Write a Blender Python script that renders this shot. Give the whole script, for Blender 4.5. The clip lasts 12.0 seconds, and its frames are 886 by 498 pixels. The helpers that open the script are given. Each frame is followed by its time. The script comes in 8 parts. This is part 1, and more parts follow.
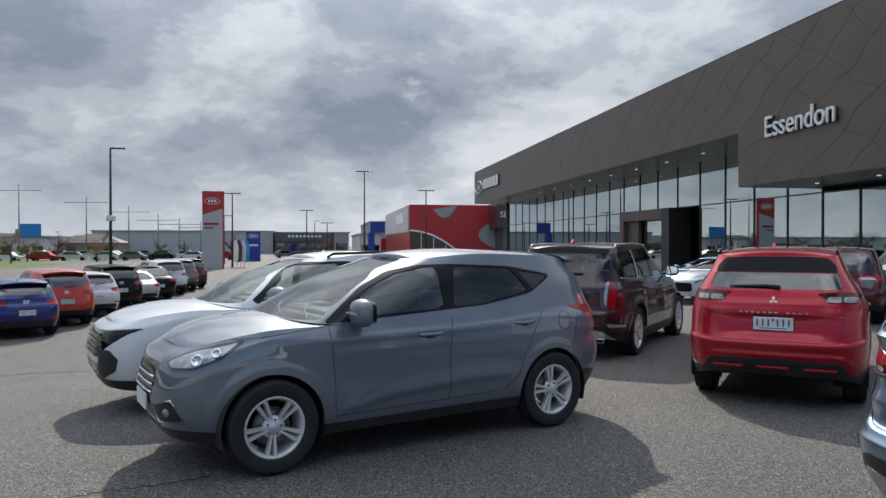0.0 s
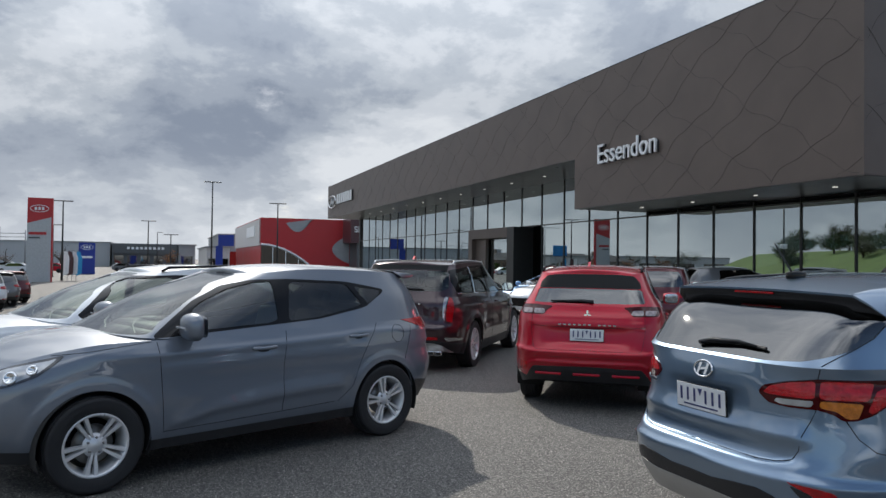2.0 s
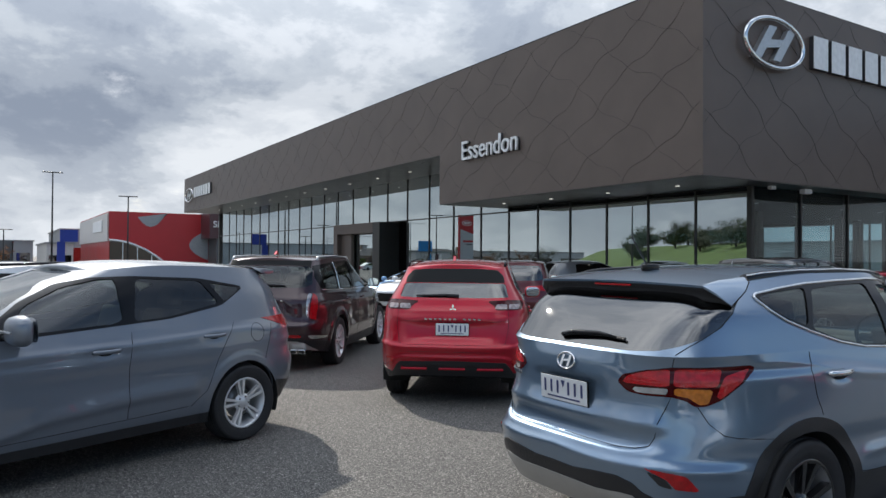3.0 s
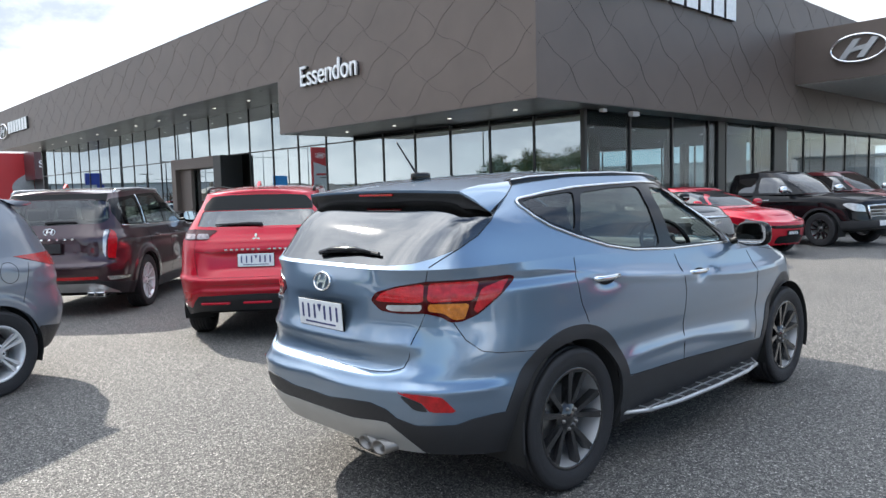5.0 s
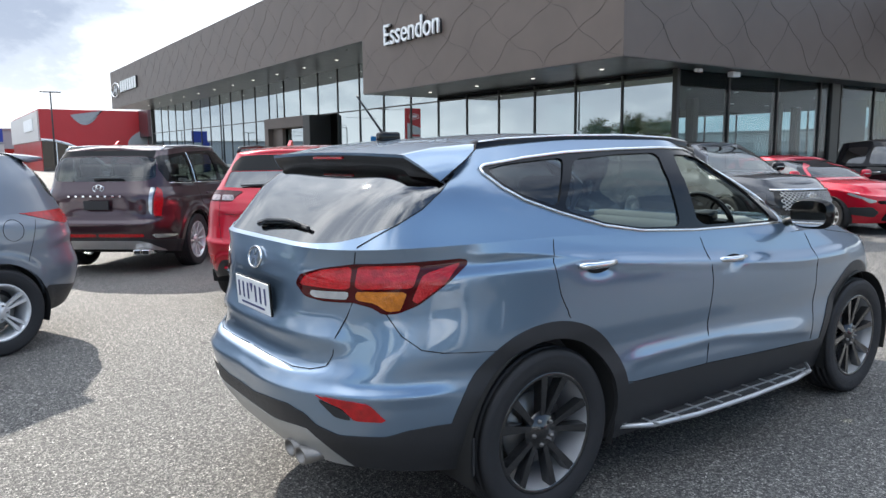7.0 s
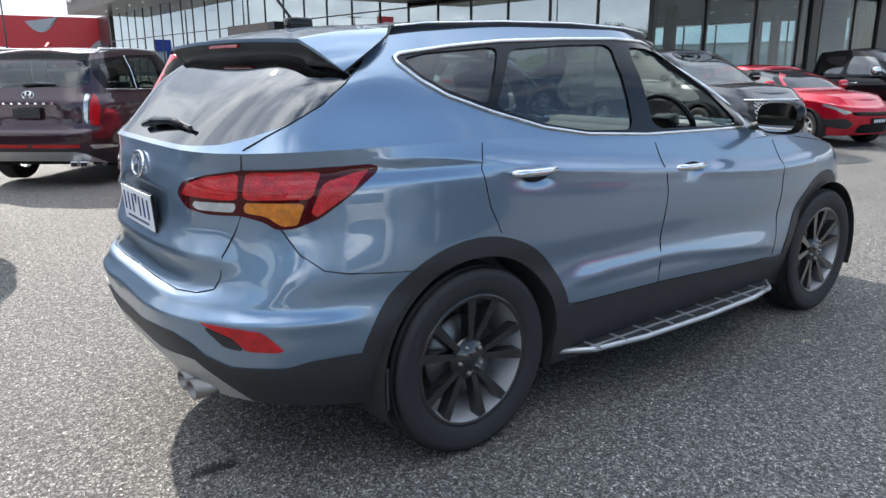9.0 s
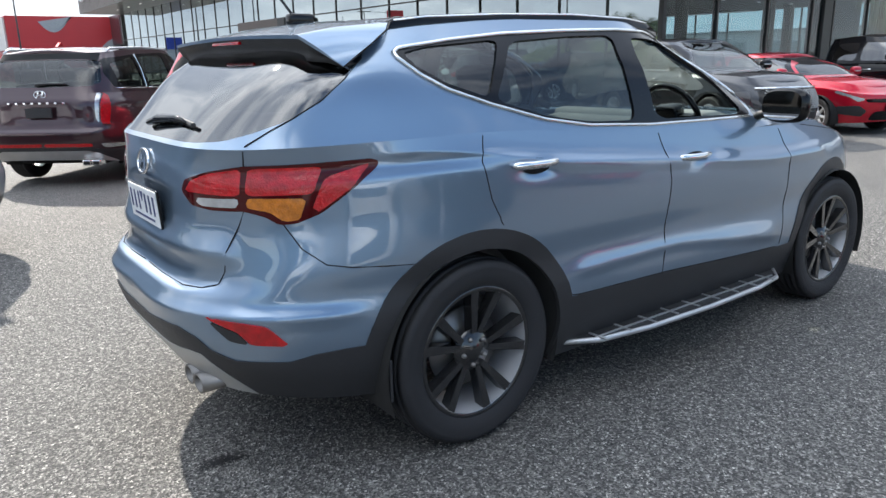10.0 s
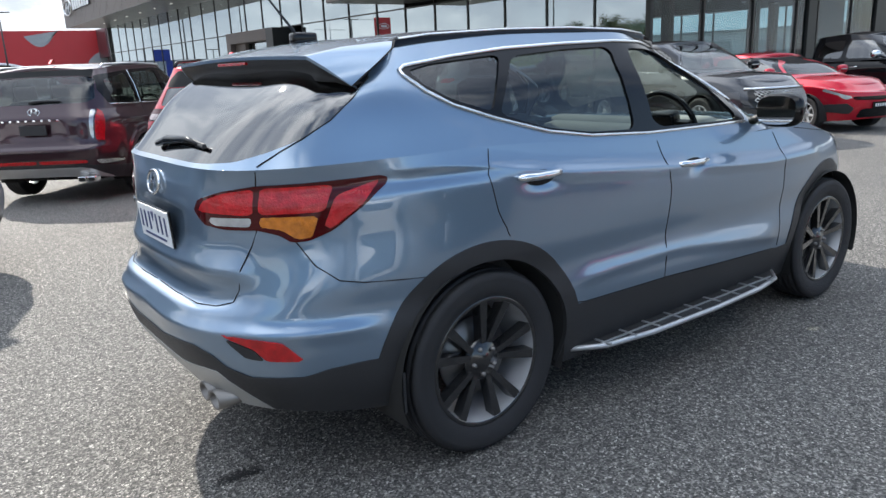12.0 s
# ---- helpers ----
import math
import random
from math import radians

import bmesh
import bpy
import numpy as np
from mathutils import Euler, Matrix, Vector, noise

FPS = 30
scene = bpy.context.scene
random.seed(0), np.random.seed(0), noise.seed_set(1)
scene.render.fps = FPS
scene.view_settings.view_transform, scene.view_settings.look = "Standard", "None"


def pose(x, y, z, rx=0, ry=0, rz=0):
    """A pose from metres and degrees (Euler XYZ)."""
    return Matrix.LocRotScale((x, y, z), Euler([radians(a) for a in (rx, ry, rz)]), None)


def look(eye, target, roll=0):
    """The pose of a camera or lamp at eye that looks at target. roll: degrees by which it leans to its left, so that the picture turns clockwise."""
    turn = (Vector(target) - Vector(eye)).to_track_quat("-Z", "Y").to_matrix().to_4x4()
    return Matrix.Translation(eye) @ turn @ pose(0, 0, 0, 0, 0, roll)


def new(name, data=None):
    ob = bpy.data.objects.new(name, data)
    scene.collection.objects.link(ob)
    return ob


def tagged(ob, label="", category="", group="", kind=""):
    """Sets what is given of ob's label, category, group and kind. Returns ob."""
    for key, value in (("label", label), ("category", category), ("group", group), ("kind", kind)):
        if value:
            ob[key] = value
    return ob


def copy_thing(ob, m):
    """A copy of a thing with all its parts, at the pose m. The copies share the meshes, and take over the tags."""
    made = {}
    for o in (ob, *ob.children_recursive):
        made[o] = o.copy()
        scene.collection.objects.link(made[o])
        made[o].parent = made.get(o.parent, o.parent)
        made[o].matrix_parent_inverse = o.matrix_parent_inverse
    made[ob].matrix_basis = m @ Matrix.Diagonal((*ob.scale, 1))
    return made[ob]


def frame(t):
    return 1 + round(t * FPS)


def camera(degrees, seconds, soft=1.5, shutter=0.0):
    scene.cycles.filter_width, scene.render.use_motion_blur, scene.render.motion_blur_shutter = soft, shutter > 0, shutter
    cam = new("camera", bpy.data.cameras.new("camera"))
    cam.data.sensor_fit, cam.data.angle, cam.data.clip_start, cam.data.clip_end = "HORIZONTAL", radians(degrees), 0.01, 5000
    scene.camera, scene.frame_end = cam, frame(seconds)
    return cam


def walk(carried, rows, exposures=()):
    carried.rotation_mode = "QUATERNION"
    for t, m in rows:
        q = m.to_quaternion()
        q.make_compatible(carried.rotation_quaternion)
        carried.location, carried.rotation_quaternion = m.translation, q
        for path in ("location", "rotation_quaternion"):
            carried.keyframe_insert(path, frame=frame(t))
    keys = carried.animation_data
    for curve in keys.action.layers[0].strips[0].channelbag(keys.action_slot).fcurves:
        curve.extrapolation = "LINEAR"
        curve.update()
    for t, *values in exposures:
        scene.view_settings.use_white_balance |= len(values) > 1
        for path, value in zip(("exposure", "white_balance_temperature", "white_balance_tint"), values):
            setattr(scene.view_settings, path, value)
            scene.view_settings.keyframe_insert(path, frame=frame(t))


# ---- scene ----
cam = camera(63.3, 12.0)
PATH = [
    (0, (0.304, 0.086, 1.67), (0.644, 2.057, 1.66), 0.0),
    (0.5, (0.253, 0.078, 1.66), (0.606, 2.047, 1.66), 0.8),
    (1, (0.307, -0.015, 1.676), (0.712, 1.944, 1.694), 0.9),
    (1.5, (0.352, -0.174, 1.68), (0.907, 1.747, 1.707), 0.8),
    (2, (0.402, -0.226, 1.68), (1.129, 1.637, 1.715), 0.7),
    (2.5, (0.436, -0.194, 1.681), (1.298, 1.611, 1.717), 0.5),
    (3, (0.475, -0.093, 1.672), (1.534, 1.603, 1.698), 0.4),
    (3.5, (0.575, 0.015, 1.645), (1.804, 1.593, 1.653), 0.2),
    (5.5, (1.472, -0.134, 1.533), (2.828, 1.323, 1.331), -1.3),
    (6, (1.733, -0.17, 1.529), (2.956, 1.396, 1.303), -1.9),
    (6.5, (1.918, -0.138, 1.534), (3.059, 1.483, 1.272), -1.3),
    (7, (2.077, -0.023, 1.542), (3.221, 1.596, 1.28), -0.5),
    (7.5, (2.217, 0.041, 1.522), (3.375, 1.643, 1.212), -0.4),
    (9.5, (2.501, 0.159, 1.449), (3.658, 1.707, 0.931), -0.6),
    (10, (2.501, 0.111, 1.456), (3.639, 1.675, 0.945), -1.2),
    (10.5, (2.479, 0.088, 1.466), (3.609, 1.662, 0.971), -1.2),
    (11, (2.449, 0.073, 1.481), (3.588, 1.642, 0.991), -1.3),
    (11.5, (2.431, 0.093, 1.5), (3.57, 1.657, 0.993), -1.9),
    (12, (2.432, 0.115, 1.496), (3.589, 1.669, 0.998), -2.5),
]
EXPOSURE = [(0.0, 0.0), (2.5, 0.10), (3.5, 0.46), (5.5, 1.22), (6.5, 1.12), (9.5, 1.12), (12.0, 1.03)]
walk(cam, [(t, look(eye, target, roll)) for t, eye, target, roll in PATH], EXPOSURE)


# ---- world, sun, exposure ----
SUN_EL, SUN_AZ = radians(37.0), radians(1.0)     # azimuth from +y towards +x


def build_world():
    world = bpy.data.worlds.new("sky")
    scene.world = world
    world.use_nodes = True
    nt = world.node_tree
    nt.nodes.clear()
    out = nt.nodes.new("ShaderNodeOutputWorld")
    bg = nt.nodes.new("ShaderNodeBackground")
    sky = nt.nodes.new("ShaderNodeTexSky")
    sky.sky_type, sky.sun_disc = "NISHITA", False
    sky.sun_elevation, sky.sun_rotation = SUN_EL, SUN_AZ
    sky.air_density, sky.dust_density, sky.ozone_density = 1.0, 1.5, 1.2
    tc = nt.nodes.new("ShaderNodeTexCoord")
    sep = nt.nodes.new("ShaderNodeSeparateXYZ")
    nt.links.new(tc.outputs["Generated"], sep.inputs[0])

    def m(op, a, b=None, clamp=False):
        n = nt.nodes.new("ShaderNodeMath")
        n.operation, n.use_clamp = op, clamp
        for i, v in enumerate((a, b)):
            if v is None:
                continue
            if isinstance(v, (int, float)):
                n.inputs[i].default_value = v
            else:
                nt.links.new(v, n.inputs[i])
        return n.outputs[0]

    # a flat cloud deck: the direction divided by its height
    zz = m("ADD", m("MAXIMUM", sep.outputs[2], 0.0), 0.40)
    comb = nt.nodes.new("ShaderNodeCombineXYZ")
    nt.links.new(m("DIVIDE", sep.outputs[0], zz), comb.inputs[0])
    nt.links.new(m("DIVIDE", sep.outputs[1], zz), comb.inputs[1])

    def noise_tex(scale, detail, rough, dist=0.0, off=0.0):
        mp = nt.nodes.new("ShaderNodeMapping")
        mp.inputs["Location"].default_value = (off, off * 0.7, off * 0.3)
        nt.links.new(comb.outputs[0], mp.inputs[0])
        n = nt.nodes.new("ShaderNodeTexNoise")
        n.inputs["Scale"].default_value, n.inputs["Detail"].default_value = scale, detail
        n.inputs["Roughness"].default_value, n.inputs["Distortion"].default_value = rough, dist
        nt.links.new(mp.outputs[0], n.inputs["Vector"])
        return n.outputs["Fac"]

    def ramp(fac, stops):
        r = nt.nodes.new("ShaderNodeValToRGB")
        r.color_ramp.interpolation = "EASE"
        while len(r.color_ramp.elements) < len(stops):
            r.color_ramp.elements.new(0.5)
        for e, (p, c) in zip(r.color_ramp.elements, stops):
            e.position, e.color = p, (*c, 1)
        nt.links.new(fac, r.inputs[0])
        return r.outputs[0]

    big = noise_tex(1.9, 12.0, 0.57, 0.15, 3.1)
    fine = noise_tex(5.2, 10.0, 0.62, 0.2, 7.7)
    thick = m("ADD", m("MULTIPLY", big, 0.70), m("MULTIPLY", fine, 0.30))
    cloud = ramp(thick, [(0.36, (0.60, 0.63, 0.67)), (0.43, (0.50, 0.535, 0.585)), (0.48, (0.39, 0.43, 0.485)),
                         (0.535, (0.290, 0.330, 0.395)), (0.62, (0.205, 0.242, 0.31))])
    # the cloud opens to blue away from the sun
    cover = ramp(m("ADD", noise_tex(0.9, 8.0, 0.6, 0.2, 12.4), m("MULTIPLY", m("SUBTRACT", sep.outputs[1], 0.15), m("ADD", m("MULTIPLY", m("LESS_THAN", sep.outputs[1], 0.15), 0.12), 0.09))), [(0.33, (0, 0, 0)), (0.43, (1, 1, 1))])
    # bright veil of cloud round the hidden sun
    sun = Vector((math.sin(SUN_AZ) * math.cos(SUN_EL), math.cos(SUN_AZ) * math.cos(SUN_EL), math.sin(SUN_EL)))
    dot = nt.nodes.new("ShaderNodeVectorMath")
    dot.operation = "DOT_PRODUCT"
    nt.links.new(tc.outputs["Generated"], dot.inputs[0])
    dot.inputs[1].default_value = sun
    veil = m("MULTIPLY", m("POWER", m("MAXIMUM", dot.outputs["Value"], 0.0), 8.0), 0.10)
    lit = nt.nodes.new("ShaderNodeVectorMath")
    lit.operation = "SCALE"
    nt.links.new(cloud, lit.inputs[0])
    # thin sunlit cloud overhead, heavier and greyer towards the skyline
    high = m("MULTIPLY", m("SUBTRACT", m("MULTIPLY", sep.outputs[2], 1.15), 0.25, True), 1.9)
    nt.links.new(m("ADD", m("ADD", veil, 0.95), high), lit.inputs["Scale"])
    skys = nt.nodes.new("ShaderNodeVectorMath")
    skys.operation = "SCALE"
    skys.inputs["Scale"].default_value = 0.10
    nt.links.new(sky.outputs[0], skys.inputs[0])
    mix = nt.nodes.new("ShaderNodeMix")
    mix.data_type = "RGBA"
    nt.links.new(cover, mix.inputs["Factor"])
    nt.links.new(skys.outputs[0], mix.inputs["A"])
    nt.links.new(lit.outputs[0], mix.inputs["B"])
    low = nt.nodes.new("ShaderNodeMix")
    low.data_type = "RGBA"
    low.inputs["B"].default_value = (0.70, 0.725, 0.755, 1)
    nt.links.new(m("MULTIPLY", m("POWER", m("SUBTRACT", 1.0, m("MULTIPLY", m("MAXIMUM", sep.outputs[2], 0.0), 5.5), True), 2.0), 0.55), low.inputs["Factor"])
    nt.links.new(mix.outputs["Result"], low.inputs["A"])
    nt.links.new(low.outputs["Result"], bg.inputs[0])
    bg.inputs[1].default_value = 1.18
    nt.links.new(bg.outputs[0], out.inputs[0])
    lamp = bpy.data.lights.new("sun", "SUN")
    lamp.energy, lamp.angle, lamp.color = 3.3, radians(1.0), (1.0, 0.935, 0.84)
    ob = new("sun", lamp)
    ob.matrix_world = look(sun * 60, (0, 0, 0))


build_world()


# ---- materials ----
MATS = {}


def mat(name, color, rough=0.5, metal=0.0, coat=0.0, var=0.08, scale=6.0, bump=0.0, bscale=200.0, emit=0.0, spec=0.5, coat_rough=0.04, fine=0.0):
    """A principled surface with slow colour drift, grain in the gloss and, where asked, fine relief."""
    if name in MATS:
        return MATS[name]
    ma = bpy.data.materials.new(name)
    ma.use_nodes = True
    nt = ma.node_tree
    b = nt.nodes["Principled BSDF"]
    b.inputs["Roughness"].default_value, b.inputs["Metallic"].default_value = rough, metal
    b.inputs["Coat Weight"].default_value, b.inputs["Coat Roughness"].default_value = coat, coat_rough
    b.inputs["Specular IOR Level"].default_value = spec
    tc = nt.nodes.new("ShaderNodeTexCoord")
    n1 = nt.nodes.new("ShaderNodeTexNoise")
    n1.inputs["Scale"].default_value, n1.inputs["Detail"].default_value = scale, 6
    nt.links.new(tc.outputs["Object"], n1.inputs["Vector"])
    fac = n1.outputs["Fac"]
    if fine:
        n2 = nt.nodes.new("ShaderNodeTexNoise")
        n2.inputs["Scale"].default_value, n2.inputs["Detail"].default_value = fine, 2
        nt.links.new(tc.outputs["Object"], n2.inputs["Vector"])
        ad = nt.nodes.new("ShaderNodeMath")
        ad.operation = "MULTIPLY_ADD"
        nt.links.new(n2.outputs["Fac"], ad.inputs[0])
        ad.inputs[1].default_value = 0.6
        sc = nt.nodes.new("ShaderNodeMath")
        sc.operation = "MULTIPLY_ADD"
        nt.links.new(fac, sc.inputs[0])
        sc.inputs[1].default_value, sc.inputs[2].default_value = 0.7, -0.15
        nt.links.new(sc.outputs[0], ad.inputs[2])
        fac = ad.outputs[0]
    cr = nt.nodes.new("ShaderNodeValToRGB")
    lo, hi = [max(0, c * (1 - var)) for c in color], [min(1, c * (1 + var)) for c in color]
    cr.color_ramp.elements[0].color, cr.color_ramp.elements[1].color = (*lo, 1), (*hi, 1)
    cr.color_ramp.elements[0].position, cr.color_ramp.elements[1].position = 0.3, 0.7
    nt.links.new(fac, cr.inputs[0])
    nt.links.new(cr.outputs[0], b.inputs["Base Color"])
    mr = nt.nodes.new("ShaderNodeMapRange")
    mr.inputs["To Min"].default_value, mr.inputs["To Max"].default_value = max(0, rough - 0.06), min(1, rough + 0.06)
    nt.links.new(n1.outputs["Fac"], mr.inputs[0])
    nt.links.new(mr.outputs[0], b.inputs["Roughness"])
    if bump:
        n3 = nt.nodes.new("ShaderNodeTexNoise")
        n3.inputs["Scale"].default_value, n3.inputs["Detail"].default_value = bscale, 3
        nt.links.new(tc.outputs["Object"], n3.inputs["Vector"])
        bp = nt.nodes.new("ShaderNodeBump")
        bp.inputs["Strength"].default_value, bp.inputs["Distance"].default_value = bump, 0.01
        nt.links.new(n3.outputs["Fac"], bp.inputs["Height"])
        nt.links.new(bp.outputs[0], b.inputs["Normal"])
    if emit:
        b.inputs["Emission Color"].default_value, b.inputs["Emission Strength"].default_value = (*color, 1), emit
    MATS[name] = ma
    return ma


def paint(name, color, metal=0.55, rough=0.40, spec=0.2, coat=1.0, coat_ior=1.6):
    """Car paint: a metallic flake base under a hard clear coat."""
    ma = mat(name, color, rough, metal, coat=coat, var=0.05, scale=900.0, coat_rough=0.006, spec=spec)
    ma.node_tree.nodes["Principled BSDF"].inputs["Coat IOR"].default_value = coat_ior
    return ma


def glass(name, tint, gloss=1.0, ior=1.5, rough=0.0):
    """A pane: tinted see-through, with a clear reflection that grows at a slant."""
    if name in MATS:
        return MATS[name]
    ma = bpy.data.materials.new(name)
    ma.use_nodes = True
    nt = ma.node_tree
    nt.nodes.clear()
    out = nt.nodes.new("ShaderNodeOutputMaterial")
    mix, tr, gl = nt.nodes.new("ShaderNodeMixShader"), nt.nodes.new("ShaderNodeBsdfTransparent"), nt.nodes.new("ShaderNodeBsdfGlossy")
    lw = nt.nodes.new("ShaderNodeLayerWeight")
    lw.inputs["Blend"].default_value = 0.5
    f0 = ((ior - 1) / (ior + 1)) ** 2
    pw, fr = nt.nodes.new("ShaderNodeMath"), nt.nodes.new("ShaderNodeMath")
    pw.operation, fr.operation = "POWER", "MULTIPLY_ADD"
    nt.links.new(lw.outputs["Facing"], pw.inputs[0])
    pw.inputs[1].default_value = 5.0
    nt.links.new(pw.outputs[0], fr.inputs[0])
    fr.inputs[1].default_value, fr.inputs[2].default_value = 1.0 - f0, f0
    tr.inputs["Color"].default_value = (*tint, 1)
    gl.inputs["Color"].default_value = (*(gloss if isinstance(gloss, tuple) else (gloss,) * 3), 1)
    gl.inputs["Roughness"].default_value = rough
    nt.links.new(fr.outputs[0], mix.inputs[0])
    nt.links.new(tr.outputs[0], mix.inputs[1])
    nt.links.new(gl.outputs[0], mix.inputs[2])
    nt.links.new(mix.outputs[0], out.inputs[0])
    MATS[name] = ma
    return ma


def asphalt():
    ma = bpy.data.materials.new("asphalt")
    ma.use_nodes = True
    nt = ma.node_tree
    b = nt.nodes["Principled BSDF"]
    tc = nt.nodes.new("ShaderNodeTexCoord")

    def nz(kind, scale, detail=4, rough=0.6):
        n = nt.nodes.new(kind)
        n.inputs["Scale"].default_value = scale
        if kind == "ShaderNodeTexNoise":
            n.inputs["Detail"].default_value, n.inputs["Roughness"].default_value = detail, rough
        nt.links.new(tc.outputs["Object"], n.inputs["Vector"])
        return n

    vor = nz("ShaderNodeTexVoronoi", 135.0)
    stone = nt.nodes.new("ShaderNodeValToRGB")
    cr = stone.color_ramp
    cr.elements[0].position, cr.elements[0].color = 0.0, (0.018, 0.018, 0.019, 1)
    cr.elements[1].position, cr.elements[1].color = 1.0, (0.60, 0.575, 0.535, 1)
    for p, c in ((0.35, 0.055), (0.6, 0.128), (0.8, 0.240)):
        e = cr.elements.new(p)
        e.color = (c, c * 0.965, c * 0.915, 1)
    nt.links.new(vor.outputs["Color"], stone.inputs[0])
    fine = nz("ShaderNodeTexNoise", 420.0, 3)
    mix = nt.nodes.new("ShaderNodeMix")
    mix.data_type, mix.blend_type = "RGBA", "OVERLAY"
    mix.inputs["Factor"].default_value = 0.55
    nt.links.new(stone.outputs[0], mix.inputs["A"])
    nt.links.new(fine.outputs["Fac"], mix.inputs["B"])
    clump = nz("ShaderNodeTexNoise", 34.0, 3, 0.7)
    cl = nt.nodes.new("ShaderNodeValToRGB")
    cl.color_ramp.elements[0].position, cl.color_ramp.elements[0].color = 0.36, (0.52, 0.52, 0.52, 1)
    cl.color_ramp.elements[1].position, cl.color_ramp.elements[1].color = 0.64, (1.45, 1.44, 1.42, 1)
    nt.links.new(clump.outputs["Fac"], cl.inputs[0])
    patch = nt.nodes.new("ShaderNodeMix")
    patch.data_type, patch.blend_type = "RGBA", "MULTIPLY"
    patch.inputs["Factor"].default_value = 1.0
    nt.links.new(mix.outputs["Result"], patch.inputs["A"])
    nt.links.new(cl.outputs[0], patch.inputs["B"])
    wear = nz("ShaderNodeTexNoise", 0.35, 7, 0.62)
    wr = nt.nodes.new("ShaderNodeValToRGB")
    wr.color_ramp.elements[0].position, wr.color_ramp.elements[0].color = 0.30, (0.78, 0.78, 0.78, 1)
    wr.color_ramp.elements[1].position, wr.color_ramp.elements[1].color = 0.72, (1.12, 1.11, 1.08, 1)
    nt.links.new(wear.outputs["Fac"], wr.inputs[0])
    mul = nt.nodes.new("ShaderNodeMix")
    mul.data_type, mul.blend_type = "RGBA", "MULTIPLY"
    mul.inputs["Factor"].default_value = 1.0
    nt.links.new(patch.outputs["Result"], mul.inputs["A"])
    nt.links.new(wr.outputs[0], mul.inputs["B"])
    nt.links.new(mul.outputs["Result"], b.inputs["Base Color"])
    b.inputs["Roughness"].default_value = 0.78
    bp = nt.nodes.new("ShaderNodeBump")
    bp.inputs["Strength"].default_value, bp.inputs["Distance"].default_value = 0.8, 0.006
    nt.links.new(vor.outputs["Distance"], bp.inputs["Height"])
    nt.links.new(bp.outputs[0], b.inputs["Normal"])
    MATS["asphalt"] = ma
    return ma


ASPHALT = asphalt()
TYRE = mat("tyre rubber", (0.024, 0.024, 0.026), 0.64, spec=0.30, bump=0.3, bscale=300)
BLACK = mat("black plastic", (0.030, 0.030, 0.032), 0.45, spec=0.32, bump=0.15, bscale=600)
GLOSSBLACK = mat("gloss black", (0.006, 0.006, 0.007), 0.10, spec=0.32)
DARK = mat("dark underside and painted shade", (0.012, 0.012, 0.012), 0.9)
TRIM = mat("seat cloth", (0.075, 0.073, 0.072), 0.8, bump=0.2)
DASH = mat("dashboard", (0.06, 0.06, 0.062), 0.6)
GREYTRIM = mat("light interior trim", (0.30, 0.30, 0.29), 0.7)
CHROME = mat("chrome", (0.78, 0.79, 0.80), 0.08, 1.0)
SILVER = mat("silver plastic", (0.42, 0.415, 0.40), 0.35, 0.4)
SATIN = mat("satin silver", (0.50, 0.51, 0.52), 0.36, 0.7)
ALLOY = mat("alloy", (0.70, 0.70, 0.71), 0.30, 0.45, coat=0.6)
DARKALLOY = mat("dark alloy", (0.014, 0.014, 0.015), 0.10, 0.0, coat=0.6, spec=0.5)
BARREL = mat("wheel barrel", (0.42, 0.42, 0.43), 0.3, 0.4)
DISC = mat("brake disc", (0.22, 0.21, 0.20), 0.4, 0.8)
RED_LENS = mat("red lens", (0.40, 0.003, 0.007), 0.16, coat=0.5, spec=0.45, var=0.30, scale=34, bump=0.25, bscale=130)
DEEP_RED = mat("dark red lens", (0.05, 0.002, 0.003), 0.08, spec=0.4)
AMBER = mat("amber lens", (0.46, 0.14, 0.010), 0.16, coat=0.5, spec=0.45, var=0.30, scale=34, bump=0.25, bscale=130)
CLEAR_LENS = mat("clear lens", (0.46, 0.47, 0.48), 0.10, 0.5, coat=1.0, var=0.22, scale=18)
SMOKE_LENS = mat("smoky clear lens", (0.32, 0.27, 0.27), 0.10, 0.2, var=0.4, scale=30)
LAMP_DARK = mat("lamp housing", (0.05, 0.05, 0.055), 0.15, 0.2, coat=1.0)
PLATE = mat("plate", (0.72, 0.73, 0.74), 0.4)
PLATE_BLUE = mat("plate characters", (0.03, 0.04, 0.14), 0.5)
BADGE_WHITE = mat("white letters", (0.80, 0.80, 0.80), 0.4)
LINE = mat("panel gap and recess shade", (0.006, 0.006, 0.007), 0.9)
PAINT_BLUE = paint("slate blue paint", (0.184, 0.267, 0.370), 0.76, 0.31, coat_ior=1.85)
PAINT_GREY = paint("grey paint", (0.158, 0.182, 0.220), 0.42, 0.45, coat_ior=1.75)
PAINT_WHITE = paint("white paint", (0.72, 0.74, 0.76), 0.05, 0.4)
PAINT_BLACK = paint("dark plum paint", (0.050, 0.025, 0.031), 0.5, 0.35, 0.1, 1.0, 1.6)
PAINT_RED = paint("red paint", (0.45, 0.003, 0.020), 0.45, 0.38, coat_ior=1.5)
PAINT_ORANGE = paint("orange red paint", (0.55, 0.05, 0.02), 0.2)
PAINT_DBLUE = paint("royal blue paint", (0.010, 0.020, 0.16), 0.4)
PAINT_LBLUE = paint("light blue paint", (0.16, 0.36, 0.66), 0.1)
PAINT_JET = paint("jet black paint", (0.006, 0.006, 0.007), 0.0, 0.3, 0.02, 0.5)
PAINT_CREAM = paint("pale silver paint", (0.60, 0.61, 0.58), 0.3)
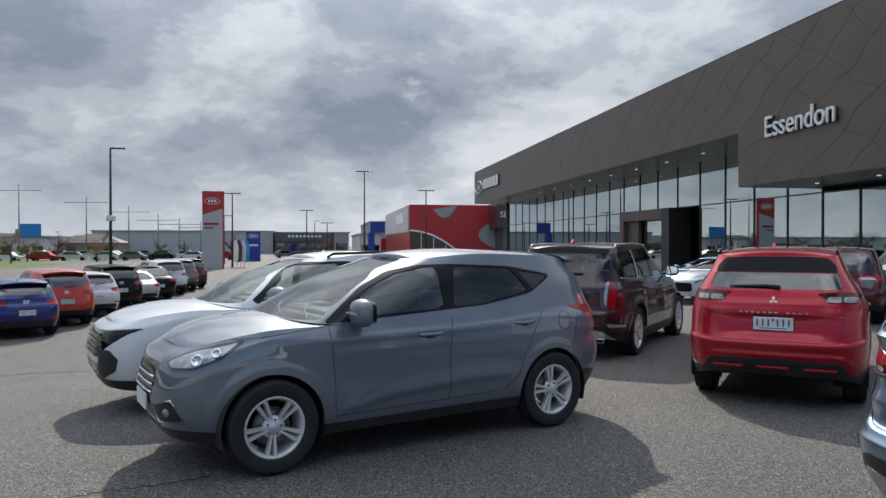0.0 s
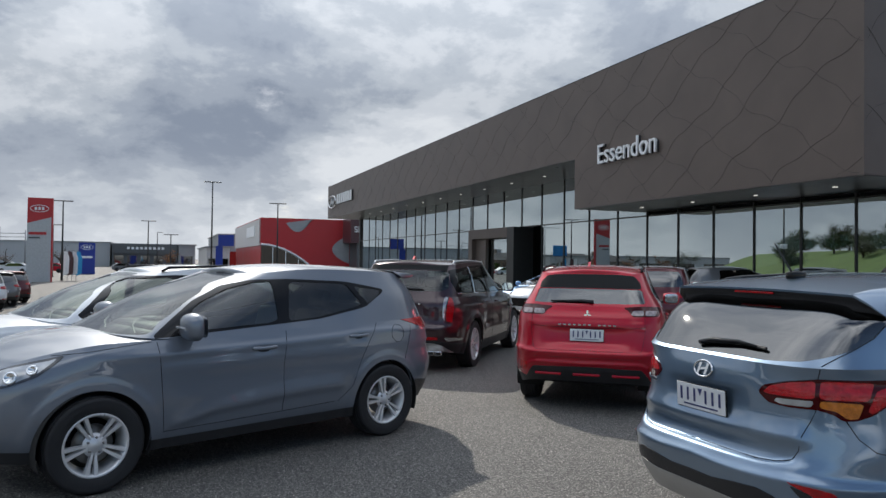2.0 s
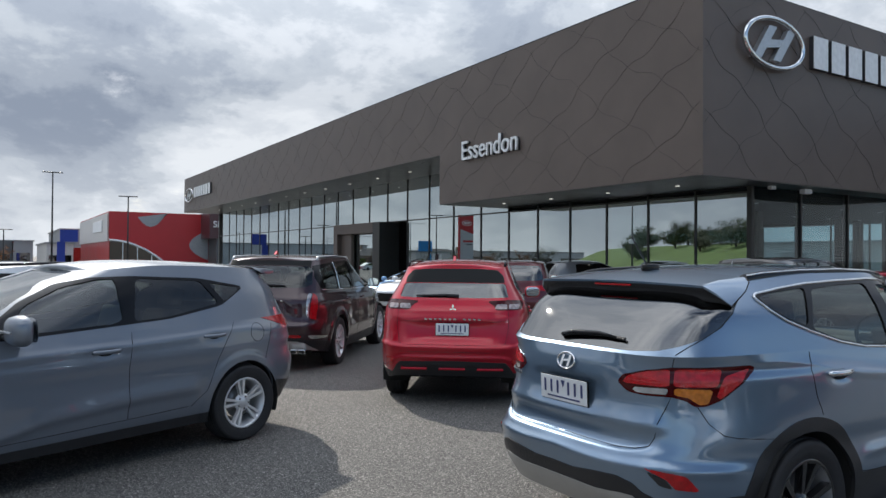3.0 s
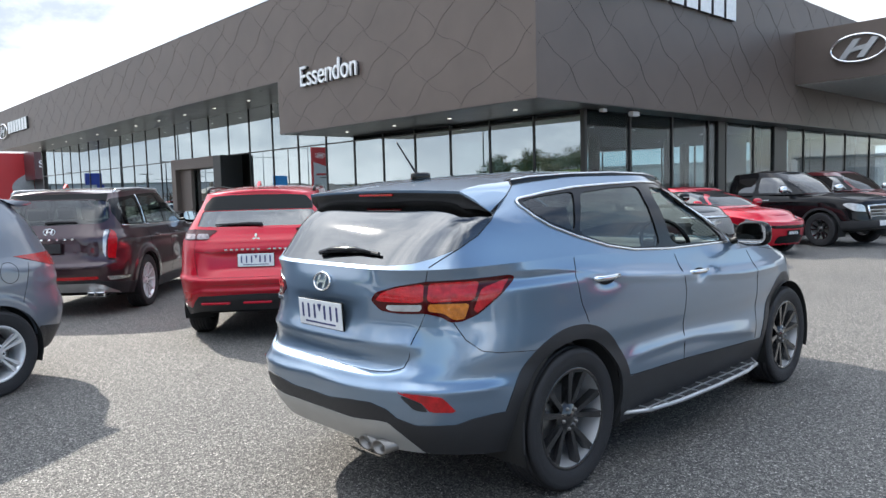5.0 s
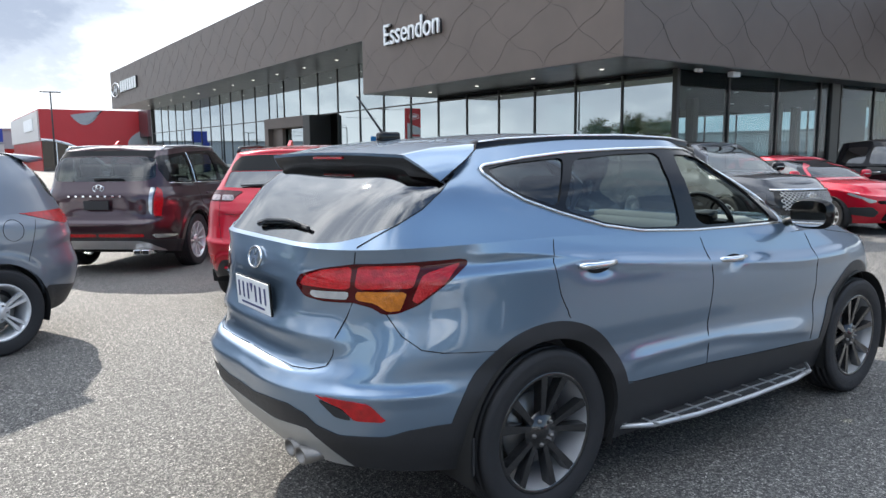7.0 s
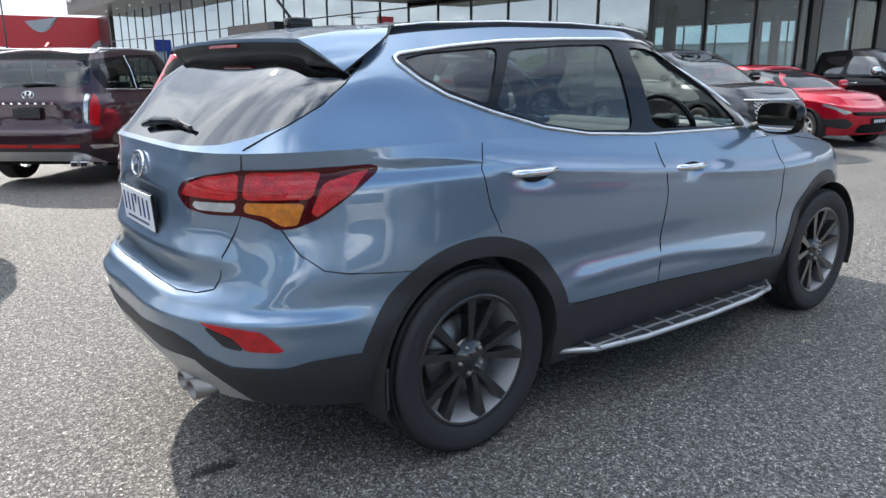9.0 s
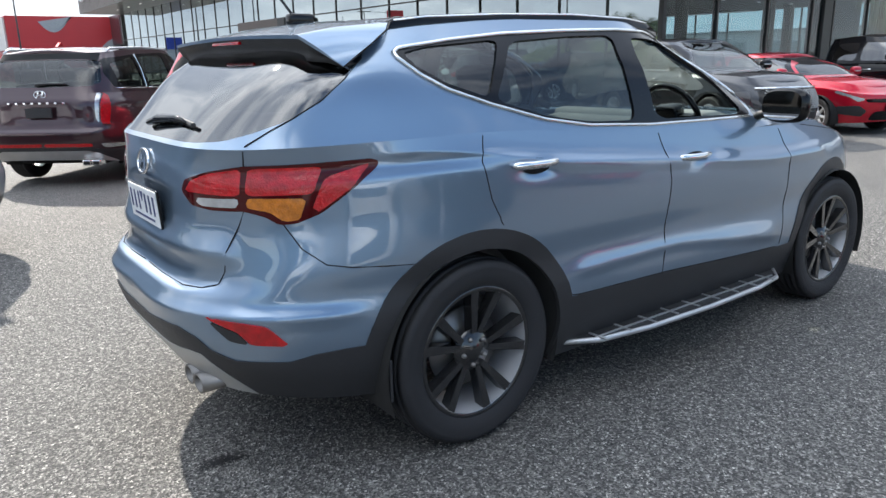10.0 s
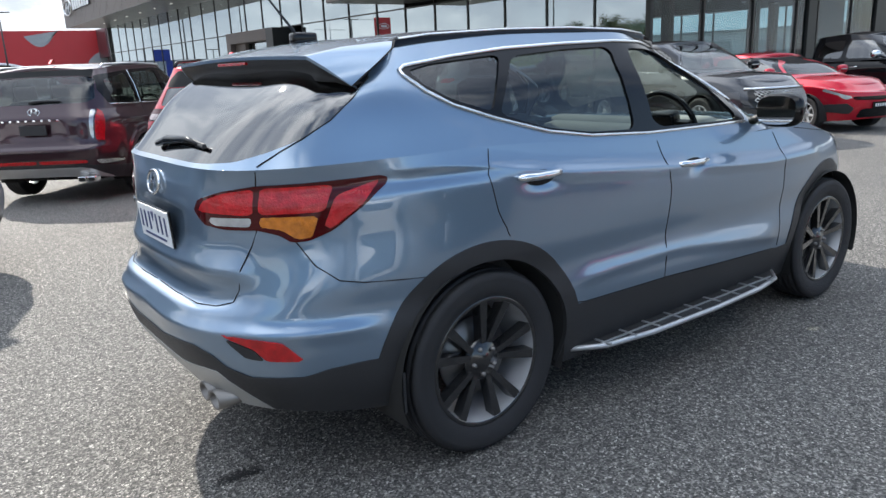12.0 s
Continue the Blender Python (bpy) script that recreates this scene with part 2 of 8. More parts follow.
PAINT_MAROON = paint("maroon paint", (0.10, 0.012, 0.016), 0.4)
PAINT_GRAPHITE = paint("graphite paint", (0.045, 0.047, 0.052), 0.6, 0.25, 0.1, 0.8)
PAINT_SILVER = paint("dark silver paint", (0.16, 0.165, 0.17), 0.6)
GLASS_CAR = glass("car glass", (0.60, 0.68, 0.64), ior=2.0)
GLASS_TINT = glass("tinted glass", (0.27, 0.30, 0.29), ior=1.75)
GLASS_REAR = glass("dark rear glass", (0.035, 0.036, 0.038), ior=2.35, rough=0.03)
GLASS_SHOP = glass("shopfront glass", (0.20, 0.25, 0.24), (0.86, 0.95, 0.97), ior=5.4)
GLASS_CLEAR = glass("clear shopfront glass", (0.66, 0.75, 0.77), ior=1.25)
MIRROR = mat("mirror glass", (0.85, 0.86, 0.88), 0.02, 1.0)


# ---- mesh helpers ----
def link(name, verts, faces, material, parent=None, label="", smooth=True, m=None):
    me = bpy.data.meshes.new(name)
    me.from_pydata([tuple(v) for v in verts], [], [tuple(f) for f in faces])
    for ma in material if isinstance(material, (list, tuple)) else [material]:
        me.materials.append(ma)
    if smooth:
        me.polygons.foreach_set("use_smooth", [True] * len(me.polygons))
    me.update()
    ob = new(name, me)
    if parent:
        ob.parent = parent
    if m is not None:
        ob.matrix_local = m
    if label:
        ob["label"] = label
    return ob


def part(name, bm, material, parent=None, label="", smooth=False, m=None):
    """Links a bmesh as one mesh object under a thing or part."""
    me = bpy.data.meshes.new(name)
    bmesh.ops.recalc_face_normals(bm, faces=bm.faces)
    bm.to_mesh(me)
    bm.free()
    for ma in material if isinstance(material, (list, tuple)) else [material]:
        me.materials.append(ma)
    if smooth:
        me.polygons.foreach_set("use_smooth", [True] * len(me.polygons))
    ob = new(name, me)
    if parent:
        ob.parent = parent
    if m is not None:
        ob.matrix_local = m
    if label:
        ob["label"] = label
    return ob


def box(x0, y0, z0, x1, y1, z1, bevel=0.0, bm=None, m=None):
    """A box, bevelled if asked, added to bm."""
    b2 = bmesh.new()
    bmesh.ops.create_cube(b2, size=1.0)
    for v in b2.verts:
        v.co = Vector(((x0 + x1) / 2 + v.co.x * (x1 - x0), (y0 + y1) / 2 + v.co.y * (y1 - y0), (z0 + z1) / 2 + v.co.z * (z1 - z0)))
    if bevel:
        bmesh.ops.bevel(b2, geom=list(b2.edges), offset=bevel, segments=2, affect="EDGES", profile=0.6)
    if m is not None:
        bmesh.ops.transform(b2, matrix=m, verts=b2.verts)
    if bm is None:
        return b2
    me = bpy.data.meshes.new("tmp")
    b2.to_mesh(me)
    b2.free()
    bm.from_mesh(me)
    bpy.data.meshes.remove(me)
    return bm


def tube(points, radius, sides=8, bm=None, closed=False):
    """A round bar along points; radius may be a list."""
    bm = bm or bmesh.new()
    pts = [Vector(p) for p in points]
    rings = []
    for i, p in enumerate(pts):
        a, b = pts[max(i - 1, 0)], pts[min(i + 1, len(pts) - 1)]
        if closed:
            a, b = pts[i - 1], pts[(i + 1) % len(pts)]
        d = (b - a).normalized()
        u = d.orthogonal() if abs(d.z) > 0.95 else d.cross(Vector((0, 0, 1)))
        u.normalize()
        w = d.cross(u)
        r = radius[i] if isinstance(radius, (list, tuple)) else radius
        rings.append([bm.verts.new(p + r * (math.cos(k) * u + math.sin(k) * w)) for k in np.arange(sides) * 2 * math.pi / sides])
    n = len(rings)
    for i in range(n if closed else n - 1):
        for k in range(sides):
            q = rings[i][k], rings[i][(k + 1) % sides], rings[(i + 1) % n][(k + 1) % sides], rings[(i + 1) % n][k]
            bm.faces.new(q)
    if not closed:
        bm.faces.new(rings[0][::-1])
        bm.faces.new(rings[-1])
    return bm


def prism(outline, depth, bm=None):
    """An outline in x, y extruded by depth along z."""
    bm = bm or bmesh.new()
    lo = [bm.verts.new((x, y, 0)) for x, y in outline]
    hi = [bm.verts.new((x, y, depth)) for x, y in outline]
    bm.faces.new(lo[::-1])
    bm.faces.new(hi)
    for i in range(len(lo)):
        j = (i + 1) % len(lo)
        bm.faces.new((lo[i], lo[j], hi[j], hi[i]))
    return bm


def lathe(profile, steps=48, closed=True):
    """A profile of (radius, y) turned round the y axis: verts and faces."""
    vs, fs, n = [], [], len(profile)
    for k in range(steps):
        a = 2 * math.pi * k / steps
        vs += [(r * math.cos(a), y, r * math.sin(a)) for r, y in profile]
    for k in range(steps):
        k2 = (k + 1) % steps
        for i in range(n - 1):
            fs.append((k * n + i, k * n + i + 1, k2 * n + i + 1, k2 * n + i))
    return vs, fs


def ground_z(x, y):
    """The lot falls gently towards the far row."""
    t = min(1.0, max(0.0, (y - 5.0 - 0.8 * x) / 20.0))
    return -0.65 * t * t * (3 - 2 * t)


def ellipse(cx, cy, a, b, n=28):
    return [(cx + a * math.cos(t), cy + b * math.sin(t)) for t in np.arange(n) * 2 * math.pi / n]


def letters(text, size, depth, material, parent, m, name="lettering"):
    """Raised letters in the built-in font, as a mesh; x along the line, y up, z out."""
    cu = bpy.data.curves.new("text", "FONT")
    cu.body, cu.size, cu.extrude, cu.align_x = text, size, depth, "LEFT"
    tmp = bpy.data.objects.new("text", cu)
    scene.collection.objects.link(tmp)
    dg = bpy.context.evaluated_depsgraph_get()
    me = bpy.data.meshes.new_from_object(tmp.evaluated_get(dg))
    bpy.data.objects.remove(tmp)
    bpy.data.curves.remove(cu)
    me.materials.clear()
    me.materials.append(material)
    ob = new(name, me)
    ob.parent = parent
    ob.matrix_local = m
    return ob


# ---- cars ----
def pchip(xs, ys, x):
    """Smooth curve through points without overshoot."""
    xs, ys, x = np.asarray(xs, float), np.asarray(ys, float), np.clip(np.asarray(x, float), xs[0], xs[-1])
    if len(xs) == 2:
        return np.interp(x, xs, ys)
    h, d = np.diff(xs), np.diff(ys) / np.diff(xs)
    m = np.zeros_like(ys)
    for i in range(1, len(xs) - 1):
        if d[i - 1] * d[i] > 0:
            w1, w2 = 2 * h[i] + h[i - 1], h[i] + 2 * h[i - 1]
            m[i] = (w1 + w2) / (w1 / d[i - 1] + w2 / d[i])
    m[0], m[-1] = d[0], d[-1]
    k = np.clip(np.searchsorted(xs, x) - 1, 0, len(xs) - 2)
    t = (x - xs[k]) / h[k]
    return ((2 * t**3 - 3 * t**2 + 1) * ys[k] + (t**3 - 2 * t**2 + t) * h[k] * m[k] + (3 * t**2 - 2 * t**3) * ys[k + 1] + (t**3 - t**2) * h[k] * m[k + 1])


def plan_ring(xr, xf, w, nr, nf, zpts, n):
    """Half a rounded plan outline from the rear centre to the front centre, n points evenly spaced."""
    a, c = (xf - xr) / 2, (xf + xr) / 2
    t = np.linspace(0, math.pi, 1600)
    e = np.where(t < math.pi / 2, nr, nf)
    x = c - a * np.sign(np.cos(t)) * np.abs(np.cos(t)) ** (2 / e)
    y = w * np.abs(np.sin(t)) ** (2 / e)
    s = np.r_[0, np.cumsum(np.hypot(np.diff(x), np.diff(y)))]
    q = np.linspace(0, s[-1], n)
    x, y = np.interp(q, s, x), np.interp(q, s, y)
    y[0] = y[-1] = 0
    zx, zz = zip(*zpts)
    return np.stack([x, y, pchip(zx, zz, x)], -1)


def loft(rings, sub, n):
    """Rows of points through plan rings, sub rows to each step."""
    base = np.stack([r if isinstance(r, np.ndarray) else plan_ring(*r, n) for r in rings])
    k = np.arange(len(rings))
    q = np.linspace(0, len(rings) - 1, (len(rings) - 1) * sub + 1)
    out = np.empty((len(q), n, 3))
    h = np.arange(len(rings), dtype=float)
    d = np.diff(base, axis=0)
    m = np.zeros_like(base)
    for i in range(1, len(rings) - 1):
        same = d[i - 1] * d[i] > 0
        m[i] = np.where(same, 2 * d[i - 1] * d[i] / np.where(same, d[i - 1] + d[i], 1), 0)
    m[0], m[-1] = d[0], d[-1]
    for r, v in enumerate(q):
        i = min(int(v), len(rings) - 2)
        t = v - i
        out[r] = (2 * t**3 - 3 * t**2 + 1) * base[i] + (t**3 - 2 * t**2 + t) * m[i] + (3 * t**2 - 2 * t**3) * base[i + 1] + (t**3 - t**2) * m[i + 1]
    return out


def relief(P, marks):
    """Presses creases, hollows and arch lips into half a car's skin; "s" goes round from the rear centre, "x" along the side."""
    S = np.concatenate([np.zeros((P.shape[0], 1)), np.cumsum(np.hypot(*np.moveaxis(np.diff(P[:, :, :2], axis=1), -1, 0)), axis=1)], 1)
    N = np.cross(np.gradient(P, axis=1), np.gradient(P, axis=0))
    N /= np.linalg.norm(N, axis=-1, keepdims=True) + 1e-12
    if np.median(np.sign((N * (P - np.array([P[..., 0].mean(), 0, P[..., 2].mean() - 0.25]))).sum(-1))) < 0:
        N = -N
    N[:, 0, 1] = N[:, -1, 1] = 0
    soft = lambda v: np.clip(v, 0, 1) ** 2 * (3 - 2 * np.clip(v, 0, 1))
    side = soft((P[..., 1] / P[..., 1].max() - 0.55) / 0.25)
    Z, D = P[..., 2], np.zeros(S.shape)
    for kind, *m in marks:
        if kind in ("s", "x"):
            pts, h, up, down, fade = m
            A = S if kind == "s" else P[..., 0]
            a, z = zip(*sorted(pts))
            d = Z - pchip(a, z, A)
            ridge = np.clip(np.where(d > 0, 1 - d / up, 1 + d / down), 0, 1) ** 1.5
            ends = soft((a[-1] - A) / fade) * (soft((A - a[0]) / fade) if a[0] > 0.01 or kind == "x" else 1)
            D += h * ridge * ends * (side if kind == "x" else 1)
        elif kind == "arch":
            cx, cz, r, h, out = m
            D += h * soft(1 - (np.hypot(P[..., 0] - cx, Z - cz) - r) / out) * side
        else:
            a, z, ra, rz, h, e = m
            A = S if kind == "hollow_s" else P[..., 0]
            D -= h * np.exp(-np.abs((A - a) / ra) ** e - np.abs((Z - z) / rz) ** e) * (1 if kind == "hollow_s" else side)
    return P + N * D[..., None]


class Shell:
    """Half a car's skin, a grid that outlines cut into panels."""

    def __init__(self, P):
        self.P = P
        ni, nj = P.shape[:2]
        self.S = np.concatenate([np.zeros((ni, 1)), np.cumsum(np.hypot(*np.moveaxis(np.diff(P[:, :, :2], axis=1), -1, 0)), axis=1)], 1)
        di, dj = np.gradient(P, axis=0), np.gradient(P, axis=1)
        N = np.cross(dj, di)
        N /= np.linalg.norm(N, axis=-1, keepdims=True) + 1e-12
        c = np.array([P[..., 0].mean(), 0, P[..., 2].mean() - 0.25])
        turned = np.median(np.sign((N * (P - c)).sum(-1))) < 0
        if turned:
            N = -N
        self.V, self.N = P.reshape(-1, 3).tolist(), N.reshape(-1, 3).tolist()
        self.U = np.stack([self.S, self.S[:, -1:] - self.S], -1).reshape(-1, 2).tolist()
        self.faces, self.labels = [], []
        for i in range(ni - 1):
            for j in range(nj - 1):
                a, b = i * nj + j, (i + 1) * nj + j
                f = [a, a + 1, b + 1, b]
                self.faces.append(f[::-1] if turned else f)
                self.labels.append("body")
        self.cell = float(np.median(np.diff(self.S, axis=1)))

    def st(self, kind, a, z):
        """The outline coordinate of a place given by its x on the side, or its y on the rear (y) or front (f)."""
        P = self.P
        if kind == "x":
            cost = (P[..., 0] - a) ** 2 + (P[..., 2] - z) ** 2 + 100 * (P[..., 1] < 0.42 * P[..., 1].max())
        elif kind == "y":
            cost = (P[..., 1] - a) ** 2 + (P[..., 2] - z) ** 2 + 100 * (P[..., 0] > 0.6)
        else:
            cost = (P[..., 1] - a) ** 2 + (P[..., 2] - z) ** 2 + 100 * (P[..., 0] < 1.2)
        i, j = np.unravel_index(np.argmin(cost), cost.shape)
        i, j = min(max(i, 1), P.shape[0] - 2), min(max(j, 1), P.shape[1] - 2)
        c = 0 if kind == "x" else 1
        Pi, Pj = (P[i + 1, j] - P[i - 1, j]) / 2, (P[i, j + 1] - P[i, j - 1]) / 2
        Si, Sj = (self.S[i + 1, j] - self.S[i - 1, j]) / 2, (self.S[i, j + 1] - self.S[i, j - 1]) / 2
        J = np.array([[Pi[c], Pj[c]], [Pi[2], Pj[2]]])
        s = self.S[i, j]
        if abs(np.linalg.det(J)) > 1e-7:
            d = np.clip(np.linalg.solve(J, (a - P[i, j, c], z - P[i, j, 2])), -1.5, 1.5)
            s += Si * d[0] + Sj * d[1]
        return (float(s), z)

    def coord(self, p):
        """Outline coordinate of a place: (s, z) as it is, ("q", d, z) d beyond the rear seam, or by x, y or f."""
        if len(p) == 2:
            return p
        if p[0] == "q":
            return (self.st("y", self.seam_y, 1.0)[0] + p[1], p[2]) if self.seam_flat else (self.st("y", self.seam_y, p[2])[0] + p[1], p[2])
        return self.st(*p)

    seam_y, seam_flat = 0.56, False

    def dense(self, pts, closed, steps=4):
        """Adds places between neighbours given the same way, so that straight lines stay straight on the skin."""
        out = []
        pairs = list(zip(pts, pts[1:] + pts[:1])) if closed else list(zip(pts, pts[1:]))
        for a, b in pairs:
            out.append(self.coord(a))
            if len(a) == 3 and len(b) == 3 and a[0] == b[0]:
                out += [self.coord((a[0], a[1] + (b[1] - a[1]) * t / steps, a[2] + (b[2] - a[2]) * t / steps)) for t in range(1, steps)]
        if not closed:
            out.append(self.coord(pts[-1]))
        return out

    def outline(self, pts, smooth=2):
        q = list(pts)
        for k in range(1 if smooth else 0):
            r = []
            for a, b in zip(q, q[1:] + q[:1]):
                if len(a) == len(b) and (len(a) == 2 or a[0] == b[0]):
                    i = len(a) - 2
                    mixed = lambda u: (*a[:i], u * a[i] + (1 - u) * b[i], u * a[i + 1] + (1 - u) * b[i + 1])
                    r += [mixed(0.92), mixed(0.08)]
                else:
                    r += [a, b]
            q = r
        return np.array(self.dense(q, True, 3))

    def screen(self, dlo, z0, z1, pillar):
        """The windscreen's outline, a pillar's width from the front edge of the side windows."""
        d = [p[1:] for p in dlo]
        order = d if d[1][1] - d[0][1] > 0.1 else [d[0]] + d[:0:-1]
        edge = [order[0]]
        for x, z in order[1:]:
            if z <= edge[-1][1] or x < order[0][0] - 0.8:
                break
            edge.append((x, z))
        xs, zs = zip(*edge)
        out = [(-0.3, z0)]
        for z in np.linspace(z0, z1, 7):
            x = float(np.interp(z, zs, xs))
            P = self.P
            cost = (P[..., 0] - x) ** 2 + (P[..., 2] - z) ** 2 + 100 * (P[..., 1] < 0.42 * P[..., 1].max())
            i, j = np.unravel_index(np.argmin(cost), cost.shape)
            out.append((float(self.S[i, -1] - self.S[i, j]) - pillar, float(z)))
        return out + [(-0.3, z1 + 0.01)]

    def cut(self, name, poly, how="s", side_only=False, over=("body",)):
        """Splits the faces along the outline, and names those inside it."""
        V, U = np.array(self.V), np.array(self.U)
        A = {"s": U[:, 0], "e": U[:, 1], "x": V[:, 0]}[how]
        pts = np.stack([A, V[:, 2]], -1)
        gap = 3 * self.cell + 0.03
        near = ((pts > poly.min(0) - gap) & (pts < poly.max(0) + gap)).all(1)
        if side_only:
            near &= V[:, 1] > 0.5 * V[:, 1].max()
        k = np.where(near)[0]
        if len(k) == 0:
            return
        p0, p1 = poly, np.roll(poly, -1, 0)
        d = p1 - p0
        p = pts[k][:, None]
        t = np.clip(((p - p0) * d).sum(-1) / ((d**2).sum(-1) + 1e-12), 0, 1)
        dist = np.linalg.norm(p - (p0 + t[..., None] * d), axis=-1).min(1)
        inside = np.zeros(len(k), bool)
        pa, pb = pts[k, 0], pts[k, 1]
        for (x0, y0), (x1, y1) in zip(p0, p1):
            if y0 != y1:
                inside ^= ((y0 > pb) != (y1 > pb)) & (pa < (x1 - x0) * (pb - y0) / (y1 - y0) + x0)
        f = np.full(len(V), 9.0)
        f[k] = np.where(inside, -dist, dist)
        f[np.abs(f) < 0.03 * self.cell] = -1e-6
        made, faces, labels = {}, [], []

        def cross(a, b):
            key = (min(a, b), max(a, b))
            if key not in made:
                t = f[a] / (f[a] - f[b])
                made[key] = len(self.V)
                self.V.append([u + t * (v - u) for u, v in zip(self.V[a], self.V[b])])
                self.N.append([u + t * (v - u) for u, v in zip(self.N[a], self.N[b])])
                self.U.append([u + t * (v - u) for u, v in zip(self.U[a], self.U[b])])
            return made[key]

        for q, lab in zip(self.faces, self.labels):
            if lab not in over or not any(near[v] for v in q):
                faces.append(q)
                labels.append(lab)
                continue
            ins = [f[v] < 0 for v in q]
            if all(ins) or not any(ins) or max(f[v] for v in q) > 8:
                faces.append(q)
                labels.append(name if all(ins) else lab)
                continue
            fi, fo = [], []
            for a, b, ia, ib in zip(q, q[1:] + q[:1], ins, ins[1:] + ins[:1]):
                (fi if ia else fo).append(a)
                if ia != ib:
                    c = cross(a, b)
                    fi.append(c)
                    fo.append(c)
            for g, lb in ((fi, name), (fo, lab)):
                if len(g) > 2:
                    faces.append(g)
                    labels.append(lb)
        self.faces, self.labels = faces, labels

    def place(self, p, out=0.0):
        """The point of the skin at an outline coordinate, set out from it, and its normal."""
        s, z = self.coord(p)
        P = self.P
        cost = (self.S - s) ** 2 + (P[..., 2] - z) ** 2
        i, j = np.unravel_index(np.argmin(cost), cost.shape)
        i, j = min(max(i, 1), P.shape[0] - 2), min(max(j, 1), P.shape[1] - 2)
        Pi, Pj = (P[i + 1, j] - P[i - 1, j]) / 2, (P[i, j + 1] - P[i, j - 1]) / 2
        Si, Sj = (self.S[i + 1, j] - self.S[i - 1, j]) / 2, (self.S[i, j + 1] - self.S[i, j - 1]) / 2
        J = np.array([[Si, Sj], [Pi[2], Pj[2]]])
        q = P[i, j].copy()
        if abs(np.linalg.det(J)) > 1e-9:
            di, dj = np.clip(np.linalg.solve(J, (s - self.S[i, j], z - P[i, j, 2])), -1.5, 1.5)
            q = q + Pi * di + Pj * dj
        n = np.array(self.N[i * P.shape[1] + j])
        return Vector(q + n * out), Vector(n)

    def mesh(self, names, side=0, out=0.0, lip=0.0):
        """Verts and faces of the panels of those names: side 0 both halves joined, 1 left, -1 right."""
        sel = [q for q, lb in zip(self.faces, self.labels) if lb in names]
        vs, fs, at = [], [], {}

        def vid(v, sg, deep):
            x, y, z = self.V[v]
            key = (v, 1 if (side == 0 and y < 1e-6) else sg, deep)
            if key not in at:
                h = out - (lip if deep == 1 else 0)
                nx, ny, nz = self.N[v]
                if y < 1e-6:
                    ny = 0
                at[key] = len(vs)
                vs.append((x + nx * h, (y + ny * h) * sg, z + nz * h))
            return at[key]

        count = {}
        if lip:
            for q in sel:
                for a, b in zip(q, q[1:] + q[:1]):
                    e = (min(a, b), max(a, b))
                    count[e] = count.get(e, 0) + 1
        for sg in (1, -1) if side == 0 else (side,):
            for q in sel:
                f = [vid(v, sg, 0) for v in q]
                fs.append(f if sg == 1 else f[::-1])
                if lip:
                    for a, b in zip(q, q[1:] + q[:1]):
                        if count[(min(a, b), max(a, b))] == 1 and not (self.V[a][1] < 1e-6 and self.V[b][1] < 1e-6):
                            h = [vid(a, sg, 2), vid(a, sg, 1), vid(b, sg, 1), vid(b, sg, 2)]
                            fs.append(h if sg == 1 else h[::-1])
        return vs, fs


def ribbon(shell, pts, parent, material, name, radius=0.0035, out=0.0, both=True, steps=6, closed=False, mirror=True):
    """A thin round bead along places of the surface, on both sides of the car."""
    f = shell.dense(list(pts), closed, steps)
    if closed:
        f = f + f[:1]
    p3 = [shell.place(p, out)[0] for p in f]
    for sg in (1, -1) if mirror else (1,):
        bm = tube([(v.x, v.y * sg, v.z) for v in p3], radius, 5)
        part(name, bm, material, parent, smooth=True)


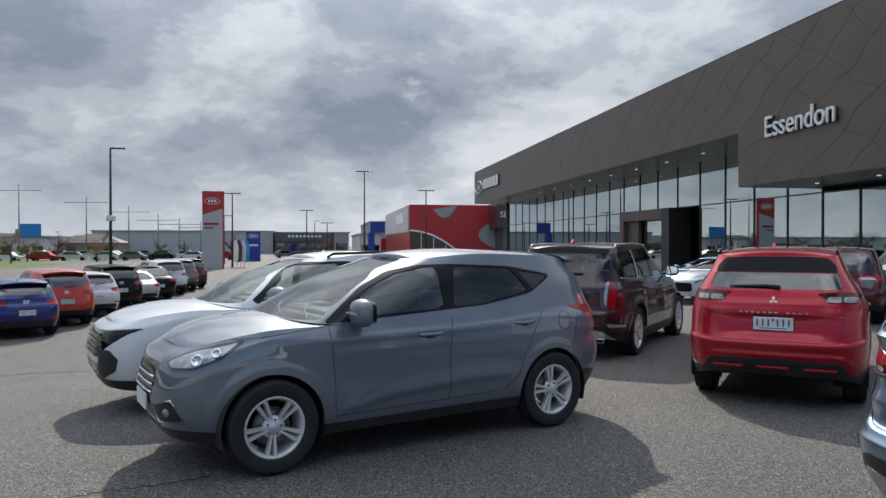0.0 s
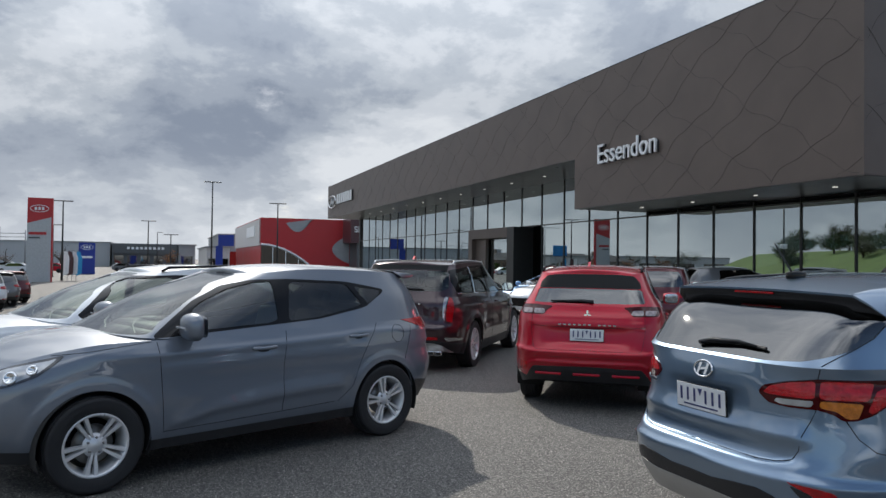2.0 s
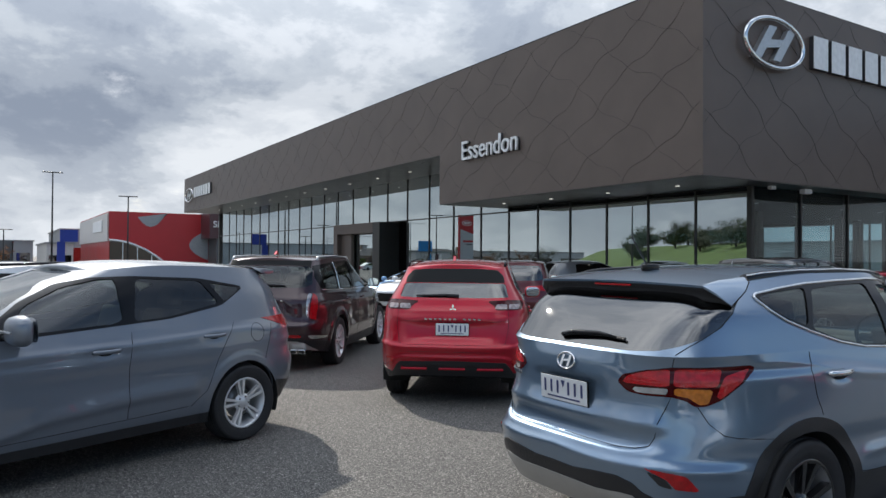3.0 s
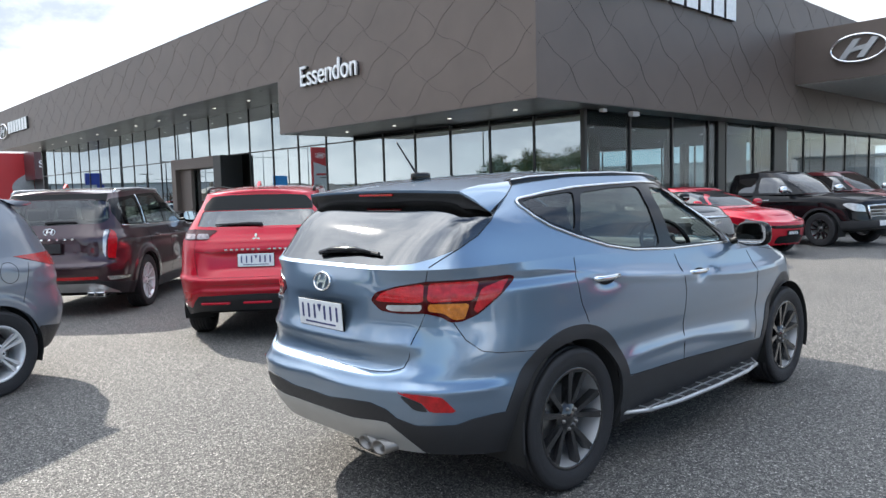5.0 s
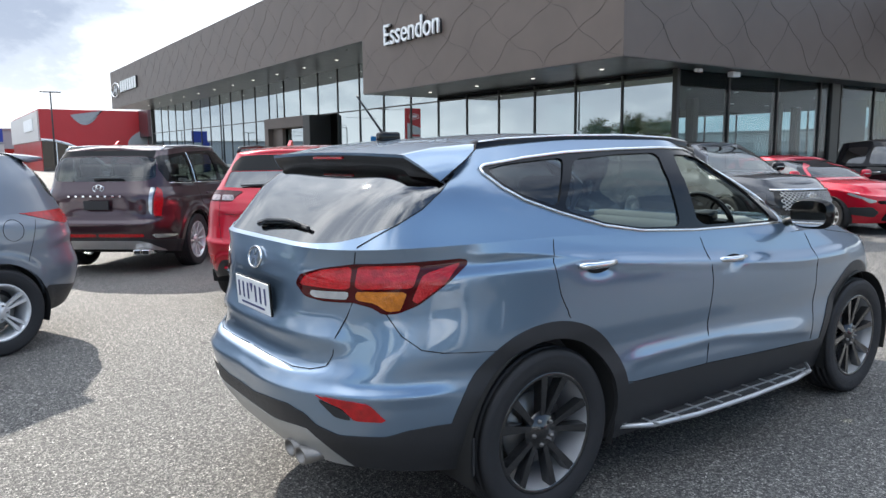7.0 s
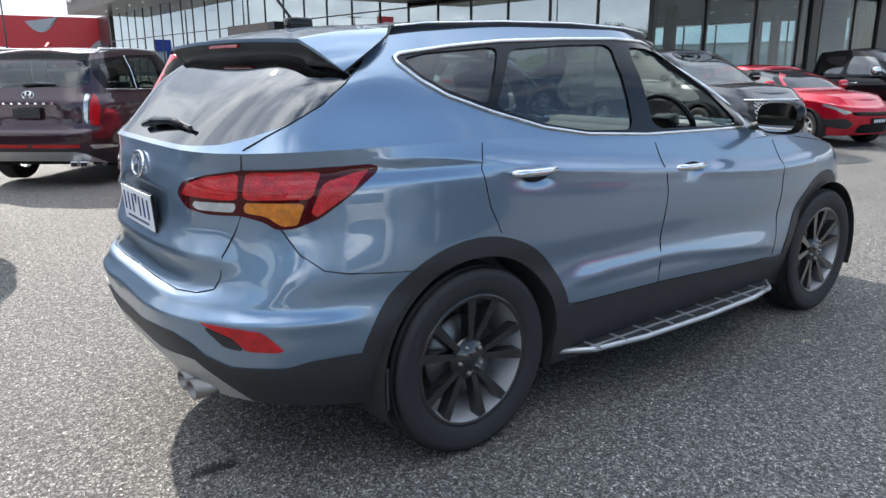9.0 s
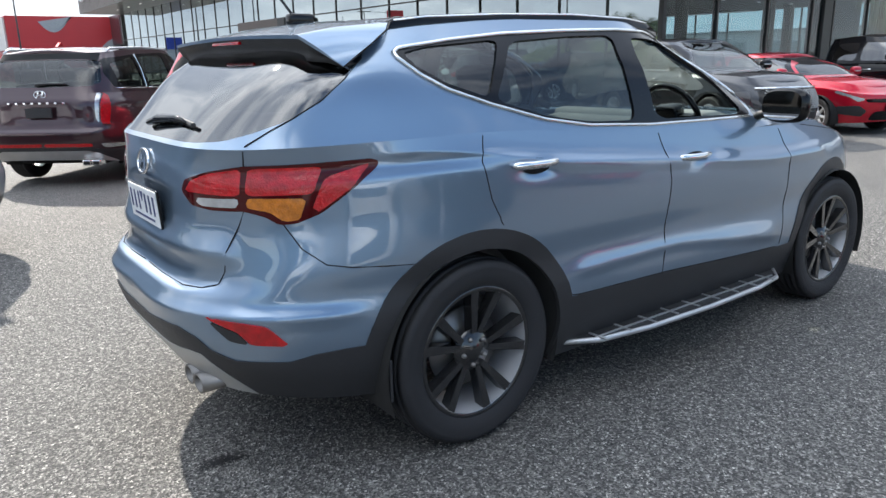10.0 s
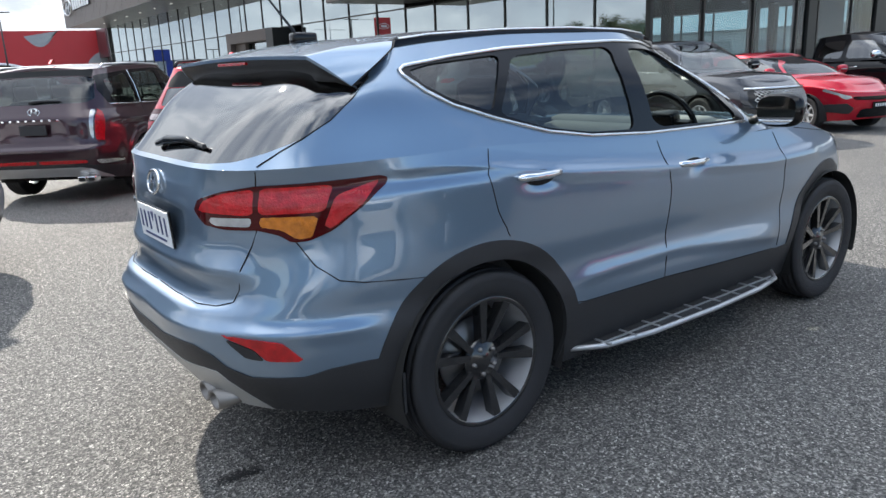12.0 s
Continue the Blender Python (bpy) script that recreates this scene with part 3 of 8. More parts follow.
def wheel_meshes(style, R, rim, width):
    """The meshes of one wheel, its outer face towards +y: name, verts, faces, material, label."""
    out = []
    h = width / 2
    prof = [(rim - 0.012, -h * 0.8), (rim, -h * 0.92), (R * 0.86, -h), (R * 0.955, -h * 0.93), (R * 0.99, -h * 0.75)]
    for k in range(-2, 3):
        c = k * h * 0.3
        prof += [(R, c - h * 0.11), (R, c + h * 0.11), (R - 0.008, c + h * 0.125), (R - 0.008, c + h * 0.175)]
    prof += [(R * 0.99, h * 0.77), (R * 0.955, h * 0.93), (R * 0.90, h * 0.99), (R * 0.895, h * 0.985), (R * 0.86, h), (rim + 0.012, h * 0.93), (rim, h * 0.86), (rim - 0.012, h * 0.8)]
    out.append(("tyre", *lathe(prof, 56), TYRE, ""))
    met = DARKALLOY if style == "dark" else ALLOY
    barrel = [(rim, h * 0.86), (rim - 0.008, h * 0.9), (rim - 0.018, h * 0.84), (rim - 0.03, h * 0.5), (rim - 0.05, -h * 0.3), (rim - 0.03, -h * 0.9)]
    out.append(("rim", *lathe(barrel[:3] if style == "dark" else barrel, 56), met, ""))
    if style == "dark":
        out.append(("rim_barrel", *lathe(barrel[2:], 56), BARREL, "bright inner barrel"))
    out.append(("brake_disc", *lathe([(0.03, h * 0.1), (rim * 0.62, h * 0.1), (rim * 0.62, h * 0.0)], 32), DISC, ""))
    bm = bmesh.new()
    spokes = {"dark": 5, "twin": 5, "multi": 10, "plain": 7}[style]

    def bar(a0, a1, r0, r1, w0, w1, y0, y1, dep):
        p0, p1 = Vector((math.cos(a0) * r0, y0, math.sin(a0) * r0)), Vector((math.cos(a1) * r1, y1, math.sin(a1) * r1))
        d = (p1 - p0).normalized()
        t = d.cross(Vector((0, 1, 0))).normalized()
        up = Vector((0, 1, 0))
        vs = []
        for p, w in ((p0, w0), (p1, w1)):
            vs += [bm.verts.new(p - t * w - up * dep), bm.verts.new(p - t * w * 0.72), bm.verts.new(p + t * w * 0.72), bm.verts.new(p + t * w - up * dep)]
        for a, b in ((0, 1), (1, 2), (2, 3), (3, 0)):
            bm.faces.new((vs[a], vs[b], vs[b + 4], vs[a + 4]))
        bm.faces.new(vs[0:4][::-1])
        bm.faces.new(vs[4:8])

    re = rim - 0.014
    for k in range(spokes):
        a = 2 * math.pi * k / spokes + math.pi / 2
        if style == "dark":
            for sg in (1, -1):
                bar(a + 0.13 * sg, a + 0.25 * sg, 0.055, re, 0.015, 0.026, h * 0.62, h * 0.84, 0.040)
        elif style == "twin":
            for sg in (1, -1):
                bar(a + 0.20 * sg, a + 0.150 * sg, 0.05, re, 0.010, 0.0195, h * 0.66, h * 0.85, 0.030)
        elif style == "multi":
            bar(a, a + 0.10, 0.04, re, 0.013, 0.016, h * 0.6, h * 0.83, 0.025)
        else:
            bar(a, a, 0.04, re, 0.024, 0.02, h * 0.6, h * 0.83, 0.03)
    bmesh.ops.recalc_face_normals(bm, faces=bm.faces)
    vs = [tuple(v.co) for v in bm.verts]
    bm.verts.index_update()
    fs = [tuple(v.index for v in f.verts) for f in bm.faces]
    bm.free()
    out.append(("spokes", vs, fs, met, ""))
    out.append(("hub_cap", *lathe([(0.0, h * 0.74), (0.024, h * 0.74), (0.031, h * 0.70), (0.072, h * 0.64), (0.085, h * 0.5)], 28), met, ""))
    for k in range(5):
        a = 2 * math.pi * (k + 0.5) / 5 + math.pi / 2
        v, f = lathe([(0.0, 0.014), (0.008, 0.012), (0.010, 0.0)], 8)
        out.append(("wheel_bolt", [(x + 0.055 * math.cos(a), y + h * 0.655, z + 0.055 * math.sin(a)) for x, y, z in v], f, DISC, ""))
    return out


WHEELS = {}


def add_wheel(car, style, R, rim, width, x, y, side, turn=0.0):
    """A wheel with tyre, rim and spokes as parts under it, its meshes shared between wheels of one kind."""
    key = (style, R, rim, width)
    if key not in WHEELS:
        data = []
        for name, vs, fs, ma, lab in wheel_meshes(style, R, rim, width):
            me = bpy.data.meshes.new(name)
            me.from_pydata(vs, [], fs)
            me.materials.append(ma)
            if name != "spokes":
                me.polygons.foreach_set("use_smooth", [True] * len(me.polygons))
            me.update()
            data.append((name, me))
        WHEELS[key] = data
    tyre = None
    m = pose(x, y, R, 0, 0, 0) @ Matrix.Rotation(0 if side > 0 else math.pi, 4, "Z") @ Matrix.Rotation(turn, 4, "Y")
    for name, me in WHEELS[key]:
        ob = new("wheel" if name == "tyre" else name, me)
        if tyre is None:
            ob.parent, ob.matrix_local, tyre = car, m, ob
        else:
            ob.parent = tyre
    return tyre


def seat(car, x, y, z=0.55, back_h=0.62, rear=False):
    w = 0.25 if not rear else 0.62
    bm = box(x - 0.02, y - w, z - 0.14, x + 0.48, y + w, z + 0.02, 0.05)
    m = pose(x, y, z, 0, -16, 0)
    box(-0.14, -w, 0.0, 0.0, w, back_h, 0.05, bm, m)
    for c in ((0,) if not rear else (-0.36, 0.36)):
        box(-0.13, c - 0.13, back_h + 0.03, -0.03, c + 0.13, back_h + 0.20, 0.035, bm, m)
    return part("seat", bm, TRIM, car, smooth=True)


def make_car(name, label, m, spec):
    """A whole car: shell panels cut from one smooth body, glass, lamps, wheels and fittings."""
    car = new(name)
    car.matrix_world = m
    tagged(car, label, spec.get("category", "car"), spec.get("group", ""))
    g = spec.get
    body_mat = g("paint")
    near = g("near", True)
    n, sub = g("grid", (190, 6)) if near else (84, 3)
    R, wb = g("R", 0.35), spec["wb"]
    arch = g("arch", R + 0.05)
    skin = loft(spec["body"], sub, n)
    shell = Shell(relief(skin, g("relief")) if g("relief") else skin)
    edge, cowl_x, zc = shell.P[-1], spec["house"][0][1], spec["house"][0][5][-1][1]
    xb = cowl_x - g("corner", 0.42)
    keep = edge[edge[:, 0] < xb]
    tt = np.linspace(0, math.pi / 2, 60)
    e = 2 / 2.9
    arc = np.stack([xb + (cowl_x - xb) * np.sin(tt) ** e, keep[-1, 1] * np.cos(tt) ** e, keep[-1, 2] + (zc - keep[-1, 2]) * np.sin(tt)], -1)
    line = np.concatenate([keep, arc[1:]])
    dist = np.r_[0, np.cumsum(np.linalg.norm(np.diff(line, axis=0), axis=1))]
    n2 = int(min(n, 220) * 0.8)
    base = np.stack([np.interp(np.linspace(0, dist[-1], n2), dist, line[:, k]) for k in range(3)], -1)
    if g("own_base"):
        base = plan_ring(*spec["house"][0], n2)
    base[0, 1] = base[-1, 1] = 0
    top = Shell(loft([base] + list(spec["house"][1:]), min(max(sub, 4), 8) + (6 if near else 1), n2))

    # wheel openings
    for cx in (0.0, wb):
        shell.cut("hole", np.array([(cx + arch * math.cos(a), R + arch * math.sin(a)) for a in np.linspace(0, 2 * math.pi, 60, endpoint=False)]), "x", True)
    if g("arch_trim"):
        for cx in (0.0, wb):
            r2 = arch + g("arch_trim")
            shell.cut("arch", np.array([(cx + r2 * math.cos(a), R + r2 * math.sin(a)) for a in np.linspace(0, 2 * math.pi, 60, endpoint=False)]), "x", True)
    for nm, pts in g("panels", []):
        shell.cut(nm.split("*")[0], shell.outline(pts, 0 if nm.endswith("*") else 2), "s", over=("body", "arch") if nm == "skid" else ("body",))
    if g("clad"):
        line = [shell.coord(p) for p in g("clad")]
        poly = np.array([(-0.3, line[0][1])] + line + [(9.0, line[-1][1]), (9.0, -0.5), (-0.3, -0.5)])
        shell.cut("clad", poly, "s")
    # windows
    for nm, pts in g("windows", []):
        if nm == "screen" and g("dlo"):
            pts = top.screen(g("dlo"), min(p[1] for p in pts), max(p[1] for p in pts), 0.045 if near else 0.07)
        top.cut(nm, top.outline(pts, 2), "e" if nm == "screen" else "s")
    if g("dlo"):
        top.cut("pillar", top.outline(g("dlo"), 2), "s", over=("body",))

    link("body", *shell.mesh(["body"], 0, 0, 0.02 if near else 0), body_mat, car)
    link("pillar_frame", *top.mesh(["body"], 0, 0, 0.02 if near else 0), body_mat, car)
    have = set(shell.labels) | set(top.labels)
    if "clad" in have or "arch" in have:
        link("cladding", *shell.mesh(["clad", "arch"], 0, 0.004, 0.02), BLACK, car, "matt black plastic cladding")
    if "skid" in have:
        link("skid_plate", *shell.mesh(["skid"], 0, 0.006, 0.02), SILVER, car, "silver plastic skid plate")
    if "pillar" in have:
        for sd in (1, -1):
            link("window_surround", *top.mesh(["pillar"], sd, 0.001, 0.015), GLOSSBLACK, car, "gloss black window surround")
    lens = {"red": (RED_LENS, "red lens"), "deep": (DEEP_RED, "dark red lens"), "amber": (AMBER, "amber lens"), "clear": (CLEAR_LENS, "clear lens"), "dark": (LAMP_DARK, "smoked lens"), "smoke": (SMOKE_LENS, "smoky clear lens"),
            "grille": (GLOSSBLACK, "black grille"), "black": (BLACK, "black plastic insert"), "chrome": (CHROME, "chrome trim")}
    title = g("lens_names", {})
    for k in sorted(have - {"body", "hole"}):
        root = k.rstrip("123456789")
        if root in lens:
            nm = title.get(k, {"red": "tail_lamp", "deep": "lamp_surround", "amber": "indicator", "clear": "head_lamp", "dark": "lamp_housing", "smoke": "lamp", "grille": "grille", "black": "insert", "chrome": "trim_strip"}[root])
            mid = k in g("middle", ())
            for sd in (0,) if mid else (1, -1):
                link(nm, *shell.mesh([k], sd, 0.005 if root != "grille" else -0.004, 0.018), lens[root][0], car, lens[root][1])
    for k, nm, ma in (("screen", "windscreen", g("glass_front", GLASS_CAR)), ("back", "rear_window", g("glass_rear", GLASS_REAR))):
        if k in have:
            link(nm, *top.mesh([k], 0, -0.004), ma, car)
    # black visor, its matt near-black also carrying the shade under the spoiler overhang
    if "visor" in have:
        link("rear_visor", *top.mesh(["visor"], 0, 0.002, 0.01), DARK, car, "black rear visor")
    for k in sorted(have - {"body", "hole"}):
        if k.startswith("win"):
            tint = g("glass_front", GLASS_CAR) if k in g("clear_windows", ()) else g("glass_side", GLASS_TINT)
            for sd in (1, -1):
                if (k, sd) in g("open_windows", ()):
                    continue
                link("side_window", *top.mesh([k], sd, -0.006), tint, car)

    # bonnet, closed over the nose
    edge = shell.P[-1]
    cowl = g("cowl")
    idx = [j for j in range(edge.shape[0]) if edge[j, 0] > xb - 0.05]
    rows = 9 if near else 5
    vs, fs = [], []
    cr = g("crown", 0.05)
    for j in idx:
        x, y, z = edge[j]
        for k in range(2 * rows + 1):
            f = 1 - k / rows
            vs.append((x, y * f, z + cr * (1 - abs(f) ** 2.2) * min(1, y / 0.5)))
    line_x = lambda y: float(np.interp(abs(y), arc[::-1, 1], arc[::-1, 0]))
    ahead = [x > line_x(y) - 0.015 for x, y, z in vs]
    for a in range(len(idx) - 1):
        for k in range(2 * rows):
            q = a * (2 * rows + 1) + k
            f = (q, q + 1, q + 2 * rows + 2, q + 2 * rows + 1)
            if any(ahead[v] for v in f):
                fs.append(f)
    link("bonnet", vs, fs, body_mat, car)
    # roof
    edge = top.P[-1]
    vs, fs = [], []
    crown = g("roof_crown", 0.045)
    rows = 8 if near else 4
    for x, y, z in edge:
        for k in range(2 * rows + 1):
            f = 1 - k / rows
            vs.append((x, y * f, z + crown * (1 - abs(f) ** 2.4) * min(1, y / 0.45)))
    for a in range(len(edge) - 1):
        for k in range(2 * rows):
            q = a * (2 * rows + 1) + k
            fs.append((q, q + 1, q + 2 * rows + 2, q + 2 * rows + 1))
    link("roof", vs, fs, g("roof_paint", body_mat), car)

    # floor, wheel housings, wheels
    xr, xf = spec["body"][0][0], spec["body"][0][1]
    part("floor_pan", box(xr + 0.35, -0.60, spec["body"][0][5][2][1] + 0.02, xf - 0.3, 0.60, 0.36, 0.03), DARK, car)
    hw = g("hub_y", 0.80)
    for cx in (0.0, wb):
        for sd in (1, -1):
            a = np.linspace(-0.35, math.pi + 0.35, 26)
            vs, fs = [], []
            y0, y1 = hw - 0.20, spec["body"][2][2] - 0.03
            for t in a:
                c, s = cx + (arch + 0.004) * math.cos(t), R + (arch + 0.004) * math.sin(t)
                vs += [(c, sd * y1, s), (c, sd * y0, s), (cx, sd * y0, R)]
            for k in range(len(a) - 1):
                fs += [(3 * k, 3 * k + 1, 3 * k + 4, 3 * k + 3), (3 * k + 1, 3 * k + 2, 3 * k + 5, 3 * k + 4)]
            link("wheel_housing", vs, fs, DARK, car)
            add_wheel(car, g("wheel", "plain"), R, g("rim", R * 0.66), g("tyre_w", 0.225), cx, sd * hw, sd, 0.3 * (cx > 0) + 0.2 * sd)
    # seams
    for pts in g("seams", []):
        ribbon(shell, pts, car, LINE, "panel_seam", 0.0024, 0.0)
    for pts in g("bright", []):
        ribbon(top, pts, car, g("bright_mat", CHROME), "window_trim", 0.008, 0.003, closed=False)
    for pts in g("top_seams", []):
        ribbon(top, pts, car, LINE, "panel_seam", 0.0024, 0.002)
    # handles
    for x, z in g("handles", []):
        for sd in (1, -1):
            p, nn = shell.place(("x", x, z), 0.0)
            bm = tube([(p.x - 0.115, p.y + 0.004, p.z + 0.004), (p.x - 0.10, p.y + 0.022, p.z + 0.003), (p.x - 0.03, p.y + 0.034, p.z), (p.x + 0.04, p.y + 0.034, p.z), (p.x + 0.10, p.y + 0.022, p.z + 0.001), (p.x + 0.115, p.y + 0.004, p.z)],
                      [0.010, 0.015, 0.0155, 0.0155, 0.015, 0.010], 8)
            bmesh.ops.scale(bm, vec=(1, 0.72, 1), verts=bm.verts, space=Matrix.Translation((0, -p.y, 0)))
            for v in bm.verts:
                v.co.y *= sd
            part("door_handle", bm, g("handle_mat", body_mat), car, g("handle_label", ""), True)
            # flat dark disc paints the shade of the finger recess
            shade_disc = bmesh.new()
            ring = [shade_disc.verts.new((p.x + 0.01 + 0.075 * math.cos(a), sd * (p.y + 0.0025), p.z - 0.008 + 0.03 * math.sin(a))) for a in np.linspace(0, 2 * math.pi, 20, endpoint=False)]
            shade_disc.faces.new(ring)
            part("handle_shade", shade_disc, LINE, car)
    # mirrors
    if g("mirror"):
        mx, my, mz = g("mirror")
        k = g("mirror_size", 1.0)
        for sd in (1, -1):
            bm = bmesh.new()
            bmesh.ops.create_icosphere(bm, subdivisions=3, radius=1.0)
            for v in bm.verts:
                x, y, z = v.co
                v.co = (0.075 * x - (0.03 * x if x < 0 else 0), 0.115 * math.copysign(abs(y) ** 0.75, y), 0.086 * math.copysign(abs(z) ** 0.6, z))
            bmesh.ops.transform(bm, matrix=pose(mx, sd * my, mz, 0, 0, -4 * sd) @ Matrix.Scale(k, 4), verts=bm.verts)
            mir = part("door_mirror", bm, g("mirror_mat", body_mat), car, smooth=True)
            gl = bmesh.new()
            ring = [gl.verts.new((-0.052, 0.096 * math.copysign(abs(math.cos(a)) ** 0.7, math.cos(a)), 0.070 * math.copysign(abs(math.sin(a)) ** 0.6, math.sin(a)))) for a in np.linspace(0, 2 * math.pi, 28, endpoint=False)]
            gl.faces.new(ring)
            bmesh.ops.transform(gl, matrix=pose(mx, sd * my, mz, 0, 0, -4 * sd) @ Matrix.Rotation(radians(3), 4, "Y") @ Matrix.Scale(k, 4), verts=gl.verts)
            part("mirror_glass", gl, MIRROR, mir)
            part("mirror_arm", tube([(mx + 0.02, sd * (my - 0.08), mz - 0.03), (mx + 0.05, sd * (my - 0.2), mz - 0.07)], 0.022, 8), BLACK, mir, smooth=True)
            part("indicator_strip", box(mx + 0.045 * k, sd * (my - 0.03) - 0.06 * k, mz - 0.012, mx + 0.078 * k, sd * (my - 0.03) + 0.08 * k, mz + 0.006, 0.004), CLEAR_LENS, mir)
    # rear plate
    if g("plate"):
        pz, tilt = g("plate")
        plate_mesh(car, pose(shell.place((0.03, pz - 0.05))[0].x - 0.008, 0, pz, 90 - tilt, 0, -90))
    # cabin
    if g("cabin", near):
        part("cabin_tub", box(-0.55, -0.66, 0.36, 1.9, 0.66, 0.80, 0.05), TRIM, car)
        dx = g("dash_x", 0.0)
        bm = box(1.66 + dx, -0.68, 0.78, 2.15, 0.68, spec["house"][0][5][-1][1] - 0.01, 0.07)
        zc2 = spec["house"][0][5][-1][1]
        box(1.74 + dx, -0.67, 0.90, 2.05, 0.67, zc2 + 0.025, 0.05, bm)
        box(1.66 + dx, -0.56, 0.95, 1.85 + dx, -0.18, zc2 + 0.045, 0.05, bm)
        part("dashboard", bm, g("dash_mat", DASH), car, smooth=True)
        for y in (-0.36, 0.36):
            seat(car, 0.72, y, g("seat_z", 0.66))
        seat(car, -0.15, 0, g("seat_z", 0.66), rear=True)
        sw = bmesh.new()
        ringp = [(0.0, 0.185 * math.cos(a), 0.185 * math.sin(a)) for a in np.linspace(0, 2 * math.pi, 28, endpoint=False)]
        tube(ringp, 0.016, 8, sw, True)
        box(-0.02, -0.16, -0.025, 0.02, 0.16, 0.025, 0.008, sw)
        box(-0.02, -0.02, -0.16, 0.02, 0.02, 0.0, 0.008, sw)
        box(-0.03, -0.07, -0.07, 0.05, 0.07, 0.07, 0.02, sw)
        part("steering_wheel", sw, GLOSSBLACK, car, m=pose(1.60 + dx, -0.37, 1.09 + 0.2 * dx, 0, -22, 0), smooth=True)
    return car, shell, top


def plate_mesh(car, m):
    """A number plate in its frame; the characters are plain bars."""
    fr = part("number_plate_frame", box(-0.191, -0.070, 0, 0.191, 0.072, 0.010, 0.004), GLOSSBLACK, car, m=m)
    pl = part("number_plate", box(-0.186, -0.066, 0.010, 0.186, 0.067, 0.014, 0.002), PLATE, fr)
    for k in range(6):
        x = -0.148 + 0.052 * k + (0.035 if k > 2 else 0)
        part("plate_bar", box(x - 0.0075, -0.026, 0.014, x + 0.0075, 0.046, 0.0165, 0.001), PLATE_BLUE, pl)
    part("plate_bar", box(-0.13, -0.050, 0.014, 0.13, -0.042, 0.016), PLATE_BLUE, pl)
    part("plate_mark", prism([(-0.016, 0.05), (0.016, 0.05), (0.0, 0.012)], 0.0165), PLATE_BLUE, pl)
    return fr


def oval_badge(car, m, a=0.075, b=0.045):
    """A chrome oval ring with a slanted bar mark in it."""
    bm = tube([(x, y, 0.006) for x, y in ellipse(0, 0, a, b, 36)], 0.006, 8, None, True)
    bd = part("badge", bm, CHROME, car, "chrome oval badge", True, m)
    bm = bmesh.new()
    for x in (-0.4, 0.4):
        prism([(a * (x - 0.13 - 0.12), -b * 0.72), (a * (x + 0.13 - 0.12), -b * 0.72), (a * (x + 0.13 + 0.12), b * 0.72), (a * (x - 0.13 + 0.12), b * 0.72)], 0.010, bm)
    prism([(-a * 0.4, -b * 0.2), (a * 0.4, -b * 0.02), (a * 0.4, b * 0.25), (-a * 0.4, b * 0.05)], 0.009, bm)
    part("badge_mark", bm, CHROME, bd)
    return bd


def base_spec(wb, ro, fo, w, H, belt=1.0, hood=1.0, nose=0.82, cowl=None, roof_f=None, roof_r=None, R=0.35, tail=0.12, glass_r=None, nr=4.5, nf=3.0, house_w=0.0, low=0.24, slant=0.30, **more):
    """Rings of a body and glasshouse from a car's main measures; x ahead from the rear axle."""
    xr, xf = -ro, wb + fo
    cowl = cowl if cowl is not None else wb - 0.45
    roof_f = roof_f if roof_f is not None else cowl - 1.05
    roof_r = roof_r if roof_r is not None else xr + 0.40
    glass_r = glass_r if glass_r is not None else xr + tail
    body = [
        (xr + 0.10, xf - 0.10, w - 0.07, nr, nf, [(xr, low + 0.13), (-0.5, low + 0.04), (0.4, low), (wb - 0.4, low), (wb + 0.5, low + 0.01), (xf, low + 0.05)]),
        (xr + 0.02, xf - 0.015, w - 0.02, nr, nf, [(xr, 0.50), (0, 0.41), (wb, 0.41), (xf, 0.45)]),
        (xr, xf, w, nr, nf, [(xr, 0.64), (wb, 0.62), (xf, 0.58)]),
        (xr + 0.05, xf - 0.02, w, nr, nf, [(xr, 0.82), (wb, 0.80), (xf, 0.70)]),
        (xr + tail * 0.7, xf - slant * 0.42, w - 0.012, nr, nf, [(xr, belt - 0.10), (wb * 0.5, belt - 0.14), (wb, hood - 0.10), (xf - 0.3, nose - 0.01), (xf, nose - 0.03)]),
        (glass_r, xf - slant, w - 0.055, nr - 0.3, nf - 0.2, [(xr, belt + 0.03), (wb * 0.4, belt), (wb - 0.6, belt - 0.02), (wb - 0.1, hood - 0.01), (xf - 0.55, hood - 0.05), (xf - 0.2, nose + 0.04)]),
    ]
    zr = belt + 0.5 * (H - belt)
    house = [
        (glass_r + 0.005, cowl, w - 0.062, nr - 0.3, 2.7, [(xr, belt + 0.035), (wb * 0.4, belt + 0.006), (cowl, hood + 0.035)]),
        ((glass_r * 0.55 + roof_r * 0.45), cowl * 0.55 + roof_f * 0.45, w - 0.155 + house_w, nr - 0.3, 4.4, [(xr, zr), (wb * 0.5, zr), (cowl, zr - 0.02)]),
        (roof_r, roof_f, w - 0.245 + house_w, nr - 0.5, 5.5, [(roof_r, H - 0.10), (roof_r + 0.6, H - 0.06), (roof_f - 0.6, H - 0.045), (roof_f, H - 0.085)]),
    ]
    s = dict(wb=wb, body=body, house=house, cowl=cowl - 0.12, R=R, hub_y=w - 0.13)
    s.update(more)
    return s


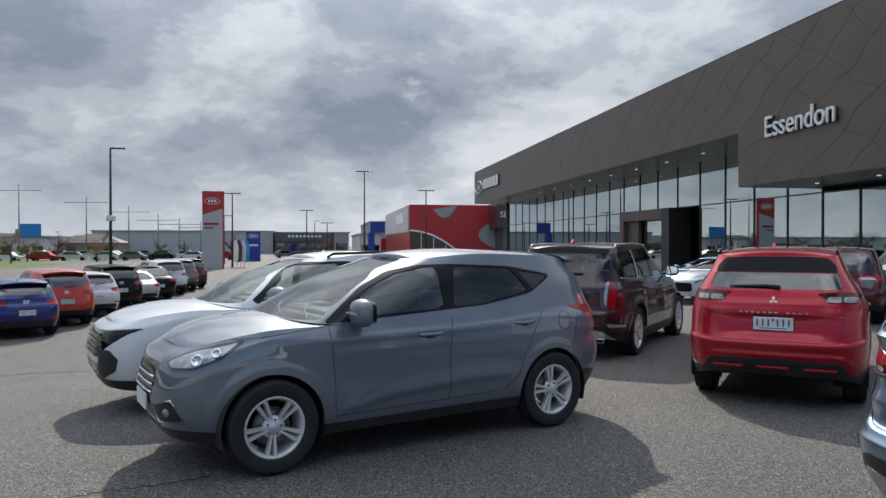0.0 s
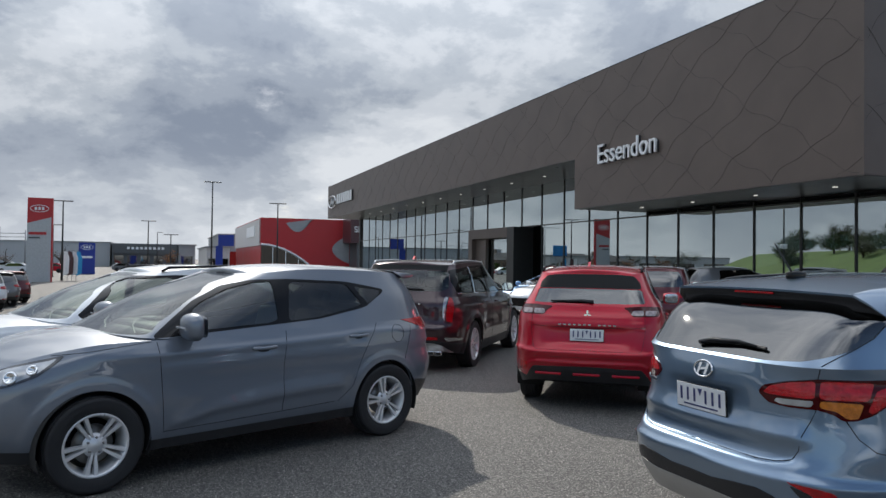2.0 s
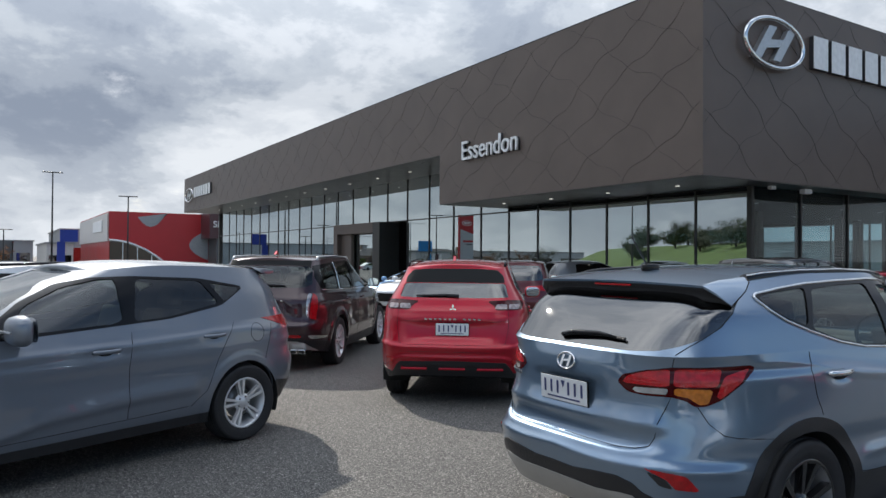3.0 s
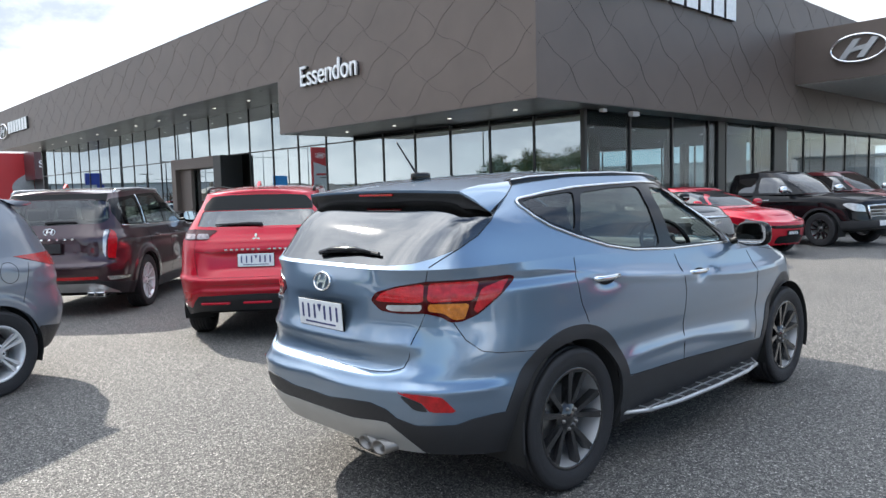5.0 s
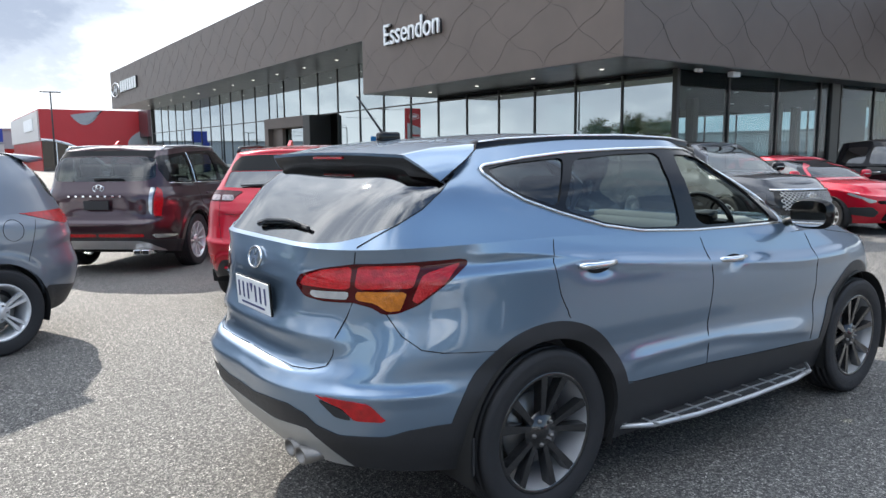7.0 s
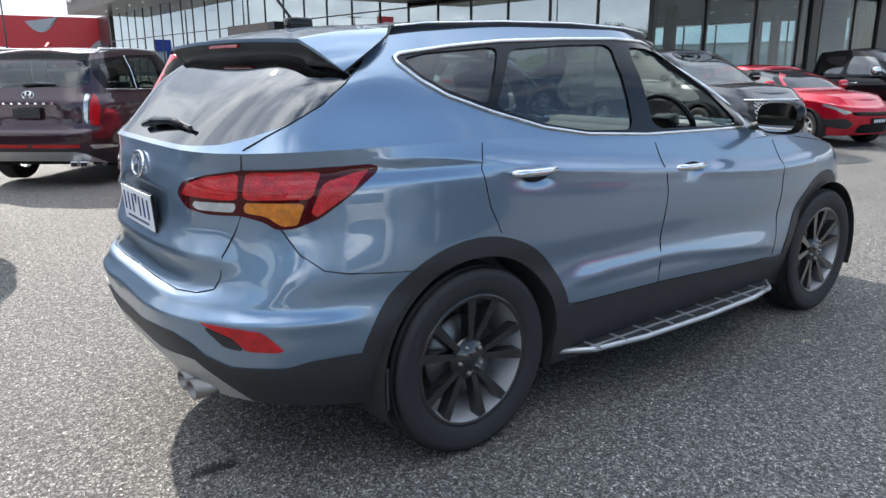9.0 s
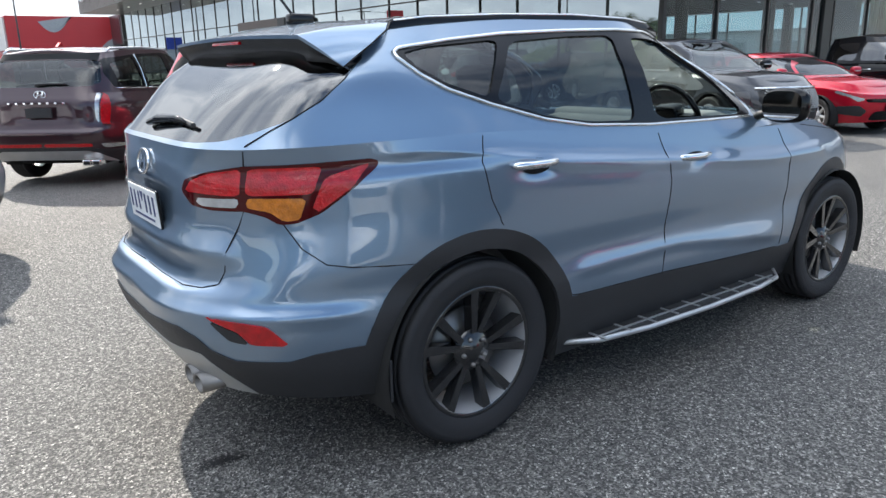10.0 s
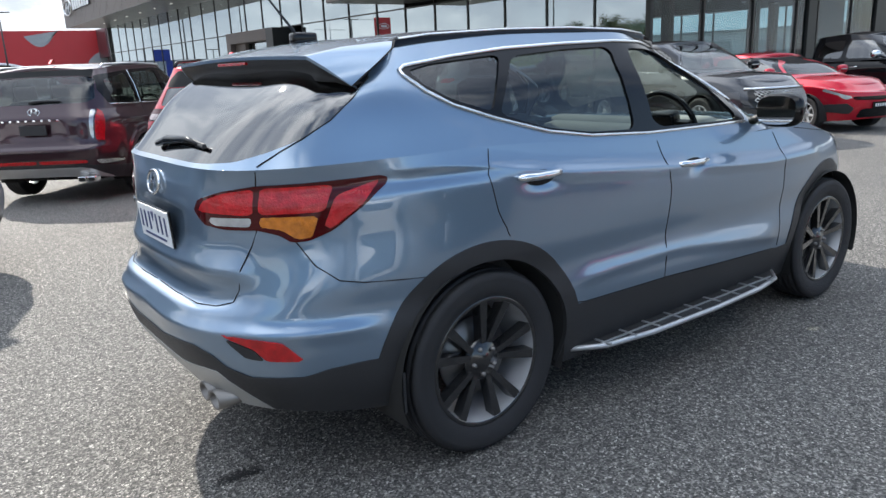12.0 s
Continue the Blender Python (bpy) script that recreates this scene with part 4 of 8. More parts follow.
def side_glass(f0, f1, b, r1, r2, lo, lo_r, hi, q=None):
    """Door windows and their dark surround from the front tip, front top, middle pillar and rear ends."""
    wins = [("winf", [("x", f0 - 0.10, lo + 0.02), ("x", f1, hi - 0.02), ("x", b + 0.05, hi - 0.01), ("x", b + 0.05, lo + 0.02)]),
            ("winr", [("x", b - 0.05, lo + 0.02), ("x", b - 0.05, hi - 0.01), ("x", r1 + 0.03, hi - 0.03), ("x", r2 + 0.10, lo_r + 0.02)])]
    if q:
        wins.append(("winq", [("x", q[0], hi - 0.05), ("x", q[1], lo_r + 0.16), ("x", q[2], lo_r + 0.03)]))
    e = q[1] - 0.05 if q else r1 - 0.02
    dlo = [("x", f0 + 0.04, lo), ("x", f1 + 0.03, hi), ("x", b, hi + 0.015), ("x", r1 - 0.03, hi - 0.01), ("x", e, lo_r + 0.12), ("x", r2 + 0.02, lo_r), ("x", b, lo)]
    return wins, dlo


def santa_fe():
    body = [
        (-0.90, 3.48, 0.83, 4.2, 3.0, [(-0.95, 0.37), (-0.5, 0.30), (0.4, 0.235), (2.3, 0.235), (3.2, 0.25), (3.5, 0.30)]),
        (-0.98, 3.58, 0.880, 4.2, 3.0, [(-1.0, 0.50), (0, 0.41), (2.7, 0.41), (3.6, 0.45)]),
        (-1.008, 3.62, 0.894, 4.2, 3.0, [(-1.0, 0.62), (0, 0.57), (1.4, 0.53), (2.7, 0.56), (3.6, 0.55)]),
        (-0.988, 3.62, 0.884, 4.2, 3.0, [(-1.0, 0.700), (0, 0.69), (1.4, 0.64), (2.7, 0.68), (3.6, 0.63)]),
        (-0.938, 3.60, 0.900, 4.2, 3.0, [(-1.0, 0.765), (-0.4, 0.79), (0, 0.81), (1.4, 0.77), (2.7, 0.79), (3.6, 0.70)]),
        (-0.915, 3.56, 0.900, 4.0, 3.0, [(-0.95, 0.93), (0, 0.96), (1.2, 0.89), (2.7, 0.89), (3.5, 0.78)]),
        (-0.908, 3.50, 0.897, 4.0, 3.0, [(-0.93, 1.06), (0, 1.07), (1.06, 0.975), (2.1, 0.935), (2.9, 0.94), (3.45, 0.83)]),
        (-0.904, 3.44, 0.874, 4.0, 3.0, [(-0.92, 1.12), (0, 1.125), (1.06, 1.035), (2.1, 0.99), (2.9, 0.985), (3.45, 0.86)]),
        (-0.888, 3.30, 0.845, 4.8, 2.8, [(-0.90, 1.19), (0, 1.20), (1.0, 1.13), (1.9, 1.09), (2.6, 1.075), (2.9, 1.02), (3.1, 0.96), (3.4, 0.89)]),
    ]
    house = [
        (-0.880, 2.28, 0.838, 3.9, 2.7, [(-0.9, 1.195), (0, 1.205), (1.0, 1.136), (1.9, 1.10), (2.3, 1.11)]),
        (-0.685, 1.80, 0.762, 6.0, 4.4, [(-0.8, 1.385), (0.5, 1.40), (1.8, 1.36)]),
        (-0.475, 1.32, 0.645, 6.5, 5.5, [(-0.42, 1.530), (-0.05, 1.575), (0.4, 1.600), (0.93, 1.602), (1.32, 1.560)]),
    ]
    return dict(
        wb=2.70, body=body, house=house, cowl=2.12, grid=(330, 10), R=0.370, rim=0.262, tyre_w=0.235, arch=0.412, arch_trim=0.074, hub_y=0.750, wheel="dark", paint=PAINT_BLUE,
        category="car", roof_crown=0.045,
        relief=[
            ("x", [(-0.42, 1.158), (-0.19, 1.149), (0, 1.13), (0.2, 1.095), (0.387, 1.065), (0.657, 1.041), (0.967, 1.016), (1.589, 0.953), (1.98, 0.927), (2.6, 0.915)], 0.011, 0.07, 0.045, 0.14),
            ("x", [(0.42, 0.60), (0.75, 0.611), (1.04, 0.612), (1.63, 0.56), (2.12, 0.50)], 0.014, 0.09, 0.05, 0.16),
            ("hollow_x", 1.22, 0.735, 0.72, 0.085, 0.013, 2), ("hollow_x", 0.275, 1.052, 0.085, 0.030, 0.016, 2), ("hollow_x", 1.275, 0.987, 0.085, 0.030, 0.016, 2),
            ("s", [(0, 0.846), (0.3, 0.848), (0.53, 0.844), (0.66, 0.83)], 0.020, 0.11, 0.05, 0.10),
            ("s", [(0, 0.740), (0.42, 0.740), (0.60, 0.76)], -0.015, 0.09, 0.030, 0.05),
            ("s", [(0, 0.665), (0.27, 0.655), (0.455, 0.657), (0.639, 0.655), (0.782, 0.642), (0.98, 0.634), (1.18, 0.626)], 0.013, 0.045, 0.05, 0.2),
            ("hollow_s", 0.0, 0.950, 0.27, 0.085, 0.012, 6),
        ],
        panels=[
            ("amber1", [(0.656, 1.036), (0.850, 1.032), (0.826, 0.962), (0.778, 0.958), (0.728, 0.992), (0.656, 1.004)]),
            ("clear1", [(0.440, 1.030), (0.632, 1.034), (0.626, 1.004), (0.474, 1.004)]),
            ("red1", [(0.395, 1.046), (0.425, 1.082), (0.510, 1.110), (0.632, 1.128), (0.636, 1.042)]),
            ("red2", [(0.654, 1.130), (0.892, 1.130), (0.872, 1.044), (0.654, 1.044)]),
            ("red3", [(0.905, 1.092), (1.052, 1.134), (1.000, 1.060), (0.886, 0.984), (0.868, 1.000)]),
            ("deep1", [(0.370, 1.047), (0.395, 1.085), (0.512, 1.118), (0.641, 1.138), (0.803, 1.140), (1.055, 1.146), (1.080, 1.138), (1.074, 1.115), (1.011, 1.060), (0.896, 0.980),
                       (0.816, 0.950), (0.761, 0.948), (0.717, 0.975), (0.647, 0.993), (0.523, 0.992), (0.426, 1.003)]),
            ("red4", [(0.580, 0.658), (0.725, 0.636), (0.790, 0.622), (0.850, 0.545), (0.725, 0.558), (0.690, 0.605)]),
            ("black2", [(0.592, 0.644), (0.686, 0.604), (0.720, 0.558), (0.655, 0.572)]),
            ("skid*", [(-0.2, 0.500), (0.15, 0.500), (0.294, 0.497), (0.45, 0.510), (0.515, 0.506), (0.56, 0.45), (0.61, 0.345), (0.66, 0.28), (0.60, 0.20), (-0.2, 0.20)]),
            ("clear2", [("x", 3.42, 0.83), ("x", 3.05, 0.965), ("x", 2.95, 0.985), ("x", 3.10, 0.90), ("x", 3.38, 0.76)]),
        ],
        lens_names={"clear1": "reversing_lamp", "red4": "rear_reflector", "black2": "reflector_recess"},
        clad=[(0.0, 0.575), (0.156, 0.572), (0.30, 0.590), (0.441, 0.597), (0.525, 0.571), (0.564, 0.530), (0.645, 0.494), (0.829, 0.484), (0.917, 0.503), (1.032, 0.510), (1.146, 0.508), ("x", -0.30, 0.53), ("x", 0.45, 0.505), ("x", 1.08, 0.490), ("x", 2.10, 0.435), ("x", 2.8, 0.42), ("x", 3.3, 0.44), ("f", 0.6, 0.44), ("f", 0.1, 0.44)],
        windows=[
            ("back", [(-0.15, 1.203), (0.42, 1.205), (0.56, 1.215), (0.65, 1.240), (0.735, 1.275), (0.800, 1.335), (0.824, 1.40), (0.803, 1.465), (0.74, 1.52), (0.50, 1.53), (-0.15, 1.535)]),
            ("screen", [(-0.1, 1.12), (0.60, 1.12), (0.74, 1.14), (0.65, 1.35), (0.57, 1.545), (0.4, 1.555), (-0.1, 1.56)]),
            ("winq", [("x", -0.205, 1.479), ("x", -0.10, 1.500), ("x", 0.238, 1.524), ("x", 0.105, 1.318), ("x", -0.07, 1.375), ("x", -0.165, 1.43)]),
            ("winr", [("x", 0.292, 1.515), ("x", 0.60, 1.535), ("x", 0.892, 1.541), ("x", 0.898, 1.188), ("x", 0.604, 1.201), ("x", 0.361, 1.239), ("x", 0.135, 1.306)]),
            ("winf", [("x", 1.009, 1.531), ("x", 1.177, 1.525), ("x", 1.368, 1.478), ("x", 1.584, 1.352), ("x", 1.763, 1.165), ("x", 1.035, 1.183)]),
        ],
        open_windows=(("winf", -1),), clear_windows=("winf",),
        dlo=[("x", 1.83, 1.148), ("x", 0.988, 1.166), ("x", 0.60, 1.190), ("x", 0.358, 1.228), ("x", 0.107, 1.296), ("x", -0.071, 1.356), ("x", -0.166, 1.408), ("x", -0.24, 1.475), ("x", -0.214, 1.492),
             ("x", 0.003, 1.518), ("x", 0.255, 1.540), ("x", 0.598, 1.553), ("x", 0.934, 1.560), ("x", 1.145, 1.552), ("x", 1.338, 1.515), ("x", 1.525, 1.440), ("x", 1.676, 1.350), ("x", 1.777, 1.250)],
        bright=[[("x", 1.80, 1.148), ("x", 0.988, 1.163), ("x", 0.60, 1.187), ("x", 0.358, 1.225), ("x", 0.107, 1.293), ("x", -0.071, 1.353), ("x", -0.166, 1.405), ("x", -0.232, 1.462), ("x", -0.238, 1.480), ("x", -0.214, 1.494),
                 ("x", 0.003, 1.521), ("x", 0.255, 1.543), ("x", 0.598, 1.556), ("x", 0.934, 1.563), ("x", 1.145, 1.556), ("x", 1.338, 1.519), ("x", 1.525, 1.444), ("x", 1.676, 1.354), ("x", 1.78, 1.252)]],
        seams=[
            [("x", 1.03, 1.125), ("x", 1.075, 0.917), ("x", 1.067, 0.64), ("x", 1.045, 0.36)],
            [("x", 0.04, 1.19), ("x", 0.015, 1.10), ("x", 0.05, 0.96), ("x", 0.10, 0.86)],
            [("x", 2.06, 1.07), ("x", 2.10, 0.90), ("x", 2.11, 0.70), ("x", 2.10, 0.45)],
            [("x", 0.44, 0.515), ("x", 0.52, 0.505), ("x", 1.09, 0.492), ("x", 2.06, 0.44)],
            [(0.775, 0.947), (0.852, 0.865), (0.926, 0.808), (1.011, 0.791), (1.139, 0.780), (1.29, 0.768)],
            [(0.655, 1.185), (0.641, 1.134), (0.647, 1.0), (0.625, 0.94), (0.600, 0.86), (0.582, 0.79), (0.560, 0.748), (0.50, 0.732), (0.40, 0.726), (0.20, 0.728), (0.02, 0.730)],
            [("x", 2.35, 1.07), ("x", 2.9, 1.00), ("x", 3.15, 0.95)],
        ],
        top_seams=[[(0.655, 1.200), (0.70, 1.245), (0.745, 1.28), (0.802, 1.335), (0.826, 1.40), (0.805, 1.465)]],
        handles=[(0.255, 1.070), (1.255, 1.005)], handle_mat=CHROME, handle_label="chrome door handle", mirror=(1.90, 0.945, 1.20), mirror_mat=GLOSSBLACK,
        plate=(0.950, -3), dash_mat=GREYTRIM, dash_x=0.16,
    )


def build_santa_fe():
    car, sh, top = make_car("suv", "slate blue metallic SUV with black cladding, driver's window open", pose(4.098, 2.95, 0, 0, 0, 0.45), santa_fe())
    oval_badge(car, pose(sh.place((0.03, 1.11))[0].x - 0.004, 0, 1.11, 80, 0, -90), 0.068, 0.044)
    # spoiler, its ends folding down onto the pillars
    bm, under = bmesh.new(), bmesh.new()
    rows, rows2 = [], []
    for k in range(-22, 23):
        sg, f = (1 if k > 0 else -1), min(abs(k), 20) / 20
        if abs(k) <= 20:
            y = 0.625 * k / 20
            line = [(-0.21, 1.612 - 0.030 * f * f), (-0.40, 1.590 - 0.024 * f * f), (-0.568 + 0.016 * f * f, 1.553 - 0.013 * f * f)]
            low = (-0.530 + 0.02 * f * f, 1.487 - 0.030 * f * f)
        elif abs(k) == 21:
            y, line, low = 0.675 * sg, [(-0.25, 1.558), (-0.40, 1.533), (-0.515, 1.503)], (-0.475, 1.452)
        else:
            y, line, low = 0.712 * sg, [(-0.33, 1.512), (-0.385, 1.478), (-0.440, 1.440)], (-0.440, 1.436)
        xb, zb = line[-1]
        t = 0.012 if abs(k) < 22 else 0.003
        rows.append([bm.verts.new((x, y, z)) for x, z in line + [(xb + 0.002, zb - t), (xb + 0.02, zb - t - 0.004)]])
        rows2.append([under.verts.new((x, y * 0.995, z)) for x, z in ((xb + 0.004, zb - t - 0.001), (xb + 0.03, zb - t - 0.016), (low[0] + 0.012, low[1] + 0.016), low, (low[0] + 0.05, low[1] + 0.012))])
    for rr, mesh in ((rows, bm), (rows2, under)):
        for a, b in zip(rr, rr[1:]):
            for i in range(len(a) - 1):
                mesh.faces.new((a[i], a[i + 1], b[i + 1], b[i]))
    sp = part("spoiler", bm, PAINT_BLUE, car, smooth=True)
    sp.data.set_sharp_from_angle(angle=radians(28))
    part("spoiler_underside", under, BLACK, sp, "black underside", True)
    part("high_brake_lamp", box(-0.561, -0.14, 1.523, -0.549, 0.14, 1.535, 0.002), RED_LENS, sp, "red high-level brake lamp")
    for sg in (1, -1):
        part("spoiler_seam", tube([(-0.20, 0.625 * sg, 1.584), (-0.245, 0.677 * sg, 1.558), (-0.33, 0.714 * sg, 1.511), (-0.44, 0.716 * sg, 1.438)], 0.003, 5), LINE, sp)
    # antenna, wiper
    an = part("antenna_base", box(-0.29, -0.028, 1.595, -0.18, 0.028, 1.648, 0.014), GLOSSBLACK, car, smooth=True)
    part("antenna", tube([(-0.26, 0, 1.635), (-0.40, 0, 1.81)], [0.0065, 0.004], 8), BLACK, an, "thin black rod antenna")
    q = [top.place((s, z), 0.013)[0] for s, z in ((0.10, 1.235), (0.02, 1.252), (0.0, 1.255), (0.17, 1.262), (0.30, 1.252))]
    q = [Vector((q[0].x, 0.10, q[0].z)), Vector((q[1].x, 0.02, q[1].z)), Vector((q[3].x, -0.17, q[3].z)), Vector((q[4].x, -0.30, q[4].z))]
    wp = part("rear_wiper", tube(q, [0.012, 0.018, 0.013, 0.006], 8), GLOSSBLACK, car, "black rear wiper", True)
    part("wiper_blade", tube([v + Vector((0.004, 0.004 - 0.02 * i, -0.004)) for i, v in enumerate(q)], 0.009, 6), BLACK, wp)
    # roof rails
    for sd in (1, -1):
        pts = [(-0.24, 0.600, 1.560), (-0.18, 0.604, 1.582), (-0.05, 0.610, 1.596), (0.3, 0.613, 1.611), (0.7, 0.613, 1.616), (1.05, 0.608, 1.606), (1.20, 0.600, 1.588), (1.29, 0.590, 1.555)]
        bm = bmesh.new()
        rings = [[bm.verts.new((x, sd * (y + dy), z + dz)) for dy, dz in ((-0.018, -0.06), (0.022, -0.06), (0.018, 0.006), (0.008, 0.015), (-0.008, 0.015), (-0.018, 0.006))] for x, y, z in pts]
        for a, b in zip(rings, rings[1:]):
            for i in range(6):
                bm.faces.new((a[i], a[(i + 1) % 6], b[(i + 1) % 6], b[i]))
        bm.faces.new(rings[0])
        bm.faces.new(rings[-1])
        rl = part("roof_rail", bm, GLOSSBLACK, car, "gloss black roof rail", True)
        part("rail_strip", tube([(x, (y + 0.014) * sd, z + 0.008) for x, y, z in pts[1:-1]], 0.005, 6), CHROME, rl, "bright strip", True)
    # running boards with ribbed tread
    for sd in (1, -1):
        outl = [(0.47, 0.83), (0.62, 0.915), (0.9, 0.955), (1.35, 0.968), (1.8, 0.955), (2.02, 0.92), (2.14, 0.83)]
        bm = bmesh.new()
        prism([(x, y * sd) for x, y in outl] if sd > 0 else [(x, y * sd) for x, y in outl][::-1], 0.028, bm)
        bd = part("running_board", bm, BLACK, car, "black side step", m=pose(0, 0, 0.265))
        part("step_edge", tube([(x, y * sd, 0.018) for x, y in outl], 0.013, 8), SATIN, bd, "satin silver edge", True)
        for k in range(9):
            x = 0.62 + k * 0.165
            part("tread_bar", box(x - 0.006, 0.83 if sd > 0 else -0.95, 0.028, x + 0.006, 0.95 if sd > 0 else -0.83, 0.033), SATIN, bd)
        part("tread_bar", box(0.6, (0.905 * sd) - 0.004, 0.028, 2.0, (0.905 * sd) + 0.004, 0.034), SATIN, bd)
    # tailpipes and mud flaps
    for y in (-0.44, -0.34):
        v, f = lathe([(0.030, 0.0), (0.034, 0.0), (0.036, 0.01), (0.036, 0.16), (0.028, 0.16), (0.028, 0.0)], 20)
        link("tailpipe", v, f, DISC, car, "oval metal exhaust tip", m=pose(-0.775, y, 0.372, 0, 0, 90) @ Matrix.Diagonal((1.45, 1, 0.95, 1)))
    for sd in (1, -1):
        part("mud_flap", box(-0.405, sd * 0.78 - 0.08, 0.29, -0.392, sd * 0.78 + 0.06, 0.45, 0.006), BLACK, car)
    # raised model lettering as plain bars
    for k in range(6):
        part("model_mark", box(-0.003, -0.011, -0.01, 0.003, 0.011, 0.01, 0.002), CHROME, car, m=pose(*sh.place(("y", 0.60 - 0.033 * k, 0.985), 0.003)[0]))
    return car


def ix35():
    s = base_spec(2.64, 0.88, 0.75, 0.89, 1.64, belt=1.08, hood=1.06, nose=0.87, cowl=2.46, roof_f=1.30, roof_r=-0.50, R=0.345, tail=0.08, glass_r=-0.79, nf=4.0, slant=0.18)
    s.update(
        grid=(280, 9), rim=0.228, arch=0.385, wheel="twin",
        relief=[
            ("x", [(2.16, 0.39), (2.10, 0.41), (1.95, 0.44), (1.76, 0.484), (1.45, 0.508), (1.15, 0.532), (0.84, 0.544), (0.46, 0.545)], 0.018, 0.12, 0.05, 0.12),
            ("x", [(-0.30, 1.02), (0.1, 1.02), (0.5, 1.0), (1.1, 0.975), (1.64, 0.965), (2.14, 0.955), (2.7, 0.95)], 0.009, 0.04, 0.07, 0.2),
            ("hollow_x", 1.30, 0.735, 0.90, 0.12, 0.009, 2), ("hollow_x", 0.345, 0.968, 0.085, 0.028, 0.014, 2), ("hollow_x", 1.33, 0.928, 0.085, 0.028, 0.014, 2),
            ("arch", 0.0, 0.345, 0.43, 0.009, 0.06), ("arch", 2.64, 0.345, 0.43, 0.009, 0.06),
            ("s", [(0, 0.90), (0.4, 0.90), (0.7, 0.88), (1.0, 0.84)], 0.012, 0.08, 0.05, 0.2), ("hollow_s", 0.0, 0.80, 0.30, 0.07, 0.012, 6),
        ],
        paint=PAINT_GREY, tyre_w=0.225, hub_y=0.765,
        panels=[
            ("red1", [("x", -0.22, 1.105), ("x", -0.42, 1.128), ("y", 0.70, 1.128), ("y", 0.56, 1.10), ("y", 0.56, 1.02), ("y", 0.68, 0.985), ("x", -0.52, 1.02), ("x", -0.38, 1.06)]),
            ("clear1", [("f", 0.45, 0.822), ("f", 0.585, 0.902), ("x", 2.94, 0.946), ("x", 2.865, 0.968), ("x", 3.00, 0.868), ("x", 3.165, 0.797), ("f", 0.51, 0.790)]),
            ("dark1", [("f", 0.43, 0.826), ("f", 0.58, 0.918), ("x", 2.95, 0.960), ("x", 2.82, 0.986), ("x", 3.00, 0.848), ("x", 3.18, 0.780), ("f", 0.50, 0.772)]),
            ("black1", [("f", 0.33, 0.50), ("f", 0.55, 0.555), ("f", 0.61, 0.41), ("f", 0.38, 0.39)]),
            ("grille1", [("f", -0.1, 0.54), ("f", 0.22, 0.54), ("f", 0.34, 0.66), ("f", 0.28, 0.775), ("f", -0.1, 0.79)]),
            ("grille2", [("f", -0.1, 0.34), ("f", 0.28, 0.36), ("f", 0.26, 0.45), ("f", -0.1, 0.45)]),
        ],
        middle=("grille1", "grille2"), lens_names={"black1": "fog_lamp_recess"},
        clad=[("y", 0.05, 0.46), ("y", 0.6, 0.46), ("x", -0.72, 0.45), ("x", -0.40, 0.50), ("x", -0.30, 0.33), ("x", 0.50, 0.325), ("x", 1.14, 0.325), ("x", 2.16, 0.315), ("x", 2.9, 0.33), ("x", 3.3, 0.34), ("f", 0.3, 0.33), ("f", 0.05, 0.33)],
        windows=[
            ("back", [(-0.15, 1.17), (0.40, 1.175), (0.62, 1.21), (0.66, 1.28), (0.60, 1.42), (0.54, 1.52), (-0.15, 1.535)]),
            ("screen", [(-0.1, 1.095), (0.62, 1.095), (0.74, 1.11), (0.66, 1.32), (0.58, 1.53), (-0.1, 1.55)]),
            ("winq", [("x", 0.30, 1.440), ("x", -0.02, 1.395), ("x", -0.03, 1.375), ("x", 0.165, 1.265)]),
            ("winr", [("x", 0.385, 1.462), ("x", 0.99, 1.490), ("x", 1.06, 1.150), ("x", 0.74, 1.170), ("x", 0.225, 1.260)]),
            ("winf", [("x", 1.16, 1.490), ("x", 1.30, 1.485), ("x", 1.55, 1.430), ("x", 1.83, 1.310), ("x", 2.05, 1.105), ("x", 1.15, 1.148)]),
        ],
        clear_windows=("winf",), glass_side=GLASS_TINT,
        dlo=[("x", 2.25, 1.068), ("x", 1.945, 1.084), ("x", 1.153, 1.128), ("x", 0.739, 1.152), ("x", 0.206, 1.236), ("x", -0.06, 1.377), ("x", -0.05, 1.405), ("x", 0.389, 1.482), ("x", 0.994, 1.510), ("x", 1.308, 1.505), ("x", 1.564, 1.455), ("x", 1.846, 1.336), ("x", 2.069, 1.192)],
        seams=[
            [("x", 2.21, 1.05), ("x", 2.19, 0.80), ("x", 2.16, 0.385)],
            [("x", 1.10, 1.07), ("x", 1.14, 0.80), ("x", 1.144, 0.40)],
            [("x", 0.10, 1.09), ("x", 0.20, 0.95), ("x", 0.302, 0.786), ("x", 0.42, 0.52), ("x", 0.568, 0.406)],
            [("x", 2.162, 0.37), ("x", 1.14, 0.392), ("x", 0.60, 0.408)],
            [("x", -0.36, 1.04), ("x", -0.30, 0.85), ("x", -0.25, 0.72)],
            [("x", 2.25, 1.05), ("x", 2.7, 1.0), ("x", 2.9, 0.985)],
            [("x", -0.156 + 0.085 * math.cos(a), 0.975 + 0.085 * math.sin(a)) for a in np.linspace(0, 2 * math.pi, 17)],
        ],
        top_seams=[], handles=[(0.338, 0.982), (1.322, 0.941)], mirror=(1.98, 0.955, 1.155), mirror_size=1.25, glass_rear=GLASS_TINT, seat_z=0.62,
    )
    return s


